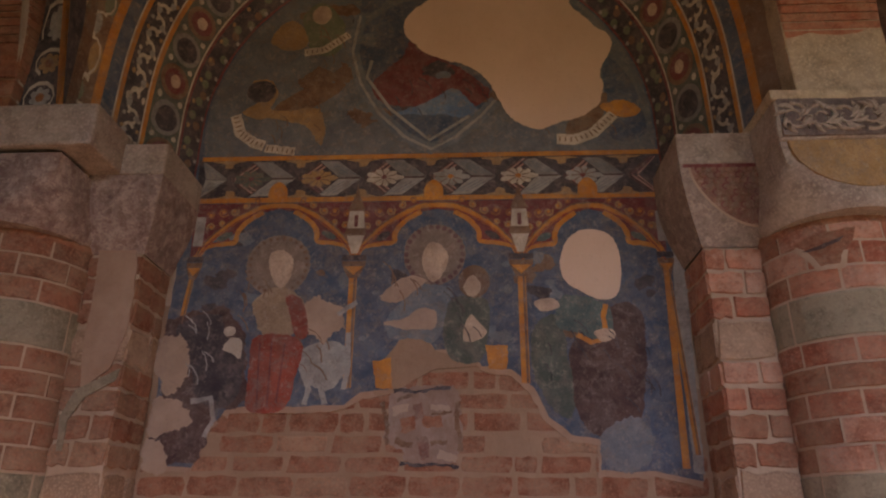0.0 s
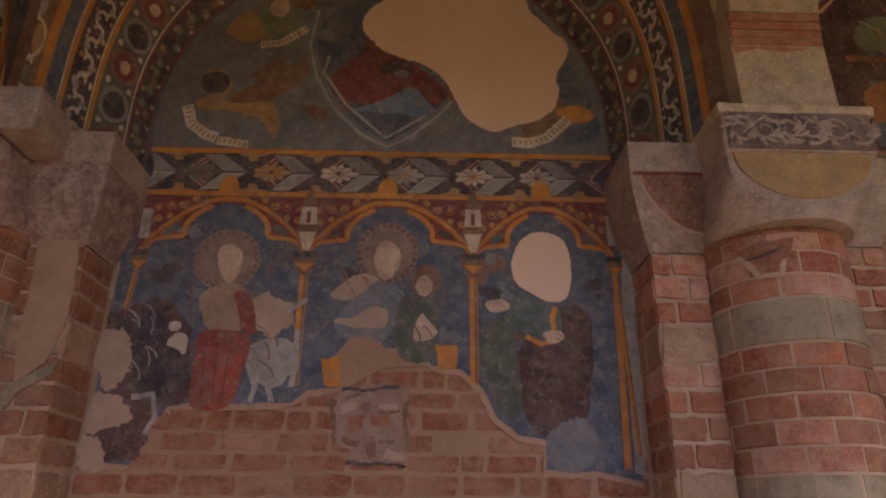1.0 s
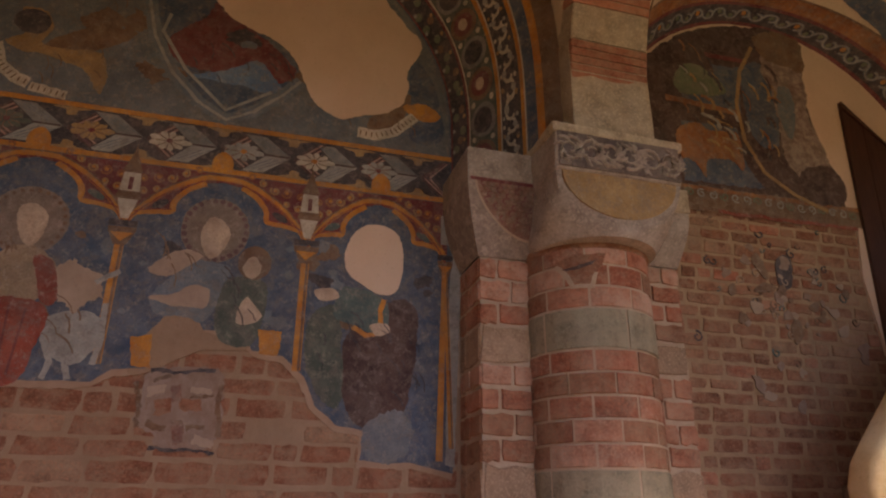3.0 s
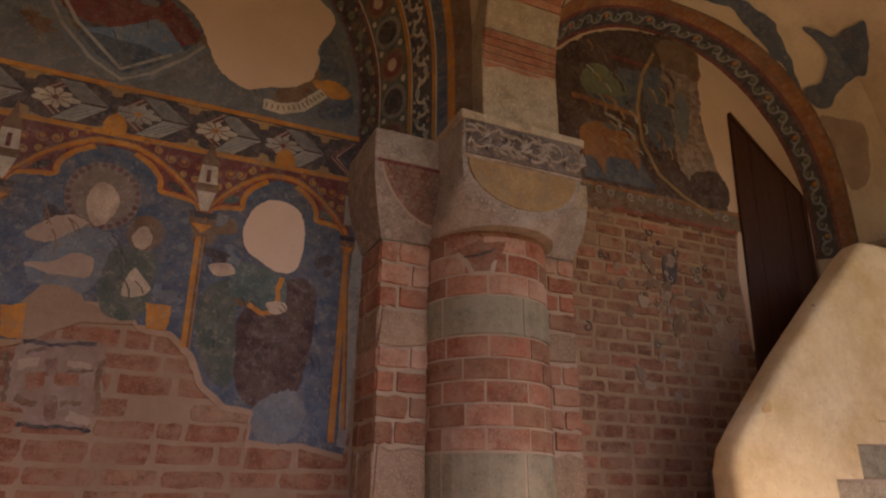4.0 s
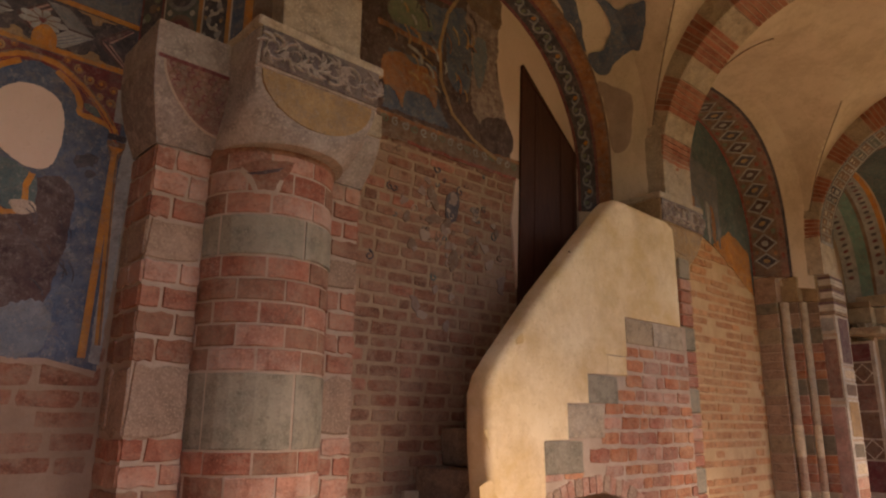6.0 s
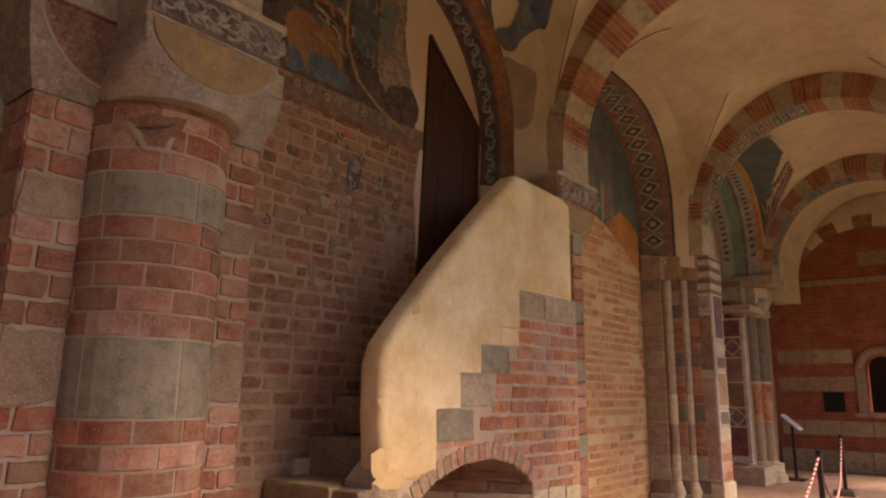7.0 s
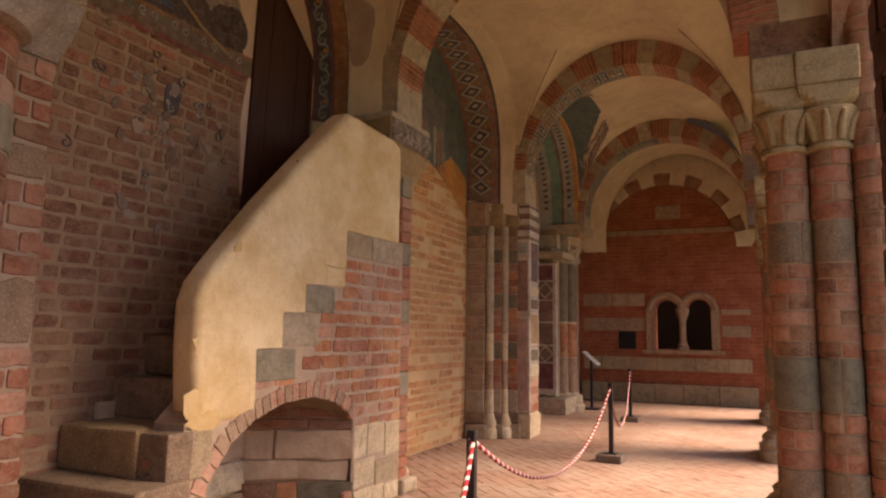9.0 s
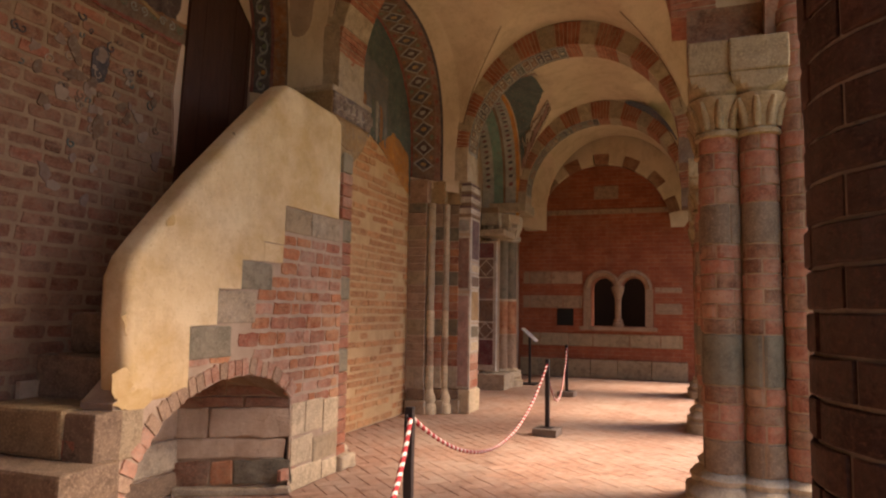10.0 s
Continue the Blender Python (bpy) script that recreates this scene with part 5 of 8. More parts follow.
# cells of a pale arrow and a dark hatched one, a rosette between
TIPS = (-2.1, -1.674, -1.228, -0.797, -0.379, 0.065, 0.476, 0.882, 1.29)
FLOWERS = (UMBER, DARK_GREEN, OCHRE, CREAM, GREYPAINT, CREAM, GREYPAINT, CREAM)
rz = random.Random(14)
for i, (t0, t1) in enumerate(zip(TIPS, TIPS[1:])):
    p, mid_z = t1 - t0, FM + 0.004 - 0.006 * i / 4
    def inside(pts):
        return [(max(-1.86, min(1.075, x)), z) for x, z in pts]
    for up in (1, -1):
        dark = [(t0 + 0.02 * p, mid_z + 0.004 * up), (t0 + 0.2 * p, mid_z + 0.004 * up), (t0 + 0.56 * p, mid_z + 0.128 * up), (t0 + 0.36 * p, mid_z + 0.128 * up)]
        pale = [(t1 - 0.68 * p, mid_z + 0.128 * up), (t1 - 0.38 * p, mid_z + 0.128 * up), (t1 - 0.01 * p, mid_z + 0.003 * up), (t1 - 0.37 * p, mid_z + 0.003 * up)]
        if min(x for x, _ in dark) < 1.0 and max(x for x, _ in dark) > -1.8:
            daub("hatched_bar", inside(dark), 2, MAROON_GREY, "", 0.004)
            for k in range(4):
                f = (k + 0.5) / 4
                q = [(dark[0][0] + (dark[1][0] - dark[0][0]) * f, dark[0][1]), (dark[3][0] + (dark[2][0] - dark[3][0]) * f, dark[3][1])]
                daub("hatching", inside(stroke(q, 0.009)), 2.7, PINK if k % 2 else DARK_BROWN)
        if min(x for x, _ in pale) < 0.95 and max(x for x, _ in pale) > -1.8:
            daub("arrow_bar", inside(pale), 3, ARROW_GREY if up > 0 else GREYPAINT, "", 0.005)
            daub("arrow_edge", inside(stroke([pale[1], pale[2]], 0.008)), 3.8, BLACKISH)
            daub("arrow_edge", inside(stroke([pale[3], pale[0], pale[1]], 0.007)), 3.6, BLACKISH)
            for k in range(3):
                f = 0.25 + 0.25 * k
                q = [(pale[0][0] + (pale[1][0] - pale[0][0]) * f, pale[0][1] - 0.02 * up), (pale[3][0] + (pale[2][0] - pale[3][0]) * f, pale[3][1] + 0.02 * up)]
                daub("arrow_line", inside(stroke(q, 0.005)), 3.7, BLUE_GREY)
        # ochre leaves in the corners
        if -1.8 < t0 < 1.0:
            x, z = t0 + rz.uniform(-0.02, 0.03), mid_z + 0.105 * up
            daub("corner_leaf", spline([(x - 0.1, z + 0.03 * up), (x - 0.03, z + 0.012 * up), (x - 0.02, z - 0.02 * up), (x + 0.03, z - 0.015 * up), (x + 0.04, z + 0.015 * up), (x + 0.11, z + 0.032 * up)], 3), 4, OCHRE, "", 0.004)
    x = t0 + 0.33 * p
    if -1.75 < x < 1.0:
        daub("rosette_stalk", stroke([(x + 0.05, mid_z), (min(1.07, t1 - 0.02), mid_z)], 0.012), 4.2, DARK_BROWN)
        rosette(x, mid_z, 0.08, 9, FLOWERS[i], ORANGE if i in (4, 5) else MAROON, 5)
for cx in (-1.34, -0.34, 0.63):
    daub("boss", spline([(cx - 0.05, F0), (cx - 0.055, F0 + 0.08), (cx, F0 + 0.13), (cx + 0.055, F0 + 0.08), (cx + 0.05, F0)], 4), 6, ORANGE)

# spandrels and the three painted arches
daub("spandrel", [(-1.85, 3.0), (-1.3, 3.2), (-0.82, 3.0), (-0.34, 3.2), (0.2, 3.0), (0.64, 3.2), (1.07, 3.0), (1.085, F0 - 0.02), (-1.87, F0 - 0.02)], 1, MAROON, "dark red spandrels")
COLS = (-1.815, -0.823, 0.196, 1.06)
APEX = (3.392, 3.382, 3.362)
for k in range(3):
    a, b = COLS[k], COLS[k + 1]
    mid, half, top = (a + b) / 2, (b - a) / 2, APEX[k] - 0.01
    def at(pts):
        return [(mid + u * half, top - d) for u, d in pts]
    def both(pts):
        return at([(-u, d) for u, d in pts] + [(u, d) for u, d in reversed(pts)])
    outer = smooth_line(both([(1.0, 0.36), (0.9, 0.275), (0.78, 0.205), (0.62, 0.132), (0.45, 0.075), (0.3, 0.037), (0.15, 0.012)]))
    lobe = [(0.98, 0.31), (0.86, 0.282), (0.7, 0.265), (0.53, 0.256), (0.51, 0.2), (0.46, 0.15), (0.36, 0.1), (0.2, 0.052)]
    field = both([(0.97, 0.33)] + lobe[1:] + [(0.0, 0.03)])
    daub("blue_niche", [(field[0][0], 2.75)] + field + [(field[-1][0], 2.75)], 2, BLUE, "", 0.003)
    daub("painted_arch", stroke(outer, 0.04), 4, ORANGE, "ochre painted arch moulding", 0.004)
    daub("painted_arch_line", stroke([(x, z + 0.022) for x, z in outer], 0.009), 4.6, UMBER, "", 0.003)
    daub("painted_arch_line", stroke([(x, z - 0.018) for x, z in outer], 0.008), 4.6, RED, "", 0.003)
    for s in (-1, 1):
        daub("painted_cusp", stroke(smooth_line(at([(s * u, d) for u, d in lobe])), 0.032), 4.3, ORANGE, "ochre painted cusp", 0.004)
        daub("painted_cusp_line", stroke(smooth_line(at([(s * u, d - 0.012) for u, d in lobe[:4]])), 0.007), 4.9, RED)
        daub("cusp_eye", oval(mid + s * half * 0.66, top - 0.215, 0.05, 0.022, 12, -s * 0.5), 3, DARK_TEAL if k != 1 else BLACKISH, "", 0.006)
        for i, (u, d, r) in enumerate(((0.3, -0.028, 0.022), (0.44, 0.005, 0.026), (0.58, 0.045, 0.03), (0.72, 0.05, 0.034), (0.72, 0.125, 0.02), (0.86, 0.15, 0.028), (0.88, 0.07, 0.026))):
            x, z = mid + s * half * u, top - d
            daub("leaf_curl", stroke(scroll_curve(x, z, r, 1.25, 0.5 + i, s, 12), 0.011), 5, OCHRE if i % 3 else RUST)
            daub("leaf_heart", oval(x, z, r * 0.35, r * 0.35, 8), 5.4, ORANGE)
for i, x in enumerate(COLS):
    zb = (2.6, 2.215, 2.24, 1.85)[i]
    w = 0.03 if i in (0, 3) else 0.048
    sh = 0.07 if i == 3 else (-0.05 if i == 0 else 0)
    daub("painted_column", [(x - w / 2, 2.95), (x + w / 2, 2.95), (x + w / 2 + sh * 0.6, zb), (x - w / 2 + sh * 0.6, zb)], 3, ORANGE, "slender ochre painted column")
    daub("painted_column_shade", [(x + w * 0.1, 2.95), (x + w * 0.4, 2.95), (x + w * 0.4 + sh * 0.6, zb), (x + w * 0.1 + sh * 0.6, zb)], 4, UMBER)
    cw = 0.05 if i in (0, 3) else 0.075
    daub("painted_capital", [(x - cw, 2.99), (x + cw, 2.99), (x + cw * 0.95, 2.96), (x + cw * 0.4, 2.88), (x - cw * 0.4, 2.88), (x - cw * 0.95, 2.96)], 5, UMBER)
    daub("capital_lip", [(x - cw, 3.03), (x + cw, 3.03), (x + cw, 2.995), (x - cw, 2.995)], 6, BLACKISH)
    daub("capital_leaf", [(x - cw * 0.8, 2.955), (x + cw * 0.8, 2.955), (x, 2.9)], 6, ORANGE)
    if i in (1, 2):
        daub("turret", [(x - 0.02, 3.04), (x + 0.02, 3.04), (x + 0.055, 3.16), (x - 0.055, 3.16)], 7, CREAM)
        daub("turret", [(x - 0.055, 3.21), (x + 0.055, 3.21), (x + 0.045, 3.33), (x - 0.045, 3.33)], 7, CREAM, "pale painted turret")
        daub("turret_window", [(x - 0.012, 3.22), (x + 0.012, 3.22), (x + 0.012, 3.3), (x - 0.012, 3.3)], 8, MAROON)
        daub("turret_eave", [(x - 0.07, 3.16), (x + 0.07, 3.16), (x + 0.06, 3.21), (x - 0.06, 3.21)], 8, UMBER)
        daub("turret_roof", [(x - 0.055, 3.335), (x + 0.055, 3.335), (x + 0.015, 3.44), (x, 3.52), (x - 0.015, 3.44)], 8, UMBER)
    else:
        daub("turret", [(x - 0.03, 3.1), (x + 0.03, 3.1), (x + 0.03, 3.3), (x - 0.03, 3.3)], 7, GREYPAINT)
daub("side_border", [(1.04, 2.95), (1.07, 2.95), (1.05, 1.78), (1.01, 1.78)], 6, ORANGE, "ochre edge stripe")
daub("side_band", [(1.11, 3.13), (1.17, 2.91), (1.12, 1.75), (1.07, 1.76), (1.08, 2.63)], 2, GREYPAINT, "grey-blue painted edge", 0.004)

part("broken_edge", sheet(ragged(ragged(stroke([(x, z - 0.012) for x, z in edge], 0.05), 0.03, 0.01, 5.0), 0.01, 0.006, 2.0, 40), WALL - 0.0115, 0.012), RIM, fresco, "beige rim of broken plaster")
part("broken_edge", sheet(ragged(stroke([(x - 0.01, z - 0.008) for x, z in left_foot], 0.03), 0.012, 0.008, 2.0, 40), WALL - 0.0112, 0.012), RIM, fresco)
part("old_render", sheet(ragged(spline([(-0.65, 2.33), (-0.55, 2.46), (-0.47, 2.59), (-0.40, 2.57), (-0.31, 2.42), (-0.12, 2.41), (-0.09, 2.33), (-0.32, 2.32), (-0.54, 2.20), (-0.67, 2.18)], 3), 0.03, 0.012, 4.0), WALL - 0.0118, 0.012), MORTAR_WASHED, fresco, "smooth beige old render")
# plain painted shapes in the niches
# first niche
daub("round_ground", oval(*[(-1.29, 2.97)][0], 0.2, 0.2), 5, HALO, "brown stippled disc", 0.004)
for i in range(26):
    a = 2 * math.pi * i / 26
    c = [(-1.29, 2.97)][0]
    daub("disc_bead", oval(c[0] + 0.178 * math.cos(a), c[1] + 0.178 * math.sin(a), 0.012, 0.012, 8), 6, UMBER)
daub("pale_oval", spline([(-1.35, 3.03), (-1.28, 3.07), (-1.20, 3.01), (-1.21, 2.88), (-1.26, 2.82), (-1.32, 2.88)], 4), 7, FLESH, "", 0.004)
daub("pale_torso", spline([(-1.42, 2.74), (-1.32, 2.82), (-1.18, 2.81), (-1.10, 2.70), (-1.16, 2.54), (-1.22, 2.47), (-1.32, 2.51), (-1.39, 2.62)], 5), 6, DULL_FLESH, "pale plain shape", 0.012)
daub("red_robe", spline([(-1.38, 2.51), (-1.23, 2.53), (-1.10, 2.48), (-1.12, 2.29), (-1.19, 2.10), (-1.38, 2.09), (-1.40, 2.31)], 5), 7, RED, "red plain robe shape", 0.01)
daub("red_fold", spline([(-1.22, 2.77), (-1.12, 2.74), (-1.07, 2.54), (-1.14, 2.51), (-1.19, 2.65)], 4), 7, RED, "", 0.006)
for q in ([(-1.35, 2.48), (-1.33, 2.11)], [(-1.28, 2.49), (-1.27, 2.11)], [(-1.20, 2.48), (-1.22, 2.13)]):
    daub("fold_line", stroke(q, 0.012), 8, MAROON)
daub("grey_beast", spline([(-1.10, 2.44), (-0.97, 2.49), (-0.83, 2.44), (-0.83, 2.31), (-0.93, 2.21), (-1.05, 2.24), (-1.11, 2.34)], 5), 5, GREYPAINT, "grey plain shape", 0.01)
daub("bare_patch", spline([(-1.09, 2.77), (-0.90, 2.75), (-0.86, 2.65), (-0.89, 2.51), (-1.02, 2.51), (-1.09, 2.63)], 5), 6.5, LOST_DULL, "pale bare plaster", 0.045)
for q in ([(-1.09, 2.32), (-1.04, 2.21), (-1.06, 2.12)], [(-1.01, 2.31), (-0.96, 2.18), (-0.94, 2.12)], [(-0.90, 2.65), (-0.79, 2.73)], [(-0.83, 2.54), (-0.82, 2.31), (-0.84, 2.21)]):
    daub("pale_stroke", stroke(q, 0.03), 7, GREYPAINT, "", 0.004)
daub("dark_ground", [(-1.93, 2.62), (-1.6, 2.72), (-1.44, 2.5), (-1.4, 2.16), (-1.56, 2.1), (-1.64, 1.82), (-1.9, 1.8), (-1.9, 2.2)], 3, DARK_BROWN, "near-black worn ground", 0.03)
daub("dark_beast", spline([(-1.87, 2.55), (-1.75, 2.65), (-1.60, 2.65), (-1.56, 2.51), (-1.45, 2.44), (-1.44, 2.21), (-1.56, 2.10), (-1.69, 2.18), (-1.76, 2.38)], 5), 4, BLACKISH, "near-black plain shape", 0.012)
daub("pale_spot", oval(*[(-1.54, 2.55)][0], 0.035, 0.03), 6, CREAM, "", 0.004)
daub("pale_spot", spline([(-1.57, 2.44), (-1.53, 2.51), (-1.46, 2.49), (-1.46, 2.39), (-1.51, 2.42)], 3), 6, CREAM, "", 0.004)
for c in ([(-1.96, 2.38), (-1.91, 2.51), (-1.77, 2.44), (-1.75, 2.31), (-1.82, 2.21), (-1.95, 2.27)], [(-1.95, 2.12), (-1.85, 2.18), (-1.69, 2.07), (-1.74, 1.98), (-1.91, 1.96)], [(-1.93, 1.89), (-1.84, 1.94), (-1.79, 1.78), (-1.91, 1.78)]):
    daub("bare_patch", spline(c, 5), 6.5, LOST_DULL, "pale bare plaster", 0.045)
daub("pale_stroke", stroke([(-1.71, 2.14), (-1.60, 2.16), (-1.57, 2.04), (-1.61, 1.94)], 0.03), 7, GREYPAINT, "", 0.006)
# middle niche
daub("round_ground", oval(*[(-0.33, 3.03)][0], 0.19, 0.2), 5, HALO, "brown stippled disc", 0.004)
for i in range(26):
    a = 2 * math.pi * i / 26
    c = [(-0.33, 3.03)][0]
    daub("disc_bead", oval(c[0] + 0.172 * math.cos(a), c[1] + 0.182 * math.sin(a), 0.016, 0.016, 8), 6, MAROON_GREY)
daub("pale_oval", spline([(-0.40, 3.04), (-0.34, 3.11), (-0.25, 3.04), (-0.26, 2.93), (-0.33, 2.85), (-0.39, 2.91)], 4), 7, FLESH, "", 0.004)
daub("blue_robe", spline([(-0.59, 2.64), (-0.49, 2.77), (-0.36, 2.84), (-0.22, 2.80), (-0.24, 2.64), (-0.32, 2.49), (-0.44, 2.50), (-0.59, 2.51)], 5), 5, BLUE_GREY, "grey-blue plain robe shape", 0.01)
daub("bare_patch", spline([(-0.65, 2.75), (-0.51, 2.88), (-0.38, 2.87), (-0.43, 2.80), (-0.56, 2.72)], 4), 6.5, LOST_DULL, "pale bare plaster", 0.008)
daub("bare_patch", spline([(-0.62, 2.59), (-0.49, 2.64), (-0.41, 2.68), (-0.32, 2.66), (-0.34, 2.56), (-0.56, 2.57)], 4), 6.5, LOST_DULL, "pale bare plaster", 0.008)
daub("round_ground", oval(*[(-0.09, 2.85)][0], 0.095, 0.105), 6, UMBER, "", 0.004)
daub("pale_oval", spline([(-0.15, 2.83), (-0.10, 2.89), (-0.05, 2.84), (-0.06, 2.78), (-0.10, 2.75), (-0.14, 2.78)], 4), 7, FLESH, "", 0.003)
daub("green_robe", spline([(-0.24, 2.71), (-0.12, 2.76), (-0.01, 2.71), (-0.01, 2.54), (-0.06, 2.37), (-0.22, 2.37), (-0.27, 2.50)], 5), 5, DARK_GREEN, "dark green plain robe shape", 0.008)
daub("pale_stroke", spline([(-0.16, 2.49), (-0.12, 2.64), (-0.07, 2.60), (-0.02, 2.54), (-0.07, 2.49)], 4), 7, FLESH, "", 0.005)
daub("ochre_seat", [(-0.03, 2.46), (0.10, 2.46), (0.09, 2.32), (-0.01, 2.32)], 6, ORANGE, "ochre painted seat", 0.005)
daub("ochre_seat", [(-0.68, 2.37), (-0.58, 2.39), (-0.56, 2.21), (-0.65, 2.21)], 6, ORANGE, "", 0.008)
# last niche
daub("lost_patch", spline([(0.54, 3.16), (0.65, 3.18), (0.76, 3.12), (0.79, 2.95), (0.76, 2.77), (0.66, 2.73), (0.53, 2.79), (0.45, 2.85), (0.43, 2.97), (0.47, 3.10)], 4), 8, LOST, "smooth oval repair of lost painting", 0.006)
daub("green_sleeve", spline([(0.40, 2.71), (0.48, 2.76), (0.68, 2.70), (0.71, 2.53), (0.63, 2.48), (0.50, 2.53), (0.39, 2.58)], 5), 5, DARK_TEAL, "blue-green plain shape", 0.01)
daub("dark_robe", spline([(0.48, 2.50), (0.71, 2.69), (0.86, 2.68), (0.89, 2.50), (0.85, 2.17), (0.81, 2.03), (0.58, 1.94), (0.46, 2.11), (0.45, 2.33)], 5), 4, DARK_BROWN, "dark brown plain robe shape", 0.012)
daub("dark_cloak", spline([(0.26, 2.57), (0.39, 2.64), (0.43, 2.50), (0.46, 2.21), (0.44, 2.05), (0.32, 2.11), (0.24, 2.30)], 4), 4, DARK_GREEN, "", 0.012)
daub("pale_stroke", spline([(0.26, 2.72), (0.36, 2.74), (0.41, 2.69), (0.31, 2.66)], 4), 6, FLESH, "", 0.004)
daub("pale_stroke", spline([(0.60, 2.54), (0.70, 2.55), (0.72, 2.50), (0.64, 2.47)], 4), 7, FLESH, "", 0.004)
daub("gold_crook", stroke([(0.50, 2.52), (0.58, 2.47), (0.67, 2.49), (0.66, 2.63), (0.68, 2.70)], 0.03), 6, ORANGE, "", 0.004)
daub("grey_patch", spline([(0.61, 1.96), (0.77, 2.02), (0.86, 1.99), (0.83, 1.80), (0.61, 1.78)], 4), 5, BLUE_GREEN, "worn grey-blue patch", 0.03)
# whitewashed fragment on the brick
frag = thing("painted_fragment", "square whitewashed fragment with a faded red cross shape", "wall painting")
daub("plaster_skin", [(-0.589, 2.179), (-0.213, 2.216), (-0.177, 2.033), (-0.18, 1.826), (-0.316, 1.8), (-0.483, 1.812), (-0.579, 1.959)], 0, WASH, "", 0.03, frag)
for j, (q, w, m) in enumerate((
    ([(-0.553, 2.193), (-0.227, 2.212)], 0.02, BLACKISH),
    ([(-0.499, 1.801), (-0.177, 1.795)], 0.018, BLACKISH),
    ([(-0.598, 2.136), (-0.573, 1.916)], 0.022, UMBER),
    ([(-0.194, 2.155), (-0.168, 1.856)], 0.03, UMBER),
    ([(-0.515, 2.014), (-0.423, 2.018)], 0.075, BRICK_WASHED),
    ([(-0.385, 2.016), (-0.282, 2.02)], 0.075, BRICK_WASHED),
    ([(-0.419, 2.129), (-0.406, 2.048)], 0.05, RUBBED_RED),
    ([(-0.391, 1.945), (-0.371, 1.83)], 0.062, RUBBED_RED),
    ([(-0.346, 2.117), (-0.232, 2.104)], 0.04, LOST_DULL),
    ([(-0.554, 2.093), (-0.463, 2.106)], 0.045, LOST_DULL),
    ([(-0.293, 1.852), (-0.205, 1.84)], 0.04, LOST_DULL),
    ([(-0.531, 1.917), (-0.438, 1.906)], 0.035, UMBER),
    ([(-0.335, 1.915), (-0.247, 1.906)], 0.03, UMBER),
    ([(-0.526, 2.14), (-0.446, 2.162)], 0.02, UMBER),
    ([(-0.346, 2.063), (-0.23, 2.086)], 0.014, UMBER))):
    daub("faded_bar", stroke(q, w), 1 + 0.3 * j, m, "", 0.016, frag, j)


# fold lines and worn edges over the shapes
rf = random.Random(41)
for x0, x1, z0, z1, m, n in ((-0.6, -0.35, 2.6, 2.9, UMBER, 7), (0.55, 0.95, 2.0, 2.6, BLACKISH, 12), (0.3, 0.55, 2.1, 2.55, BLACKISH, 6), (-0.22, 0.0, 2.45, 2.75, BLACKISH, 7), (-1.5, -1.25, 2.55, 2.85, UMBER, 8), (-1.15, -0.9, 2.2, 2.5, UMBER, 8), (-1.75, -1.6, 2.2, 2.6, GREYPAINT, 8),
                         (-0.6, 0.05, 3.95, 4.25, BLACKISH, 9), (-1.45, -1.1, 3.8, 4.15, UMBER, 8), (-1.2, -0.9, 4.4, 4.7, UMBER, 6), (0.4, 0.9, 3.8, 4.0, UMBER, 5)):
    for i in range(n):
        x, z = rf.uniform(x0, x1), rf.uniform(z0, z1)
        a, L = rf.uniform(1.2, 1.9), rf.uniform(0.05, 0.14)
        q = [(x + L * t * math.cos(a + 0.5 * t), z + L * t * math.sin(a + 0.5 * t)) for t in (0, 0.35, 0.7, 1.0)]
        daub("fold_line", stroke(q, rf.uniform(0.004, 0.009)), 7.2 + 0.03 * i, m, "", 0.002)
for i in range(46):
    x, z = rf.uniform(-1.75, 0.95), rf.uniform(2.3, 3.2)
    r = rf.uniform(0.012, 0.05)
    if not under_edge(x, z - 0.12):
        daub("worn_spot", oval(x, z, r * rf.uniform(0.8, 2), r, 10), 2.1 + 0.017 * i, (BLUE_GREY, BLACKISH, BLUE_GREEN, UMBER)[i % 4], "", r * 0.6, None, i)
for i in range(40):
    a, q = rf.uniform(0.1, 3.0), rf.uniform(0.2, 1.35)
    x, z = LX + q * math.cos(a), LZ + q * math.sin(a)
    r = rf.uniform(0.02, 0.09)
    if z > 3.85:
        daub("worn_spot", oval(x, z, r * rf.uniform(0.8, 2), r, 10), 2.1 + 0.02 * i, (BLUE, UMBER, BLACKISH, BLUE_GREY)[i % 4], "", r * 0.6, None, i)


# ---- painted splays of the wall arches ----
def splay(parent, a, b, wall_r, name, s0, s1, t0, t1, mat, lift=0.006, label="", n=80):
    """A strip of paint on the vault's splay: s from the wall (0) outwards (1), t in degrees from +x."""
    bm = bmesh.new()
    rows = [[bm.verts.new(cone_point(a, b, wall_r, t0 + (t1 - t0) * i / n, s0 + (s1 - s0) * j / 2, lift)) for j in range(3)] for i in range(n + 1)]
    for p, q in zip(rows, rows[1:]):
        for j in range(2):
            bm.faces.new((p[j], p[j + 1], q[j + 1], q[j]))
    return smooth(part(name, bm, mat, parent, label), 60)


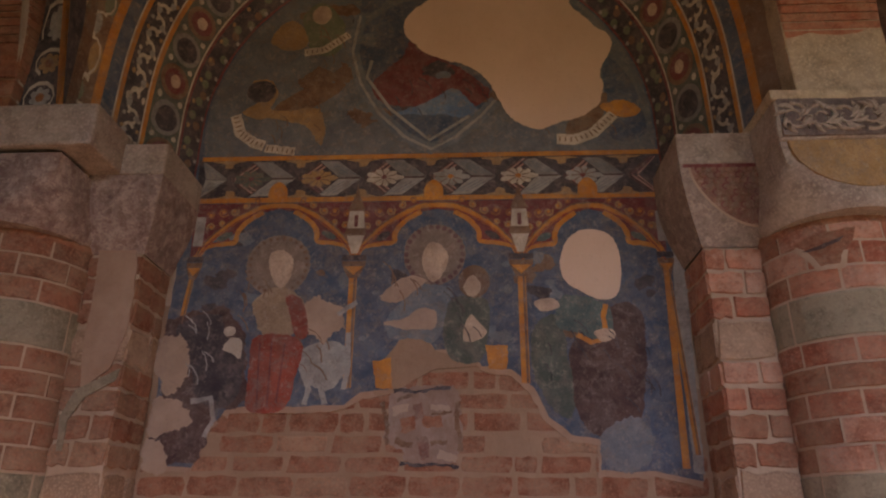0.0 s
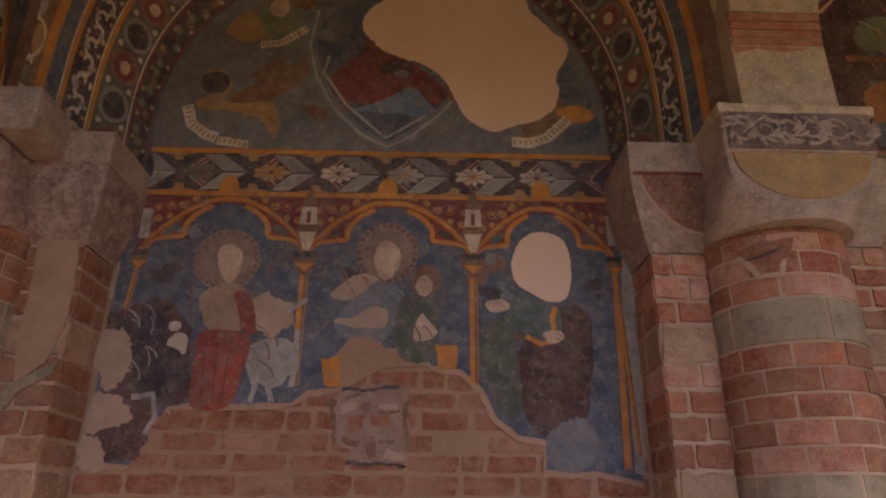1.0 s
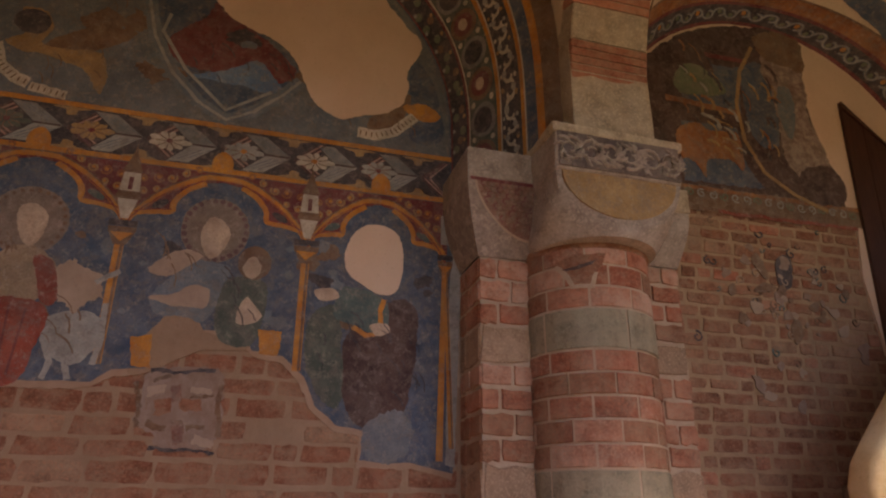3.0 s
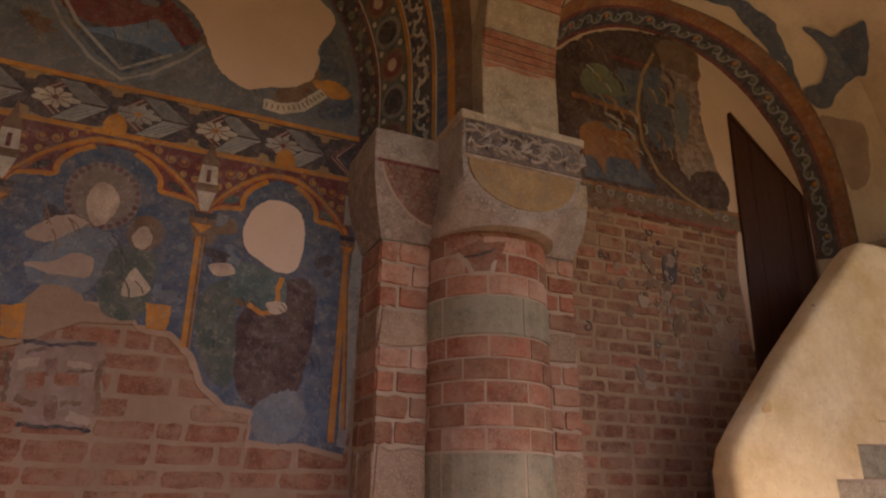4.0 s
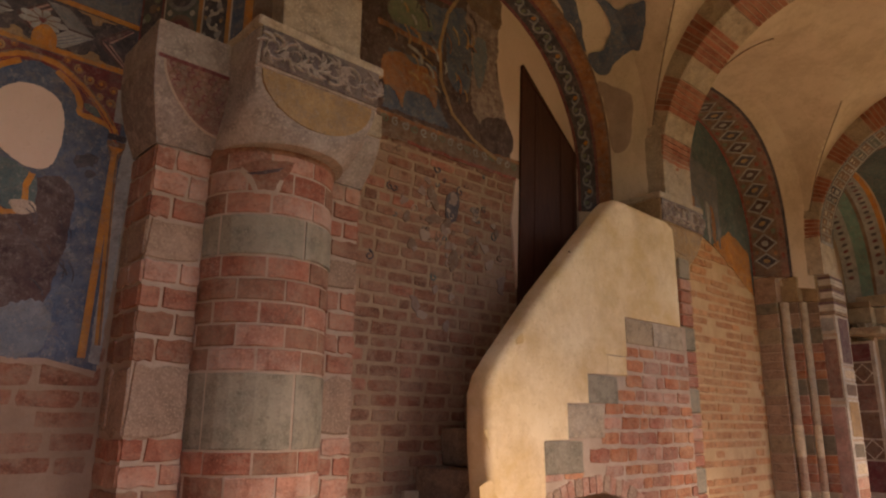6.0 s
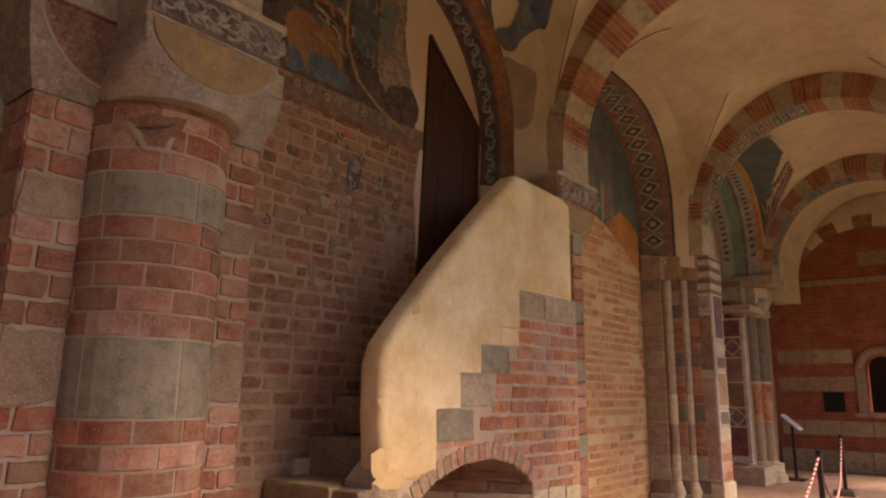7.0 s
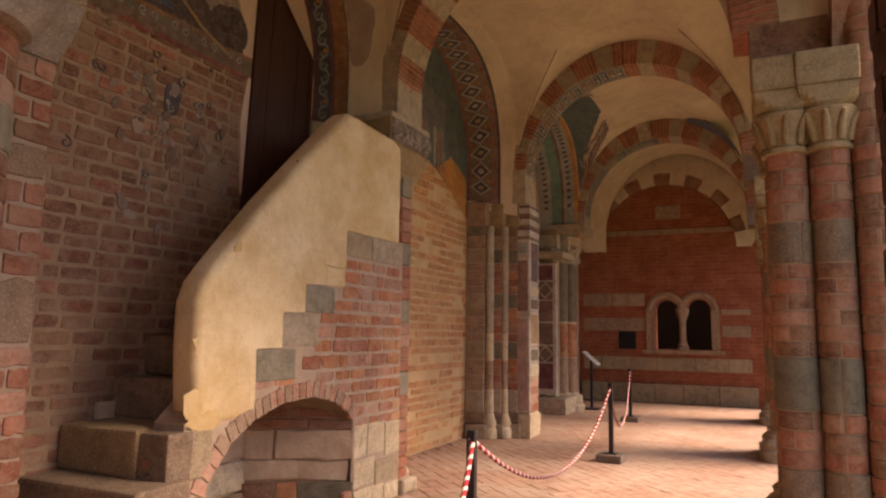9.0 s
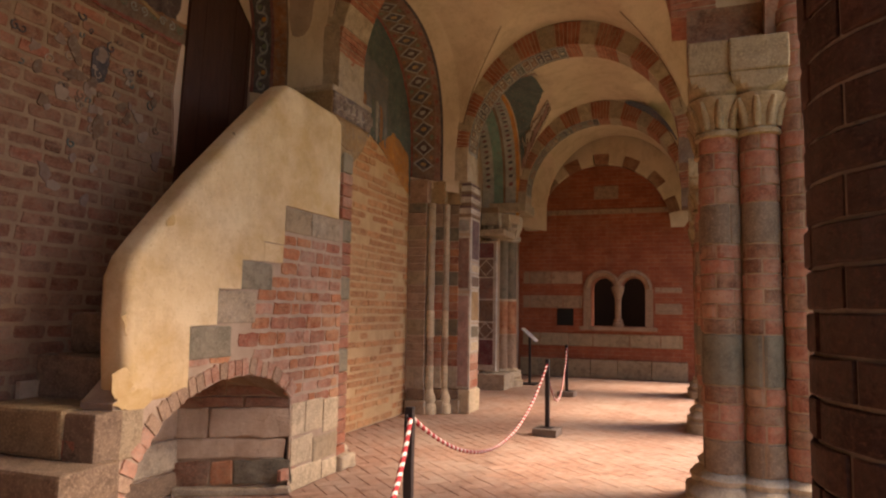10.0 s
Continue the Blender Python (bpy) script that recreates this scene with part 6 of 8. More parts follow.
def splay_shape(parent, a, b, wall_r, name, outline, mat, lift=0.009, label=""):
    """A flat shape on the splay, its outline as (degrees, s)."""
    n = len(outline)
    ts, ss = [q[0] for q in outline], [q[1] for q in outline]
    inner = []
    if max(ts) - min(ts) > 9:
        inner = [Vector(((min(ts) + 3 * i + 1.3) / 40, min(ss) + 0.08 * j + 0.031)) for i in range(int((max(ts) - min(ts)) / 3) + 1) for j in range(int((max(ss) - min(ss)) / 0.08) + 1)]
    vs, _, fs, _, _, _ = delaunay_2d_cdt([Vector((t / 40, s)) for t, s in outline] + inner, [], [list(range(n))], 1, 1e-6)
    bm = bmesh.new()
    made = [bm.verts.new(cone_point(a, b, wall_r, v.x * 40, v.y, lift)) for v in vs]
    for q in fs:
        bm.faces.new([made[i] for i in q])
    return part(name, bm, mat, parent, label)


border = thing("painted_vault_border", "painted vault splay with medallions and leaf scrolls on dark bands", "wall painting")
B1 = (*BAYS[0], LUNETTE_R[0])
for nm, s0, s1, m in (("red_line", 0.0, 0.03, MAROON), ("leaf_band", 0.03, 0.17, BLACKISH), ("red_line", 0.17, 0.2, MAROON), ("medallion_band", 0.2, 0.45, DARK_GREEN), ("ochre_line", 0.45, 0.49, ORANGE),
                      ("vine_band", 0.49, 0.66, BLACKISH), ("ochre_line", 0.66, 0.7, ORANGE), ("blue_band", 0.7, 0.79, BLUE), ("ochre_line", 0.79, 0.85, ORANGE), ("umber_band", 0.85, 1.0, UMBER)):
    splay(border, *B1, nm, s0, s1, -16, 196, m)
for nm, s in (("white_line", 0.49), ("white_line", 0.7), ("white_line", 0.2)):
    splay(border, *B1, nm, s - 0.008, s + 0.004, -16, 196, CREAM, 0.008)


def around(t, s, dt, ds, n=20):
    return [(t + dt * math.cos(2 * math.pi * i / n), s + ds * math.sin(2 * math.pi * i / n)) for i in range(n)]


rs = random.Random(5)
k = 0
t = -8.0
while t < 190:
    odd = k % 2
    splay_shape(border, *B1, "medallion_rim", around(t, 0.325, 3.7, 0.115), ARROW_GREY if odd else UMBER, 0.009, "round painted medallion")
    splay_shape(border, *B1, "medallion", around(t, 0.325, 2.7, 0.084), BLACKISH if odd else MAROON, 0.0115)
    if not odd:
        splay_shape(border, *B1, "pale_oval", around(t, 0.325, 1.5, 0.04, 12), FLESH, 0.014)
    for sg in (-1, 1):
        for d in (-0.085, 0.085):
            splay_shape(border, *B1, "leaf", around(t + 4.1 * sg, 0.325 + d, 0.7, 0.02, 8), CREAM, 0.009)
    t += 8.2
    k += 1
for i in range(68):
    t = -12 + 3.04 * i
    sg = 1 if i % 2 else -1
    pts = [(q[0] * 40, q[1]) for q in stroke([((t + 1.9 * math.cos(u) * (1 - 0.1 * u)) / 40, 0.575 + sg * 0.05 * math.sin(u) * (1 - 0.1 * u)) for u in (0.0, 0.6, 1.2, 1.8, 2.4, 3.0, 3.7, 4.4)], 0.02)]
    splay_shape(border, *B1, "vine_scroll", pts, CREAM, 0.009)
    splay_shape(border, *B1, "vine_leaf", around(t + 0.4, 0.575 + sg * 0.035, 0.75, 0.022, 8), GREYPAINT, 0.011)
    for d in (-0.06, 0.055):
        splay_shape(border, *B1, "vine_leaf", around(t + rs.uniform(-1, 1), 0.575 + d, 0.5, 0.014, 7), (CREAM, GREYPAINT, OCHRE)[i % 3], 0.011)
    splay_shape(border, *B1, "leaf_fleck", around(t, 0.1 + 0.05 * sg, 0.6, 0.014, 7), (GREYPAINT, OCHRE)[i % 2], 0.011)
    splay_shape(border, *B1, "dark_leaf", around(t + rs.uniform(-1, 1), 0.1 + rs.uniform(-0.04, 0.04), 1.2, 0.03, 7), GREEN if i % 3 else UMBER, 0.009)
# leafy panel beside the first arch, on its upright strip and up the vault
XL, XR, YP = PIERS[0] - WEST + 0.24, PIERS[0] + 0.29, 3.235
part("panel_backing", box(XL, XR, YP, 3.9, 3.57, 4.45), UMBER, border)


def leaf_panel(u, h, lift=0.0):
    """Up the panel: u across from 0 to 1, h metres along it, upright first and then bending with the vault."""
    x = XL + (XR - XL) * u
    if h < 0.62:
        return (x, YP - 0.004 - lift, 3.58 + h)
    v = math.acos(min(1, (YP - ARCH_Y) / (WALL - FLARE - ARCH_Y + 0.004))) + (h - 0.62) / 1.8
    return (x, ARCH_Y + (WALL - FLARE - ARCH_Y - 0.012 - lift) * math.cos(v), ARCH_Z + (ARCH_R + ARCH_T - 0.022 - lift) * math.sin(v))


def panel_paint(name, outline, mat, lift, label=""):
    n = len(outline)
    grid = [Vector((0.013 + 0.05 * i, 0.011 + 0.06 * j)) for i in range(20) for j in range(28)] if max(h for _, h in outline) - min(h for _, h in outline) > 0.3 else []
    vs, _, fs, _, _, _ = delaunay_2d_cdt([Vector(p) for p in outline] + grid, [], [list(range(n))], 1, 1e-6)
    bm = bmesh.new()
    made = [bm.verts.new(leaf_panel(v.x, v.y, lift)) for v in vs]
    for f in fs:
        bm.faces.new([made[i] for i in f])
    bmesh.ops.delete(bm, geom=[v for v in bm.verts if not v.link_faces], context="VERTS")
    part(name, bm, mat, border, label)


panel_paint("leaf_panel", [(0, 0), (1, 0), (1, 1.55), (0, 1.55)], BLACKISH, 0.0, "dark panel of pale acanthus scrolls")
panel_paint("ochre_line", [(0.86, 0), (1, 0), (1, 1.55), (0.86, 1.55)], ORANGE, 0.002)
panel_paint("white_line", [(0, 0), (0.05, 0), (0.05, 1.55), (0, 1.55)], CREAM, 0.002)
for i in range(7):
    hc, hand = 0.12 + 0.235 * i, 1 if i % 2 else -1
    cx = 0.45
    panel_paint("acanthus", [(cx + 0.23 * (0.7 + 0.3 * abs(math.cos(3.5 * a))) * math.cos(a) * 1.0, hc + 0.075 * (0.7 + 0.3 * abs(math.cos(3.5 * a))) * math.sin(a)) for a in (2 * math.pi * k / 28 for k in range(28))], OCHRE if i % 2 else GREYPAINT, 0.003)
    panel_paint("acanthus_heart", [(cx + 0.09 * math.cos(a), hc + 0.03 * math.sin(a)) for a in (2 * math.pi * k / 10 for k in range(10))], RUST, 0.005)
    panel_paint("acanthus_rim", [(x, h) for x, h in stroke([(cx + hand * 0.33 * (1 - 0.05 * u) * math.cos(u), hc + 0.11 * (1 - 0.05 * u) * math.sin(u)) for u in (-0.6, 0.0, 0.6, 1.2, 1.8, 2.4, 3.0, 3.6, 4.2)], 0.028)], CREAM, 0.004)
# leaves on the outer band of the splay
for i in range(18):
    t = 190 - 4.2 * i
    splay_shape(border, *B1, "acanthus", around(t, 0.925 + 0.03 * (-1) ** i, 1.9, 0.045, 11), (OCHRE, GREYPAINT, GREEN)[i % 3], 0.009)
    splay_shape(border, *B1, "acanthus_rim", [(q[0] * 40, q[1]) for q in stroke([((t + 2.1 * math.cos(u)) / 40, 0.925 + 0.055 * math.sin(u) * (-1) ** i) for u in (0.2, 0.9, 1.6, 2.3, 3.0, 3.6)], 0.01)], CREAM, 0.011)


# ---- second bay: lunette, brick wall and stair ----
fresco2 = thing("fresco", "dim painted lunette with a large bare plaster area", "wall painting")


def daub2(name, outline, depth, mat, label="", rough_edge=0.0, seed=2.0):
    return daub(name, outline, depth, mat, label, rough_edge, fresco2, seed)


M2, R2 = (BAYS[1][0] + BAYS[1][1]) / 2, LUNETTE_R[1]
arc2 = [(M2 + (R2 - 0.01) * math.cos(math.pi * i / 40), 3.93 + (R2 - 0.01) * math.sin(math.pi * i / 40)) for i in range(41)]
part("plaster_skin", sheet(ragged([(2.5, 3.7), (2.8, 3.66), (3.4, 3.68), (4.58, 3.64), (5.42, 3.6)] + arc2, 0.03, 0.008, 6.0), WALL - 0.013, 0.02), LOST, fresco2, "bare cream plaster lunette")
daub2("dark_field", [(M2 + (R2 - 0.03) * math.cos(radians(t)), 3.93 + (R2 - 0.03) * math.sin(radians(t))) for t in range(178, 74, -5)] + [(4.29, 5.25), (4.22, 4.80), (4.30, 4.30), (4.44, 4.00), (4.36, 3.69), (3.75, 3.70), (2.81, 3.78), (2.4, 3.8)], 1, DARK_BROWN, "near-black painted ground", 0.012)
daub2("blue_field", [(3.33, 4.98), (3.65, 5.02), (3.52, 4.56), (3.37, 4.63)], 2, BLUE, "", 0.02)
daub2("dark_field", spline([(3.29, 5.20), (3.83, 5.49), (4.24, 5.42), (4.25, 5.24), (3.80, 5.14), (3.47, 5.12)], 4), 2, DARK_BROWN, "", 0.02)
daub2("blue_field", [(2.97, 4.38), (3.47, 4.39), (3.51, 4.05), (3.64, 3.88), (2.92, 3.85)], 2, BLUE, "", 0.012)
daub2("blue_field", [(3.01, 4.85), (3.52, 4.93), (3.55, 4.54), (3.01, 4.54)], 2, BLUE, "", 0.012)
daub2("blue_field", spline([(3.62, 4.96), (3.83, 5.09), (3.92, 4.71), (3.84, 4.30), (3.62, 4.35)], 4), 2, BLUE, "", 0.012)
daub2("ochre_line", stroke([(2.85, 4.57), (3.50, 4.54)], 0.05), 3, RUST, "", 0.006)
daub2("red_line", stroke([(3.28, 5.07), (3.69, 5.08)], 0.045), 3, MAROON, "", 0.006)
daub2("beast_shape", spline([(2.91, 4.28), (3.09, 4.38), (3.23, 4.32), (3.47, 4.33), (3.47, 4.01), (3.36, 4.09), (3.15, 4.06), (3.12, 3.90), (3.01, 4.05), (2.92, 4.05)], 4), 4, RUST, "rust plain shape", 0.012)
daub2("beast_shape", spline([(2.94, 4.79), (3.12, 4.94), (3.27, 4.90), (3.44, 4.73), (3.16, 4.65), (2.99, 4.64)], 4), 4, GREEN, "faded plain shape", 0.012)
daub2("almond_band", stroke([(3.77, 5.25), (3.60, 4.96), (3.51, 4.62), (3.53, 4.29), (3.66, 4.03), (3.92, 3.86), (4.21, 3.76)], 0.035), 5, OCHRE, "ochre curved band", 0.006)
daub2("robe_shape", spline([(3.83, 5.15), (4.19, 5.31), (4.26, 4.99), (4.22, 4.68), (4.31, 4.31), (4.37, 3.99), (4.13, 3.93), (3.90, 4.20), (3.91, 4.65)], 4), 4, SOOT, "worn grey-brown plain shape", 0.025)
daub2("robe_shape", spline([(3.82, 5.39), (4.25, 5.49), (4.28, 5.12), (4.07, 5.11), (3.87, 5.17)], 4), 5, UMBER, "", 0.02)
daub2("robe_fold", spline([(3.97, 4.90), (4.10, 4.82), (4.02, 4.40), (3.92, 4.54)], 4), 5, BLUE_GREY, "", 0.015)
daub2("dark_patch", spline([(4.01, 4.07), (4.30, 4.19), (4.44, 4.00), (4.35, 3.82), (4.08, 3.84)], 4), 5, DARK_BROWN, "", 0.02)
daub2("frieze_ground", [(2.87, 3.83), (4.57, 3.83), (4.54, 3.63), (3.77, 3.61), (2.86, 3.61)], 2, UMBER, "painted border strip", 0.01)
daub2("ochre_line", stroke([(2.86, 3.80), (4.56, 3.81)], 0.03), 3, RUST, "", 0.004)
daub2("red_line", stroke([(3.18, 3.62), (4.54, 3.64)], 0.028), 3, RED, "", 0.008)
for i in range(16):
    x, z = 2.95 + 0.1 * i, 3.755
    daub2("leaf_curl", stroke(scroll_curve(x, z, 0.04, 1.2, i, 1 if i % 2 else -1, 9), 0.012), 4, GREYPAINT if i % 3 else GREEN)
rl = random.Random(63)
for i in range(46):
    (x, z), = ([(3.61, 4.51)][0],)
    x, z = x + rl.uniform(-0.62, 0.38), z + rl.uniform(-0.45, 0.62)
    a, L = rl.uniform(0.6, 2.2), rl.uniform(0.06, 0.2)
    q = [(x + L * t * math.cos(a + 0.8 * t), z + L * t * math.sin(a + 0.8 * t)) for t in (0, 0.35, 0.7, 1.0)]
    if (x - M2) ** 2 + (z - 3.93) ** 2 < (R2 - 0.12) ** 2:
        daub2("worn_stroke", stroke(q, rl.uniform(0.008, 0.03)), 6 + 0.05 * i, (OCHRE, BLACKISH, OCHRE, GREYPAINT, DARK_BROWN, RUST)[i % 6], "", 0.008)
# fragments of painting left on the brick
def remnant(outline, mat):
    part("paint_remnant", sheet(outline, WALL - 0.0075 - 0.00008 * (next(SKINS) % 40), 0.008), mat, fresco2)


for q, m in (([(3.62, 3.27), (3.71, 3.35), (3.79, 3.30), (3.74, 3.06), (3.62, 3.04)], GREEN), ([(3.40, 3.05), (3.51, 3.11), (3.63, 3.06), (3.42, 3.01)], GREYPAINT), ([(3.41, 3.28), (3.49, 3.32), (3.56, 3.12), (3.49, 3.12)], OCHRE), ([(3.85, 2.95), (3.94, 3.00), (3.94, 2.93), (3.87, 2.91)], BLACKISH), ([(4.08, 2.80), (4.18, 2.83), (4.15, 2.73), (4.08, 2.73)], CREAM),
             ([(3.66, 2.79), (3.72, 2.87), (3.77, 2.73), (3.67, 2.63)], OCHRE), ([(3.17, 3.04), (3.23, 3.07), (3.23, 2.98), (3.17, 2.97)], GREYPAINT)):
    remnant(ragged(spline([(x * 0.85 + q[0][0] * 0.15, z * 0.85 + q[0][1] * 0.15) for x, z in q], 4), 0.015, 0.012, q[0][0] * 9, 30), {GREEN: BLACKISH, GREYPAINT: UMBER, CREAM: LOST_DULL}.get(m, UMBER))
rr = random.Random(19)
for i in range(44):
    x, z = rr.gauss(3.75, 0.32), rr.gauss(2.95, 0.3)
    r = rr.uniform(0.014, 0.045)
    if x < 4.35 and z < 3.5:
        remnant(ragged(oval(x, z, r * rr.uniform(0.7, 1.6), r, 10, rr.uniform(0, 3)), 0.02, r * 0.8, i, 30), (WASH, LOST_DULL, WASH, UMBER)[i % 4])
for i in range(34):
    x, z = rr.gauss(3.6, 0.3), rr.gauss(3.1, 0.22)
    remnant(stroke(scroll_curve(x, z, rr.uniform(0.02, 0.045), rr.uniform(0.7, 1.1), rr.uniform(0, 6), rr.choice((-1, 1)), 8), rr.uniform(0.006, 0.012)), (BLACKISH, UMBER, LOST_DULL, DARK_TEAL)[i % 4])
part("jamb_strip", sheet(ragged([(4.47, 3.66), (4.55, 3.65), (4.53, 2.59), (4.46, 2.63), (4.40, 3.26)], 0.03, 0.012, 4), WALL - 0.02, 0.03), LOST, fresco2, "pale plaster jamb beside the door")

border2 = thing("painted_vault_border", "blue painted arch border with leaf scrolls and an ochre edge", "wall painting")
B2 = (*BAYS[1], LUNETTE_R[1])
for nm, s0, s1, m in (("red_line", 0.0, 0.05, MAROON), ("scroll_band", 0.05, 0.26, BLACKISH), ("red_line", 0.26, 0.3, MAROON), ("rust_band", 0.3, 0.46, RUST), ("umber_line", 0.46, 0.485, UMBER)):
    splay(border2, *B2, nm, s0, s1, -14, 175, m)
for i in range(43):
    t = -11 + 4.3 * i
    sg = 1 if i % 2 else -1
    for w, m, lf in ((0.04, BLUE_GREY, 0.009), (0.013, GREYPAINT, 0.011)):
        splay_shape(border2, *B2, "scroll", [(q[0] * 40, q[1]) for q in stroke([((t + 2.6 * math.cos(u) * (1 - 0.12 * u)) / 40, 0.155 + sg * 0.075 * math.sin(u) * (1 - 0.12 * u)) for u in (0.0, 0.6, 1.2, 1.8, 2.4, 3.0, 3.7, 4.4, 5.0)], w * 0.7)], m, lf)
    splay_shape(border2, *B2, "leaf", around(t + 0.3, 0.155 + sg * 0.02, 0.8, 0.03, 9), ORANGE if i % 4 == 1 else GREEN, 0.011)
PATCHES = (([(82, 0.68), (68, 0.54), (53, 0.49), (41.5, 0.5), (53, 0.6), (62, 0.7), (73, 0.8), (84, 0.8), (100, 0.7), (110, 0.6), (96, 0.58)], BLUE),
           ([(61, 0.94), (57.5, 1.0), (52, 1.08), (51, 1.32), (49.5, 1.44), (34, 1.16), (34.5, 1.0), (33, 0.78), (30, 0.62), (34, 0.5), (41, 0.5), (39.5, 0.7), (46, 0.88), (53, 0.92), (58, 0.9)], BLUE),
           ([(30, 0.5), (26, 0.64), (19, 0.86), (10, 0.8), (4, 0.7), (6, 0.52), (21, 0.5)], LOST_DULL),
           ([(150, 0.55), (140, 0.85), (155, 0.95), (170, 0.85), (172, 0.6)], OCHRE))
for k, (q, m) in enumerate(PATCHES):
    q = ragged(spline([(t / 40, v) for t, v in q], 4), 0.03, 0.03, k, 9.0)
    splay_shape(border2, *B2, "paint_patch", [(t * 40, v) for t, v in q], m, 0.02 if k == 1 else 0.013, "irregular patch of old colour")

# door at the stair head
door = thing("door_1", "dark brown plank door in the church wall above the stair", "door")
tagged(door, kind="structure")
def door_x(u, z):
    """Across the door, u from 0 to 1; its sides lean a little."""
    left = 4.45 + 0.05 * (z - 2.45)
    return left + u * 0.78


for i in range(4):
    u0, u1 = i / 4 + 0.0025, (i + 1) / 4 - 0.0025
    t0, t1 = 4.76 - 0.6 * u0, 4.76 - 0.6 * u1
    part("plank", sheet([(door_x(u0, 2.45), 2.45), (door_x(u1, 2.45), 2.45), (door_x(u1, t1), t1), (door_x(u0, t0), t0)], WALL - 0.045 - 0.003 * (i % 2), 0.03), WOOD, door)
part("door_frame", sheet([(door_x(1.0, 2.45), 2.45), (door_x(1.06, 2.45), 2.45), (door_x(1.06, 4.12), 4.12), (door_x(0.0, 4.8), 4.83), (door_x(0.0, 4.76), 4.765), (door_x(1.0, 4.16), 4.165)], WALL - 0.06, 0.04), WOOD, door)

# stair
stair = thing("staircase", "plastered brick stair with a solid sloping parapet and an arched recess", "stair")
AX = [(3.2, 0.0), (3.22, 0.32), (3.34, 0.56), (3.52, 0.77), (3.75, 0.9), (4.05, 0.98), (4.38, 1.0), (4.68, 0.94), (4.88, 0.84), (4.975, 0.75), (4.975, 0.0)]
YF = 3.13
top_edge = [(3.2, 1.0), (3.17, 1.35), (3.17, 1.66), (3.22, 1.79), (3.34, 1.93), (3.76, 2.38), (4.27, 2.87), (4.66, 3.235), (4.76, 3.315), (4.9, 3.325), (5.3, 3.31), (5.58, 3.3), (5.7, 3.25), (5.715, 3.1)]
stepped = [(3.72, 0.93), (3.72, 1.13), (3.715, 1.365), (3.985, 1.37), (3.985, 1.62), (4.24, 1.625), (4.24, 1.84), (4.5, 1.845), (4.5, 2.0), (4.78, 2.0), (4.78, 2.32), (5.715, 2.325)]
parapet_out = [(3.215, 0.915), (3.26, 0.9), (3.55, 0.905)] + stepped + top_edge[::-1]


def soft_slab(outline, y0, y1, bevel, rounds=4, keep_sharp=None):
    """An upright slab with its front and back edges rounded over and a slightly uneven face."""
    bm = bmesh.new()
    f = bm.faces.new([bm.verts.new((x, y0, z)) for x, z in outline])
    out = bmesh.ops.extrude_face_region(bm, geom=[f])
    for v in out["geom"]:
        if isinstance(v, bmesh.types.BMVert):
            v.co.y = y1
    bm.normal_update()
    soft = set() if keep_sharp is None else keep_sharp
    es = [e for e in bm.edges if abs(e.verts[0].co.y - e.verts[1].co.y) < 1e-6 and not all((round(v.co.x, 3), round(v.co.z, 3)) in soft for v in e.verts)]
    bmesh.ops.bevel(bm, geom=es, offset=bevel, segments=rounds, affect="EDGES", profile=0.5)
    bmesh.ops.triangulate(bm, faces=[q for q in bm.faces if len(q.verts) > 4])
    return bm


smooth(part("parapet", soft_slab(parapet_out, YF - 0.008, 3.34, 0.055, 4, {(round(x, 3), round(z, 3)) for x, z in stepped}), YELLOW, stair, "thick yellow lime-plastered parapet with rounded edge"), 35)
# wall below the parapet
part("front_wall", sheet([(3.125, 0.0)] + [(x, z) for x, z in AX] + [(5.78, 0.0), (5.78, 2.33), (4.7, 2.33), (3.125, 0.93)], YF + 0.006, 0.24), MORTAR, stair)
part("end_wall", box(5.55, 5.78, YF + 0.27, WALL, 0.0, 3.2), YELLOW, stair)
BL = [(4.78, 5.2, 2.105, 2.32, STONE_TAN), (5.2, 5.71, 2.105, 2.32, STONE_WARM), (4.24, 4.64, 1.62, 1.84, STONE), (4.5, 4.78, 1.84, 2.0, YELLOW), (3.985, 4.44, 1.37, 1.62, STONE_WARM), (3.715, 4.16, 1.135, 1.365, STONE), (3.13, 3.36, 0.6, 0.9, STONE_TAN),
      (4.985, 5.2, 0.44, 0.72, STONE_BUFF), (5.2, 5.5, 0.44, 0.72, STONE_BUFF), (5.5, 5.78, 0.4, 0.7, STONE_BUFF), (4.985, 5.34, 0.2, 0.43, STONE_BUFF), (5.34, 5.78, 0.17, 0.39, STONE_TAN), (4.985, 5.5, 0.0, 0.19, STONE_BUFF), (5.5, 5.78, 0.0, 0.16, STONE_BUFF)]
for k, (a, b, z0, z1, m) in enumerate(BL):
    part("stone_block", worn_box(a + 0.006, b - 0.006, YF - 0.006, YF + 0.1, z0 + 0.006, z1 - 0.006, 0.09, 0.006, 0.012, k), m, stair)


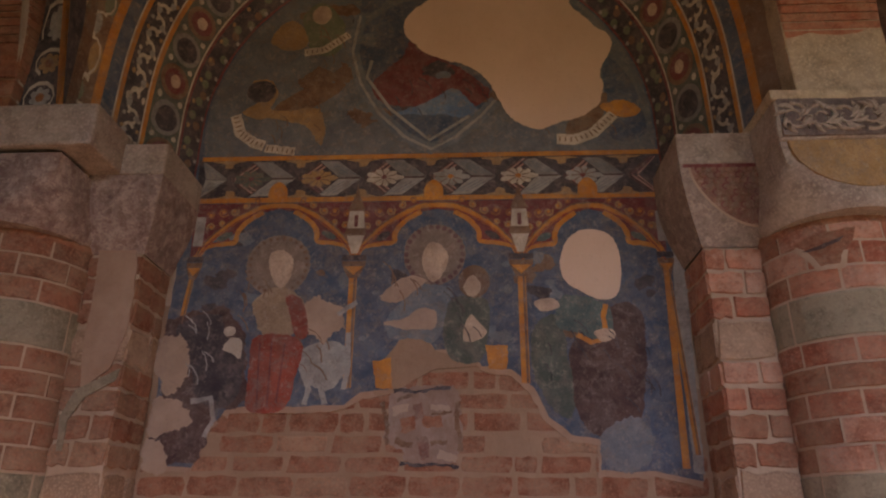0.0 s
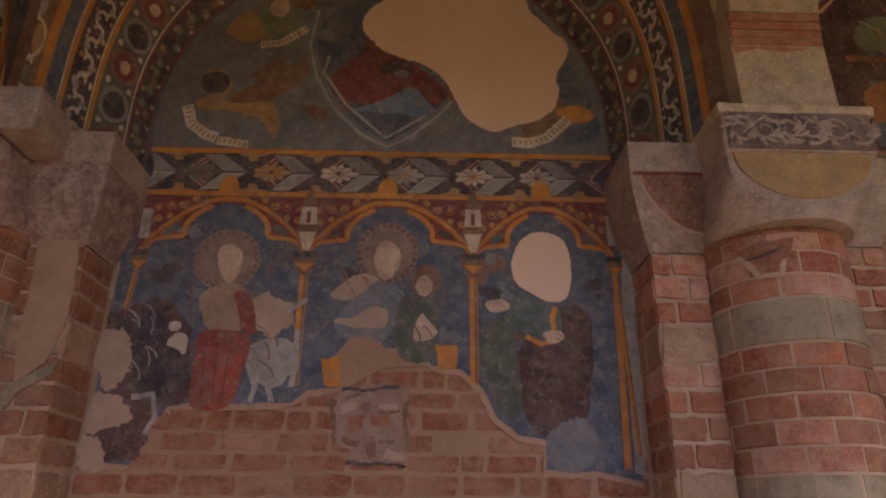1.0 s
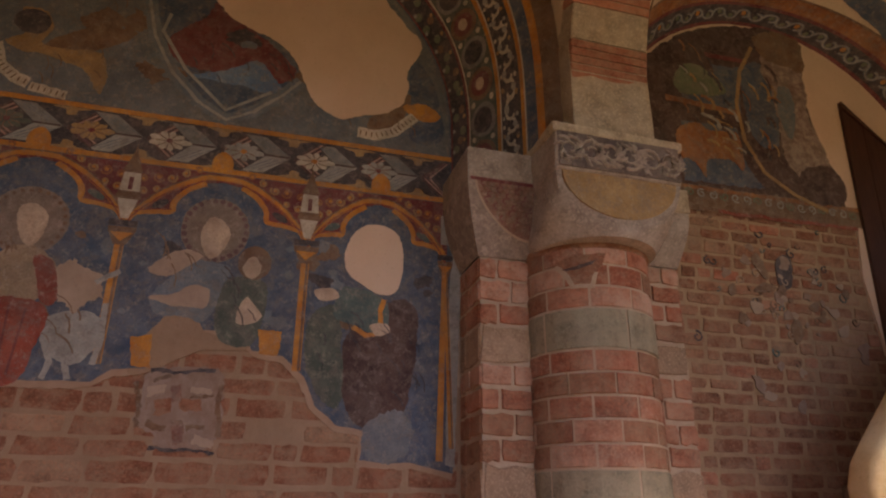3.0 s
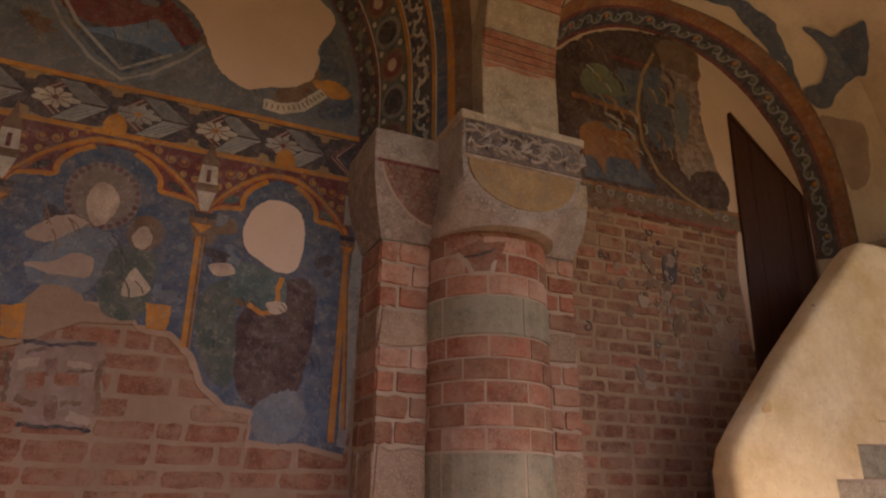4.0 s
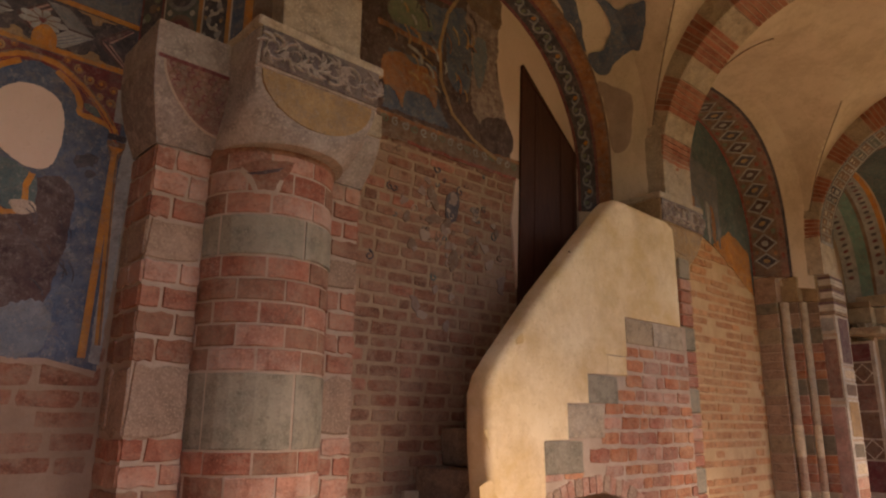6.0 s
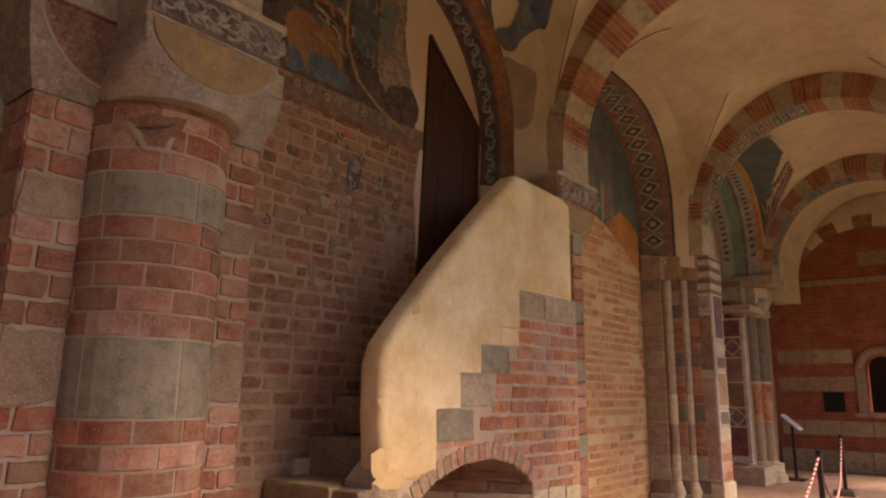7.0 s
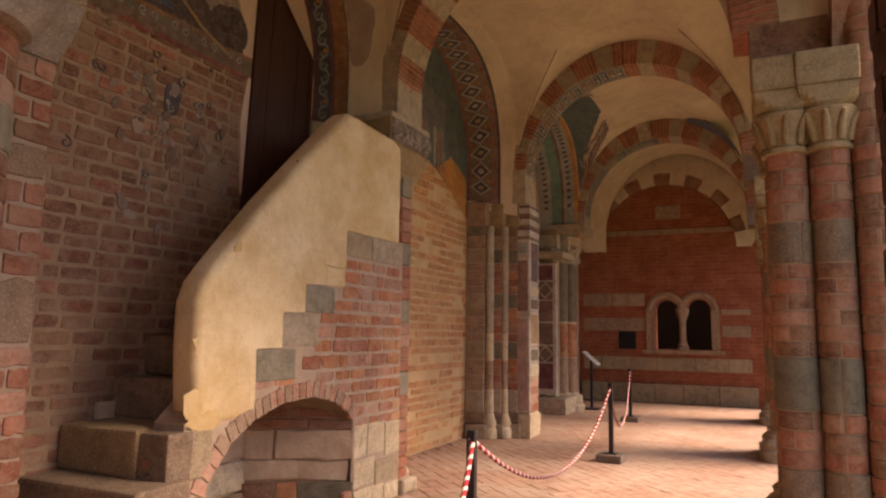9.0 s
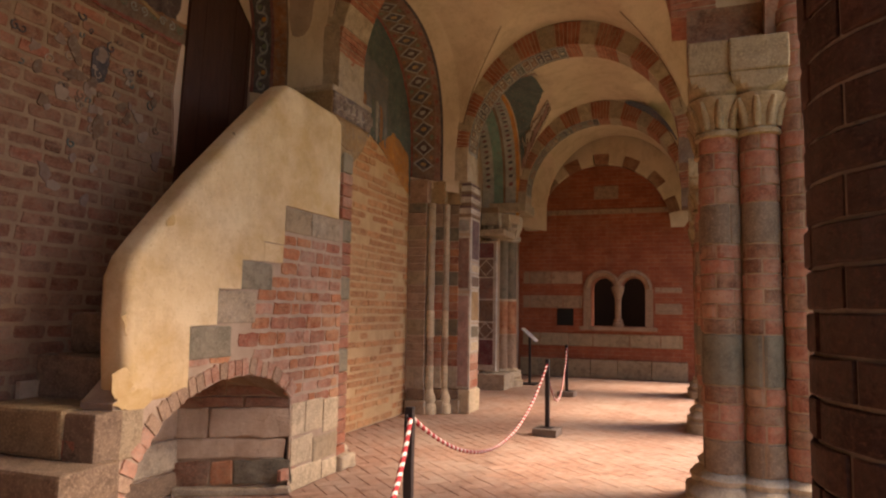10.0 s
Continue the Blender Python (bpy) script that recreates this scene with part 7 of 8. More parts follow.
STAIN = lime("ochre_stain", (0.54, 0.37, 0.16), (0.64, 0.48, 0.26), (0.46, 0.31, 0.14), 6.0, 0.5, 0.4)
for k, (q, m) in enumerate((([(3.11, 0.94), (3.20, 1.00), (3.39, 0.99), (3.42, 0.92), (3.32, 0.89), (3.16, 0.89)], STAIN), ([(3.09, 1.10), (3.19, 1.13), (3.26, 1.04), (3.18, 0.95), (3.11, 0.96)], STAIN), ([(3.44, 2.02), (3.51, 2.07), (3.53, 2.02), (3.46, 1.98)], STAIN), ([(4.05, 2.73), (4.07, 2.75), (4.09, 2.73)], STONE_BROWN), ([(3.14, 1.43), (3.17, 1.46), (3.18, 1.30)], STAIN))):
    part("plaster_stain", sheet(ragged(q, 0.012, 0.022, k, 22), YF - 0.0095 - 0.0005 * k, 0.004), m, stair)


def arch_height(u):
    for (x0, z0), (x1, z1) in zip(AX[1:], AX[2:]):
        if x0 <= u <= x1 and x1 > x0:
            return z0 + (z1 - z0) * (u - x0) / (x1 - x0)
    return 0.0


def stair_brick(u, z):
    if z > 2.1 or u > 5.78:
        return False
    left = 4.8 if z > 2.0 else 4.78 if z > 1.84 else 4.66 if z > 1.62 else 4.45 if z > 1.37 else 4.17 if z > 1.14 else 3.74
    if u < left:
        return False
    if u > 4.98:
        return z > 0.73
    return z > arch_height(u) + 0.15


# ring of bricks on edge round the recess
ringpts = []
for (x0, z0), (x1, z1) in zip(AX[1:-1], AX[2:-1]):
    n = max(1, int(math.hypot(x1 - x0, z1 - z0) / 0.075))
    ringpts += [(x0 + (x1 - x0) * i / n, z0 + (z1 - z0) * i / n) for i in range(n)]
ringpts.append(AX[-2])
rv = random.Random(8)
for (x0, z0), (x1, z1) in zip(ringpts, ringpts[1:]):
    d = math.hypot(x1 - x0, z1 - z0)
    a = math.degrees(math.atan2(z1 - z0, x1 - x0))
    me = brick_mesh(rv.choice((BRICK_PALE, STONE_PINK, BRICK_PALE)), rv.randrange(4))
    h = 0.125
    nx, nz = -(z1 - z0) / d, (x1 - x0) / d
    shared("ring_brick", me, stair, pose((x0 + x1) / 2 + nx * h / 2, YF - 0.006, (z0 + z1) / 2 + nz * h / 2, 0, -a, 0) @ Matrix.Diagonal((d - 0.005, 0.05, h, 1)))
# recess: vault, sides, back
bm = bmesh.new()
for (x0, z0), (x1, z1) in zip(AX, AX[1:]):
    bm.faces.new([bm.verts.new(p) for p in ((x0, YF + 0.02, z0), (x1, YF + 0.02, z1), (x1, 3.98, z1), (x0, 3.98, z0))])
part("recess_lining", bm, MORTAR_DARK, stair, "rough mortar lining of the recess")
part("recess_back", box(3.2, 4.985, 3.95, 3.985, 0.0, 1.01), ROUGHCAST, stair, "rough back of the recess")
for k, (a, b, z0, z1, m) in enumerate(((3.25, 4.0, 0.5, 0.8, STONE_WARM), (4.02, 4.8, 0.46, 0.78, ROUGHCAST), (3.25, 4.0, 0.22, 0.48, BRICK_PALE), (4.02, 4.8, 0.2, 0.44, STONE_WARM), (3.25, 3.98, 0.02, 0.2, STONE_BROWN), (4.0, 4.8, 0.02, 0.18, STONE_BROWN))):
    part("stone_block", worn_box(a, b, 3.92, 3.96, z0, z1, 0.1, 0.012, 0.012, k + 30), m, stair)
jamb = pose(4.975, YF + 0.02, 0, 0, 0, 117.4)
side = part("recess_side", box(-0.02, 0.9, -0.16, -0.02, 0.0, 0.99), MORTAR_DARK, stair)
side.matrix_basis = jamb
for k, (a, b, z0, z1, out, m) in enumerate(((-0.04, 0.88, 0.0, 0.06, 0.06, STONE_WARM), (-0.03, 0.42, 0.065, 0.27, 0.0, STONE_SLATE), (0.43, 0.6, 0.065, 0.26, -0.005, BRICK_CLAY), (0.61, 0.88, 0.065, 0.26, 0.0, BRICK_OLD), (-0.03, 0.88, 0.275, 0.44, -0.008, ROUGHCAST), (-0.03, 0.62, 0.445, 0.68, 0.004, ROUGHCAST), (0.63, 0.88, 0.445, 0.68, -0.006, ROUGHCAST), (-0.02, 0.36, 0.685, 0.77, 0.0, BRICK_OLD), (0.37, 0.88, 0.685, 0.77, -0.004, BRICK_WASHED), (-0.02, 0.5, 0.775, 0.86, -0.004, BRICK_WASHED), (0.51, 0.88, 0.775, 0.93, 0.0, BRICK_OLD))):
    block = part("stone_block", worn_box(a, b, -0.06, out, z0 + 0.004, z1, 0.06, 0.02, 0.014, k + 60), m, stair)
    block.matrix_basis = jamb

# steps rise towards the door behind the parapet
STEPS = [(2.36, 3.12, 2.95), (2.72, 3.12, 3.05), (2.97, 3.4, 3.345), (3.33, 4.2, 3.35)] + [(3.58 + 0.23 * i, 5.5, 3.35) for i in range(6)]
for i, (x0, x1, y0) in enumerate(STEPS):
    z1 = 0.36 + 0.27 * i
    part("step", worn_box(x0, x1, y0, WALL - 0.005, max(0.0, z1 - 0.27), z1, 0.12, 0.012, 0.025, i + 4), STONE_GOLD if i in (0, 2) else STONE_BROWN, stair, "worn stone step")
part("step_side", worn_box(2.99, 3.19, 3.12, 3.35, 0.0, 0.893, 0.12, 0.008, 0.02, 2), STONE_BROWN, stair)
for i in range(3):
    shared("brick", brick_mesh(BRICK, i), stair, pose(2.99, 3.35 + 0.22 * i, 0.695, 0, 0, -90) @ Matrix.Diagonal((0.2, 0.03, 0.095, 1)))
lay(stair, pose(0, YF, 0), 3.2, 5.78, 0.0, 2.1, 0.112, 0.25, [(BRICK_CLAY, 4), (BRICK, 1), (BRICK_PALE, 3)], keep=stair_brick, seed=21, uneven=0.4, joint=0.02, head=0.01)
# thin corner shaft at the end of the stair
corner = thing("corner_shaft", "narrow brick and stone corner shaft beside the stair", "pilaster")
rv = random.Random(77)
z = 0.0
part("mortar_core", box(5.815, 5.975, YF + 0.05, WALL, 0.0, 3.0), MORTAR, corner)
while z < 2.95:
    h = rv.choice((0.11, 0.11, 0.12, 0.22))
    m = STONE if h > 0.2 else rv.choice((BRICK, BRICK, BRICK_PALE))
    part("brick" if h < 0.2 else "stone_block", box(5.79, 5.985, YF + 0.02, YF + 0.35, z + 0.006, min(z + h, 3.0) - 0.006, 0.008, 1), m, corner)
    z += h
part("base", worn_box(5.8, 6.1, YF - 0.04, YF + 0.5, 0.0, 0.14, 0.1, 0.02, 0.03, 2), STONE_WARM, corner)

# ---- third bay ----
M3, R3 = (BAYS[2][0] + BAYS[2][1]) / 2, LUNETTE_R[2]
fresco3 = thing("fresco", "teal painted lunette above bare orange brick", "wall painting")
arc3 = [(M3 + (R3 - 0.01) * math.cos(math.pi * i / 40), 3.93 + (R3 - 0.01) * math.sin(math.pi * i / 40)) for i in range(41)]
low3 = [(M3 - 1.6, 3.0), (M3 - 1.2, 3.35), (M3 - 0.9, 3.5), (M3 - 0.4, 3.75), (M3, 3.85), (M3 + 0.5, 3.7), (M3 + 1.1, 3.45), (M3 + 1.55, 3.2)]
part("plaster_skin", sheet(ragged(low3 + arc3, 0.05, 0.012, 9.0), WALL - 0.013, 0.02), DARK_TEAL, fresco3, "worn teal and grey painted plaster")
daub("ochre_patch", ragged([(M3 - 1.5, 3.05), (M3 - 0.9, 3.5), (M3 - 0.3, 3.78), (M3 - 0.2, 4.0), (M3 - 0.7, 4.1), (M3 - 1.2, 3.85), (M3 - 1.5, 3.6)], 0.035, 0.1, 4, 5.0), 2, RUST, "orange ground of lost painting", 0, fresco3)
daub("ochre_patch", ragged([(M3 + 0.4, 3.75), (M3 + 1.5, 3.2), (M3 + 1.45, 3.8), (M3 + 0.9, 4.0)], 0.05, 0.03, 5), 2, ORANGE, "", 0, fresco3)
daub("blue_field", ragged([(M3 - 0.5, 4.1), (M3 + 0.6, 4.0), (M3 + 0.7, 4.7), (M3 - 0.3, 4.9)], 0.05, 0.03, 6), 2, BLUE_GREEN, "", 0, fresco3)
for i in range(16):
    x = M3 - 1.35 + 0.13 * i
    z = 3.3 + 0.55 * math.cos((x - M3) / 1.7)
    daub("torn_strip", spline([(x - 0.05, z + 0.42), (x + 0.04, z + 0.4), (x + 0.05, z + 0.1), (x + 0.01, z - 0.12), (x - 0.04, z + 0.05)], 4), 3, (DARK_TEAL, GREYPAINT, RUST, BLUE_GREY)[i % 4], "", 0.03, fresco3, i)
border3 = thing("painted_vault_border", "painted arch border of dark lozenges on grey", "wall painting")
B3 = (*BAYS[2], LUNETTE_R[2])
for nm, s0, s1, m in (("red_line", 0.0, 0.05, RED), ("lozenge_band", 0.05, 0.5, UMBER), ("red_band", 0.5, 0.62, RUBBED_RED), ("dark_line", 0.62, 0.67, BLACKISH)):
    splay(border3, *B3, nm, s0, s1, -16, 120, m)
for i in range(15):
    t = -8 + 8.6 * i
    splay_shape(border3, *B3, "lozenge_rim", [(t - 4.2, 0.275), (t, 0.49), (t + 4.2, 0.275), (t, 0.06)], GREYPAINT, 0.009)
    splay_shape(border3, *B3, "lozenge", [(t - 3.3, 0.275), (t, 0.44), (t + 3.3, 0.275), (t, 0.11)], DARK_BROWN if i % 2 else BLACKISH, 0.0115)
    splay_shape(border3, *B3, "rosette", around(t, 0.275, 1.1, 0.06, 9), GREYPAINT if i % 2 else OCHRE, 0.014)
    for sg in (-1, 1):
        splay_shape(border3, *B3, "leaf", around(t + 4.2, 0.275 + 0.16 * sg, 1.2, 0.04, 7), (RUST, GREEN, RED)[i % 3], 0.009)
    splay_shape(border3, *B3, "red_fleck", around(t + 3, 0.56, 1.6, 0.03, 8), RED, 0.009)

# ---- fourth bay: painted webs and arch ----
border4 = thing("painted_vault_border", "teal painted vault web with white patterned bands", "wall painting")
B4 = (*BAYS[3], LUNETTE_R[3])
for nm, s0, s1, m in (("pattern_band", 0.0, 0.3, GREYPAINT), ("teal_band", 0.3, 0.55, TEAL), ("umber_line", 0.55, 0.62, UMBER), ("pattern_band", 0.62, 0.9, GREYPAINT), ("ochre_line", 0.9, 1.0, ORANGE)):
    splay(border4, *B4, nm, s0, s1, -14, 194, m)
for i in range(40):
    t = 4 + 4.4 * i
    for s in (0.15, 0.76):
        splay_shape(border4, *B4, "motif", around(t, s, 1.2, 0.07, 5), BLACKISH if i % 2 else MAROON, 0.009)
a, b = BAYS[3]
x0, x1 = a + ARCH_W / 2 + 0.02, b - ARCH_W / 2


def vault_z(x, y):
    """Height of the fourth bay's vault."""
    m, h = (a + b) / 2, (b - a) / 2 - ARCH_W / 2 + 0.01
    q = max(0.0, 1 - ((y - ARCH_Y) / (WALL - FLARE - ARCH_Y + 0.004)) ** 2)
    return ARCH_Z + max((ARCH_R + ARCH_T + 0.01) * math.sqrt(q), h * max(0, 1 - abs((x - m) / h) ** 2.9) ** (1 / 2.9))


def web_paint(name, edge0, edge1, v0, v1, mat, lift=0.02, label=""):
    """Paint that follows the vault: v in degrees from the church side, edge0 and edge1 give its bounds along the bay, 0 to 1."""
    bm = bmesh.new()
    rows = []
    for i in range(33):
        f = i / 32
        v = v0 + (v1 - v0) * f
        y = ARCH_Y + (WALL - FLARE - ARCH_Y - 0.02) * math.cos(radians(v))
        u0, u1 = (e(f) + 0.03 * noise.noise(Vector((v * 0.35, k * 4.0, 1.0))) for k, e in enumerate((edge0, edge1)))
        xs = [x0 + (x1 - x0) * min(0.995, max(0.005, u0 + (u1 - u0) * j / 24)) for j in range(25)]
        rows.append([bm.verts.new((x, y, vault_z(x, y) - lift)) for x in xs])
    for p, q in zip(rows, rows[1:]):
        for j in range(24):
            bm.faces.new((p[j], p[j + 1], q[j + 1], q[j]))
    smooth(part(name, bm, mat, border4, label), 60)


def groin(f):
    """Where the groin runs, along the bay, for a share of the way up."""
    q = (ARCH_R + ARCH_T + 0.01) * math.sin(radians(10 + 52 * f)) / ((b - a) / 2 - ARCH_W / 2 + 0.01)
    return 0.5 + 0.5 * max(0.0, 1 - min(1.0, q) ** 2.9) ** (1 / 2.9)


web_paint("teal_web", lambda f: 0.01, lambda f: 0.99 - 0.4 * f ** 2.2, 8, 58, DARK_TEAL, 0.022, "teal painted part of the vault")
web_paint("green_web", lambda f: 0.03, lambda f: 0.3 - 0.1 * f, 14, 60, DARK_GREEN, 0.026, "dull green painted part of the vault")
for d, w, m, lf in ((0.0, 0.11, UMBER, 0.03), (-0.035, 0.02, CREAM, 0.034), (0.035, 0.02, CREAM, 0.034), (0.0, 0.024, PINK, 0.034)):
    web_paint("painted_rib", lambda f: groin(f) + d - w / 2, lambda f: groin(f) + d + w / 2, 10, 58, m, lf, "patterned rib painted along the groin")
    web_paint("painted_rib", lambda f: 1 - groin(f) + d - w / 2, lambda f: 1 - groin(f) + d + w / 2, 10, 62, m, lf + 0.001, "")


def soffit(parent, xc, name, u0, u1, t0, t1, mat, lift=0.006):
    bm = bmesh.new()
    n = max(2, int(abs(t1 - t0) / 3))
    rows = []
    for i in range(n + 1):
        t = radians(t0 + (t1 - t0) * i / n)
        rows.append([bm.verts.new((xc + u, ARCH_Y + (ARCH_R - lift) * math.cos(t), ARCH_Z + (ARCH_R - lift) * math.sin(t))) for u in (u0, u1)])
    for p, q in zip(rows, rows[1:]):
        bm.faces.new((p[0], p[1], q[1], q[0]))
    return part(name, bm, mat, parent)


for xc in (PIERS[3], PIERS[4]):
    sp = thing("painted_arch_soffit", "pale patterned painting under the cross arch", "wall painting", "painted arch soffits")
    soffit(sp, xc, "ground", -0.235, 0.245, 0, 88, GREYPAINT)
    rr = random.Random(int(xc))
    for u in (-0.215, 0.225):
        soffit(sp, xc, "edge_line", u - 0.012, u + 0.012, 0, 88, BLACKISH, 0.008)
    for i in range(20):
        soffit(sp, xc, "panel", -0.17, 0.17, 2 + 4.3 * i, 5.6 + 4.3 * i, (UMBER, BLACKISH, DARK_GREEN, UMBER)[rr.randrange(4)], 0.008)
        for u in (-0.1, 0.02, 0.1):
            soffit(sp, xc, "motif", u - 0.03, u + rr.uniform(0.0, 0.04), 2.6 + 4.3 * i, 4.0 + 4.3 * i + rr.uniform(0, 1.2), (GREYPAINT, CREAM, LOST_DULL)[rr.randrange(3)], 0.01)
stain = thing("damp_stain", "dark damp stain on the vault plaster", "stain")
bm = bmesh.new()
rows = []
for i in range(17):
    t = 108 + 46 * i / 16
    w = 0.3 * math.sin(math.pi * (i + 0.6) / 17.2) ** 0.6
    c = 13.42 - 0.5 * i / 16
    lo, hi = (c + sg * w + 0.12 * noise.noise(Vector((t * 0.2, sg, 3))) for sg in (-1, 1))
    rows.append([bm.verts.new((lo + (hi - lo) * j / 4, ARCH_Y + 1.6 * math.cos(radians(t)), ARCH_Z + 1.81 * math.sin(radians(t)))) for j in range(5)])
for p, q in zip(rows, rows[1:]):
    for j in range(4):
        bm.faces.new((p[j], p[j + 1], q[j + 1], q[j]))
part("stain_skin", bm, BLUE, stain)

portal = thing("portal_screen", "painted portal jamb with red, green and lozenge panels", "portal")
for i, (z0, z1, m) in enumerate(((0.47, 0.95, MAROON), (0.98, 1.28, CREAM), (1.31, 1.72, UMBER), (1.75, 2.15, RUBBED_RED), (2.18, 2.52, CREAM), (2.55, 2.84, MAROON))):
    y0, y1 = 3.655, 3.95
    part("panel", box(12.95, 13.0, y0, y1, z0, z1, 0.006, 1), UMBER if m is CREAM else m, portal)
    if m is CREAM:
        c = ((y0 + y1) / 2, (z0 + z1) / 2)
        q = [(-0.14, 0), (0, 0.15), (0.14, 0), (0, -0.15)]
        for (ya, za), (yb, zb) in zip(q, q[1:] + q[:1]):
            part("lozenge_bar", tube([(12.947, c[0] + ya, c[1] + za), (12.947, c[0] + yb, c[1] + zb)], 0.009, 5), CREAM, portal)
part("panel_frame", box(12.965, 13.1, 3.6, 3.97, 0.36, 2.88), CREAM, portal)
part("cornice", box(12.85, 14.3, 3.42, 3.98, 2.98, 3.1, 0.02), STONE_WARM, portal)
part("plinth", worn_box(12.88, 14.3, 3.4, 3.98, 0.0, 0.3, 0.15, 0.008, 0.02, 7), STONE_WARM, portal)


# ---- rope barrier, sign ----
POSTS = [(1.72, 0.98), (3.87, 1.63), (8.53, 1.72), (12.63, 2.17)]


def rope_post(x, y, turn=0):
    th = thing("rope_post", "dark square iron barrier post on a wooden block", "barrier post", "rope barrier posts", (x, y, 0))
    part("base_block", box(-0.15, 0.15, -0.15, 0.15, 0.003, 0.09, 0.012), WOOD_GREY, th, "grey wooden base block")
    part("base_plate", box(-0.07, 0.07, -0.07, 0.07, 0.09, 0.1, 0.003, 1), IRON, th)
    part("post", box(-0.026, 0.026, -0.026, 0.026, 0.1, 0.92, 0.006), IRON, th)
    bm = bmesh.new()
    for s in (-1, 1):
        pts = [(s * (0.026 + 0.018 * (1 - math.cos(a))), 0, 0.86 + 0.018 * math.sin(a)) for a in (2 * math.pi * i / 10 for i in range(11))]
        tube(pts, 0.004, 6, bm)
    part("eyelets", bm, IRON, th)
    th.rotation_euler.z = radians(turn)
    return th


for x, y in POSTS:
    rope_post(x, y, random.Random(int(x * 7)).uniform(-8, 8))


def rope(p, q, sag):
    pts = []
    n = int((Vector(q) - Vector(p)).length / 0.012)
    for i in range(n + 1):
        t = i / n
        v = Vector(p).lerp(Vector(q), t)
        pts.append((v.x, v.y, v.z - sag * 4 * t * (1 - t)))
    ob = part("barrier_rope", tube(pts, 0.015, 8, None, 1), [ROPE_RED, ROPE_WHITE])
    tagged(smooth(ob, 80), "red and white twisted rope slung between posts", "rope", "barrier ropes")


H = 0.85
rope((1.77, 1.0, H), (3.83, 1.61, H), 0.28)
rope((3.91, 1.63, H), (8.49, 1.72, H), 0.54)
rope((8.57, 1.74, H), (12.59, 2.16, H), 0.66)

lectern = thing("sign_lectern", "slanted grey information board on a dark stand", "sign", "", (14.3, 3.22, 0))
board = part("board", box(-0.3, 0.3, -0.2, 0.2, -0.012, 0.012, 0.006), SIGN, lectern, "pale sloping board with illegible lines")
board.matrix_basis = pose(0, 0, 1.03, 42, 0, 6)
for i in range(6):
    line = part("text_bar", box(-0.24, 0.24 if i else 0.05, -0.004, 0.004, 0.0135, 0.0145), INK, board)
    line.matrix_basis = pose(0, 0.13 - 0.05 * i, 0)
part("stem", box(-0.025, 0.025, -0.025, 0.025, 0.03, 1.0, 0.006), IRON, lectern)
part("foot", box(-0.2, 0.2, -0.16, 0.16, 0.004, 0.03, 0.006), IRON, lectern)
# ---- brickwork of the walls, and the floor's pavers ----
BROKEN = [(-1.96, 1.76), (-1.56, 1.78), (-1.53, 2.1), (-0.9, 2.12), (-0.68, 2.21), (-0.6, 2.3), (-0.46, 2.62), (-0.36, 2.58), (-0.3, 2.44), (-0.09, 2.44), (-0.03, 2.34), (0.2, 2.24), (0.32, 2.04), (0.58, 1.93), (0.6, 1.78), (1.16, 1.72)]


def under_fresco(u, z):
    for (x0, z0), (x1, z1) in zip(BROKEN, BROKEN[1:]):
        if x0 <= u <= x1:
            return z < z0 + (z1 - z0) * (u - x0) / (x1 - x0) + 0.1
    return False


part("mortar_panel", sheet([(-1.98, 0.0), (1.17, 0.0), (1.17, 2.2), (0.1, 2.72), (-1.98, 2.72)], WALL + 0.0005, 0.01), MORTAR_WASHED, wall_north)
part("mortar_panel", sheet([(2.45, 0.0), (4.62, 0.0), (4.62, 3.72), (2.45, 3.72)], WALL + 0.002, 0.01), MORTAR_DARK, wall_north)
lay(wall_north, pose(0, WALL - 0.002, 0), -1.96, 1.16, 1.2, 2.7, 0.118, 0.3, [(BRICK_WASHED, 9), (BRICK_OLD, 1)], keep=under_fresco, seed=31, depth=0.028, joint=0.014, uneven=0.3)
lay(wall_north, pose(0, WALL - 0.002, 0), 2.5, 4.6, 0.0, 3.72, 0.1, 0.26, [(BRICK_OLD, 6), (BRICK_WASHED, 4), (BRICK, 1)], BRICK_OLD_FAR, seed=32, depth=0.028, joint=0.02, near=(3.2, 2.2), uneven=0.45)
part("mortar_panel", sheet([(6.1, 0.0), (9.5, 0.0), (9.5, 3.8), (6.1, 3.8)], WALL + 0.003, 0.008), MORTAR_OCHRE, wall_north)
lay(wall_north, pose(0, WALL - 0.002, 0), 6.15, 9.45, 0.0, 3.78, 0.105, 0.42, [(BRICK_ORANGE, 1)], BRICK_ORANGE_FAR, keep=lambda u, z: z < 3.15 + 0.75 * math.cos((u - M3) / 1.75 * 1.4), seed=33, depth=0.028, near=(8.4, 1.5), limit=290, joint=0.024, head=0.006)
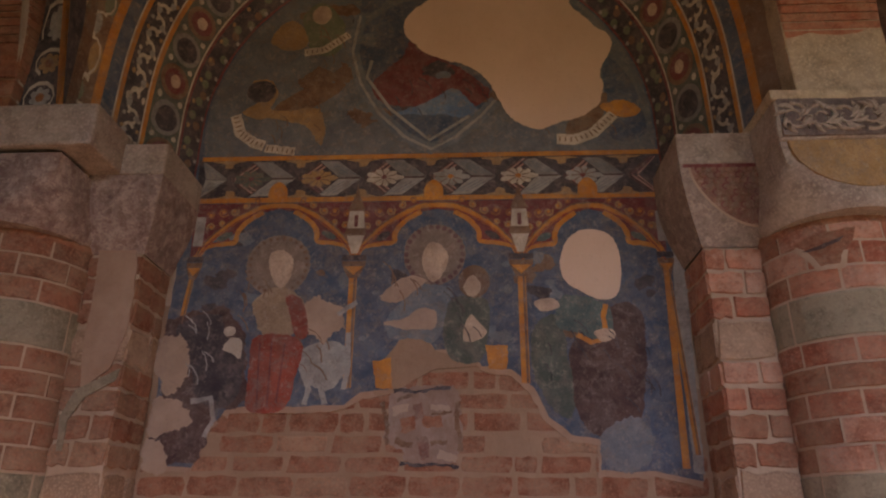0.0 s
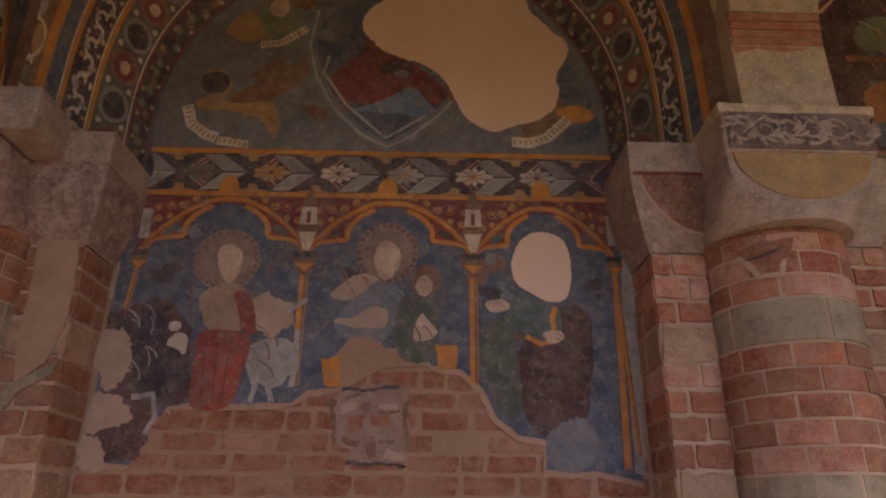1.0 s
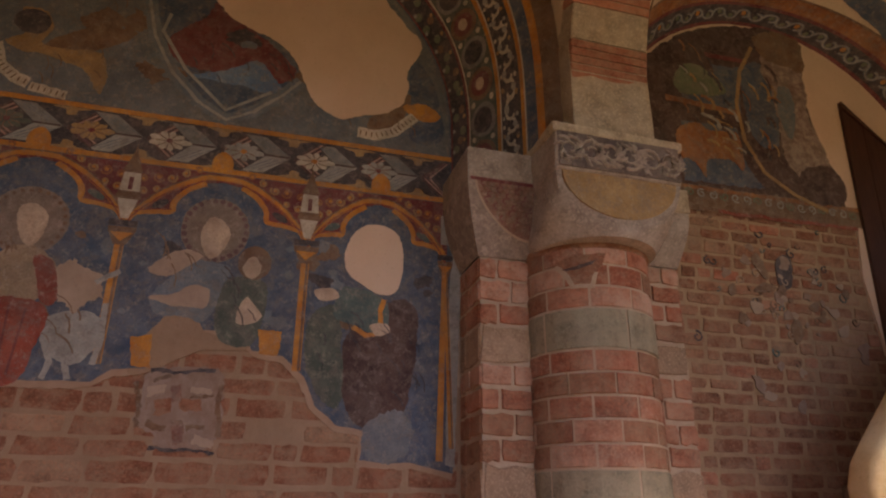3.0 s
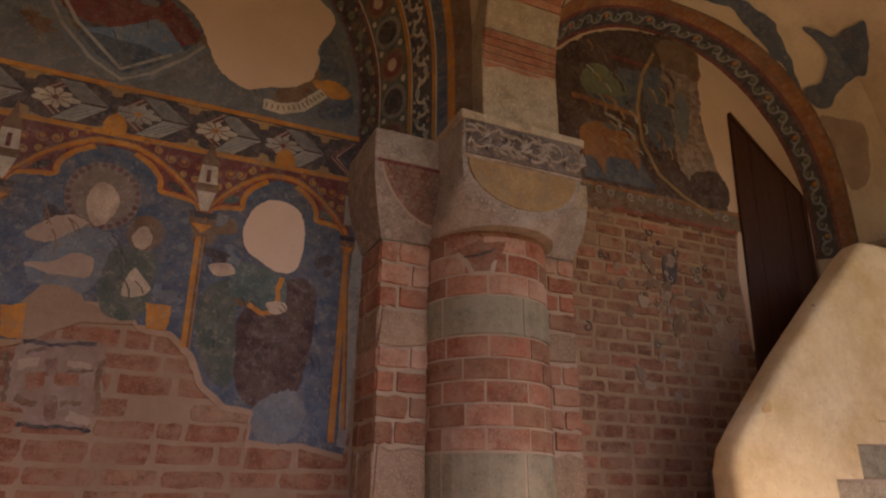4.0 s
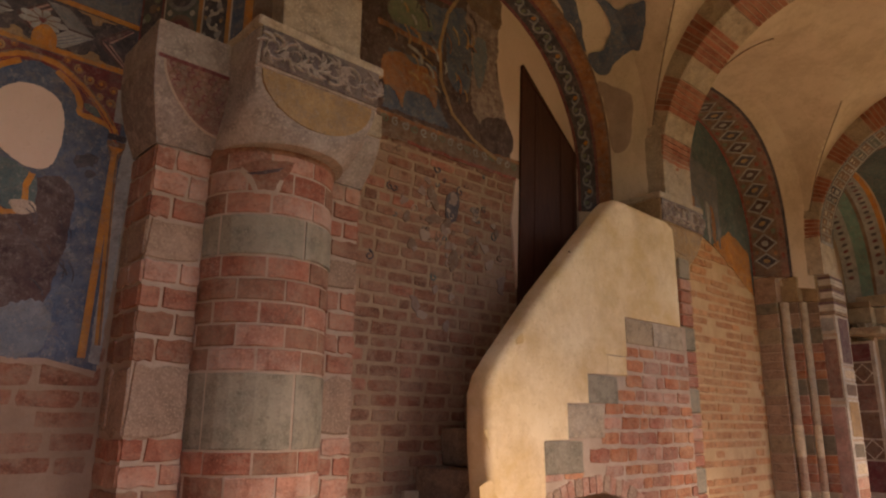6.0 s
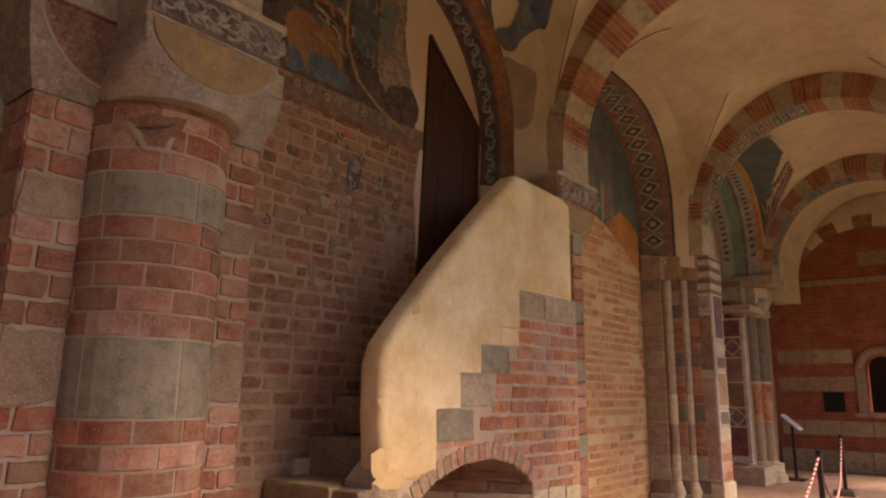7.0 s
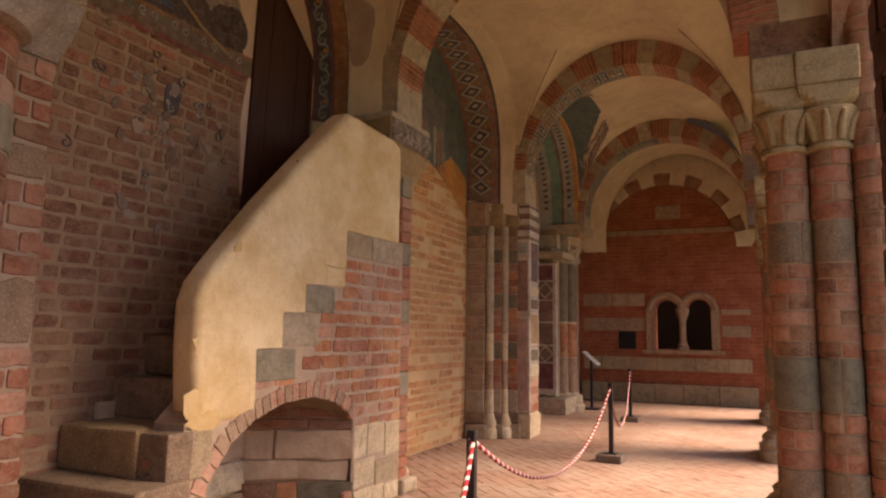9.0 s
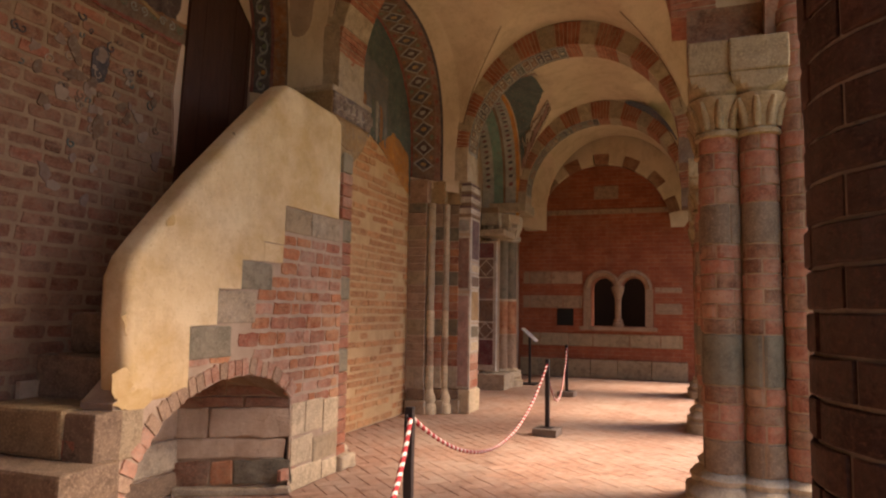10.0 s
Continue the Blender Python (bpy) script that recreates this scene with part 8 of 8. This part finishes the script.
lay(wall_north, pose(0, WALL - 0.002, 0), 10.4, 12.9, 0.0, 3.4, 0.1, 0.26, [(BRICK_ORANGE, 2), (BRICK, 3)], BRICK_FAR, seed=34, depth=0.028, limit=60)


def pavers():
    """Terracotta pavers in herringbone, laid a little askew; near ones apart, the rest joined."""
    rnd = random.Random(12)
    base = [(-0.5, -0.5, -1), (0.5, -0.5, -1), (0.5, 0.5, -1), (-0.5, 0.5, -1), (-0.5, -0.5, -0.12), (0.5, -0.5, -0.12), (0.5, 0.5, -0.12), (-0.5, 0.5, -0.12), (-0.48, -0.465, 0), (0.48, -0.465, 0), (0.48, 0.465, 0), (-0.48, 0.465, 0)]
    faces = [(0, 1, 5, 4), (1, 2, 6, 5), (2, 3, 7, 6), (3, 0, 4, 7), (4, 5, 9, 8), (5, 6, 10, 9), (6, 7, 11, 10), (7, 4, 8, 11), (8, 9, 10, 11)]
    me = bpy.data.meshes.new("paver")
    me.from_pydata(base, [], faces)
    me.materials.append(TILE)
    verts, polys, count = [], [], 0
    w, d = 0.28, 0.14
    turn = pose(8.0, 1.5, 0, 0, 0, 45)
    for i in range(-60, 60):
        for j in range(-20, 21):
            # herringbone: one lying, one standing
            for px, py, rot in ((i * d + j * 2 * w, i * d, 0), (i * d + w / 2 + d / 2 + j * 2 * w, i * d - d / 2, 90)):
                c = turn @ Vector((px, py, 0))
                if not (2.1 < c.x < END - 0.15 and -0.8 < c.y < WALL - 0.1):
                    continue
                m = pose(c.x, c.y, rnd.uniform(-0.0015, 0.001), rnd.uniform(-0.25, 0.25), rnd.uniform(-0.2, 0.2), 45 + rot + rnd.uniform(-0.6, 0.6)) @ Matrix.Diagonal((w - 0.005, d - 0.005, 0.03, 1))
                if 5.0 < c.x < 9.2 and 0.3 < c.y < 3.0 and count < 300:
                    shared("paver", me, floor, m)
                    count += 1
                else:
                    k = len(verts)
                    verts += [tuple(m @ Vector(v)) for v in base]
                    polys += [tuple(k + q for q in f) for f in faces]
    rest = bpy.data.meshes.new("paver_field")
    rest.from_pydata(verts, [], polys)
    rest.materials.append(TILE_FAR)
    tagged(shared("paver_field", rest, floor, Matrix()), kind="stuff")


pavers()
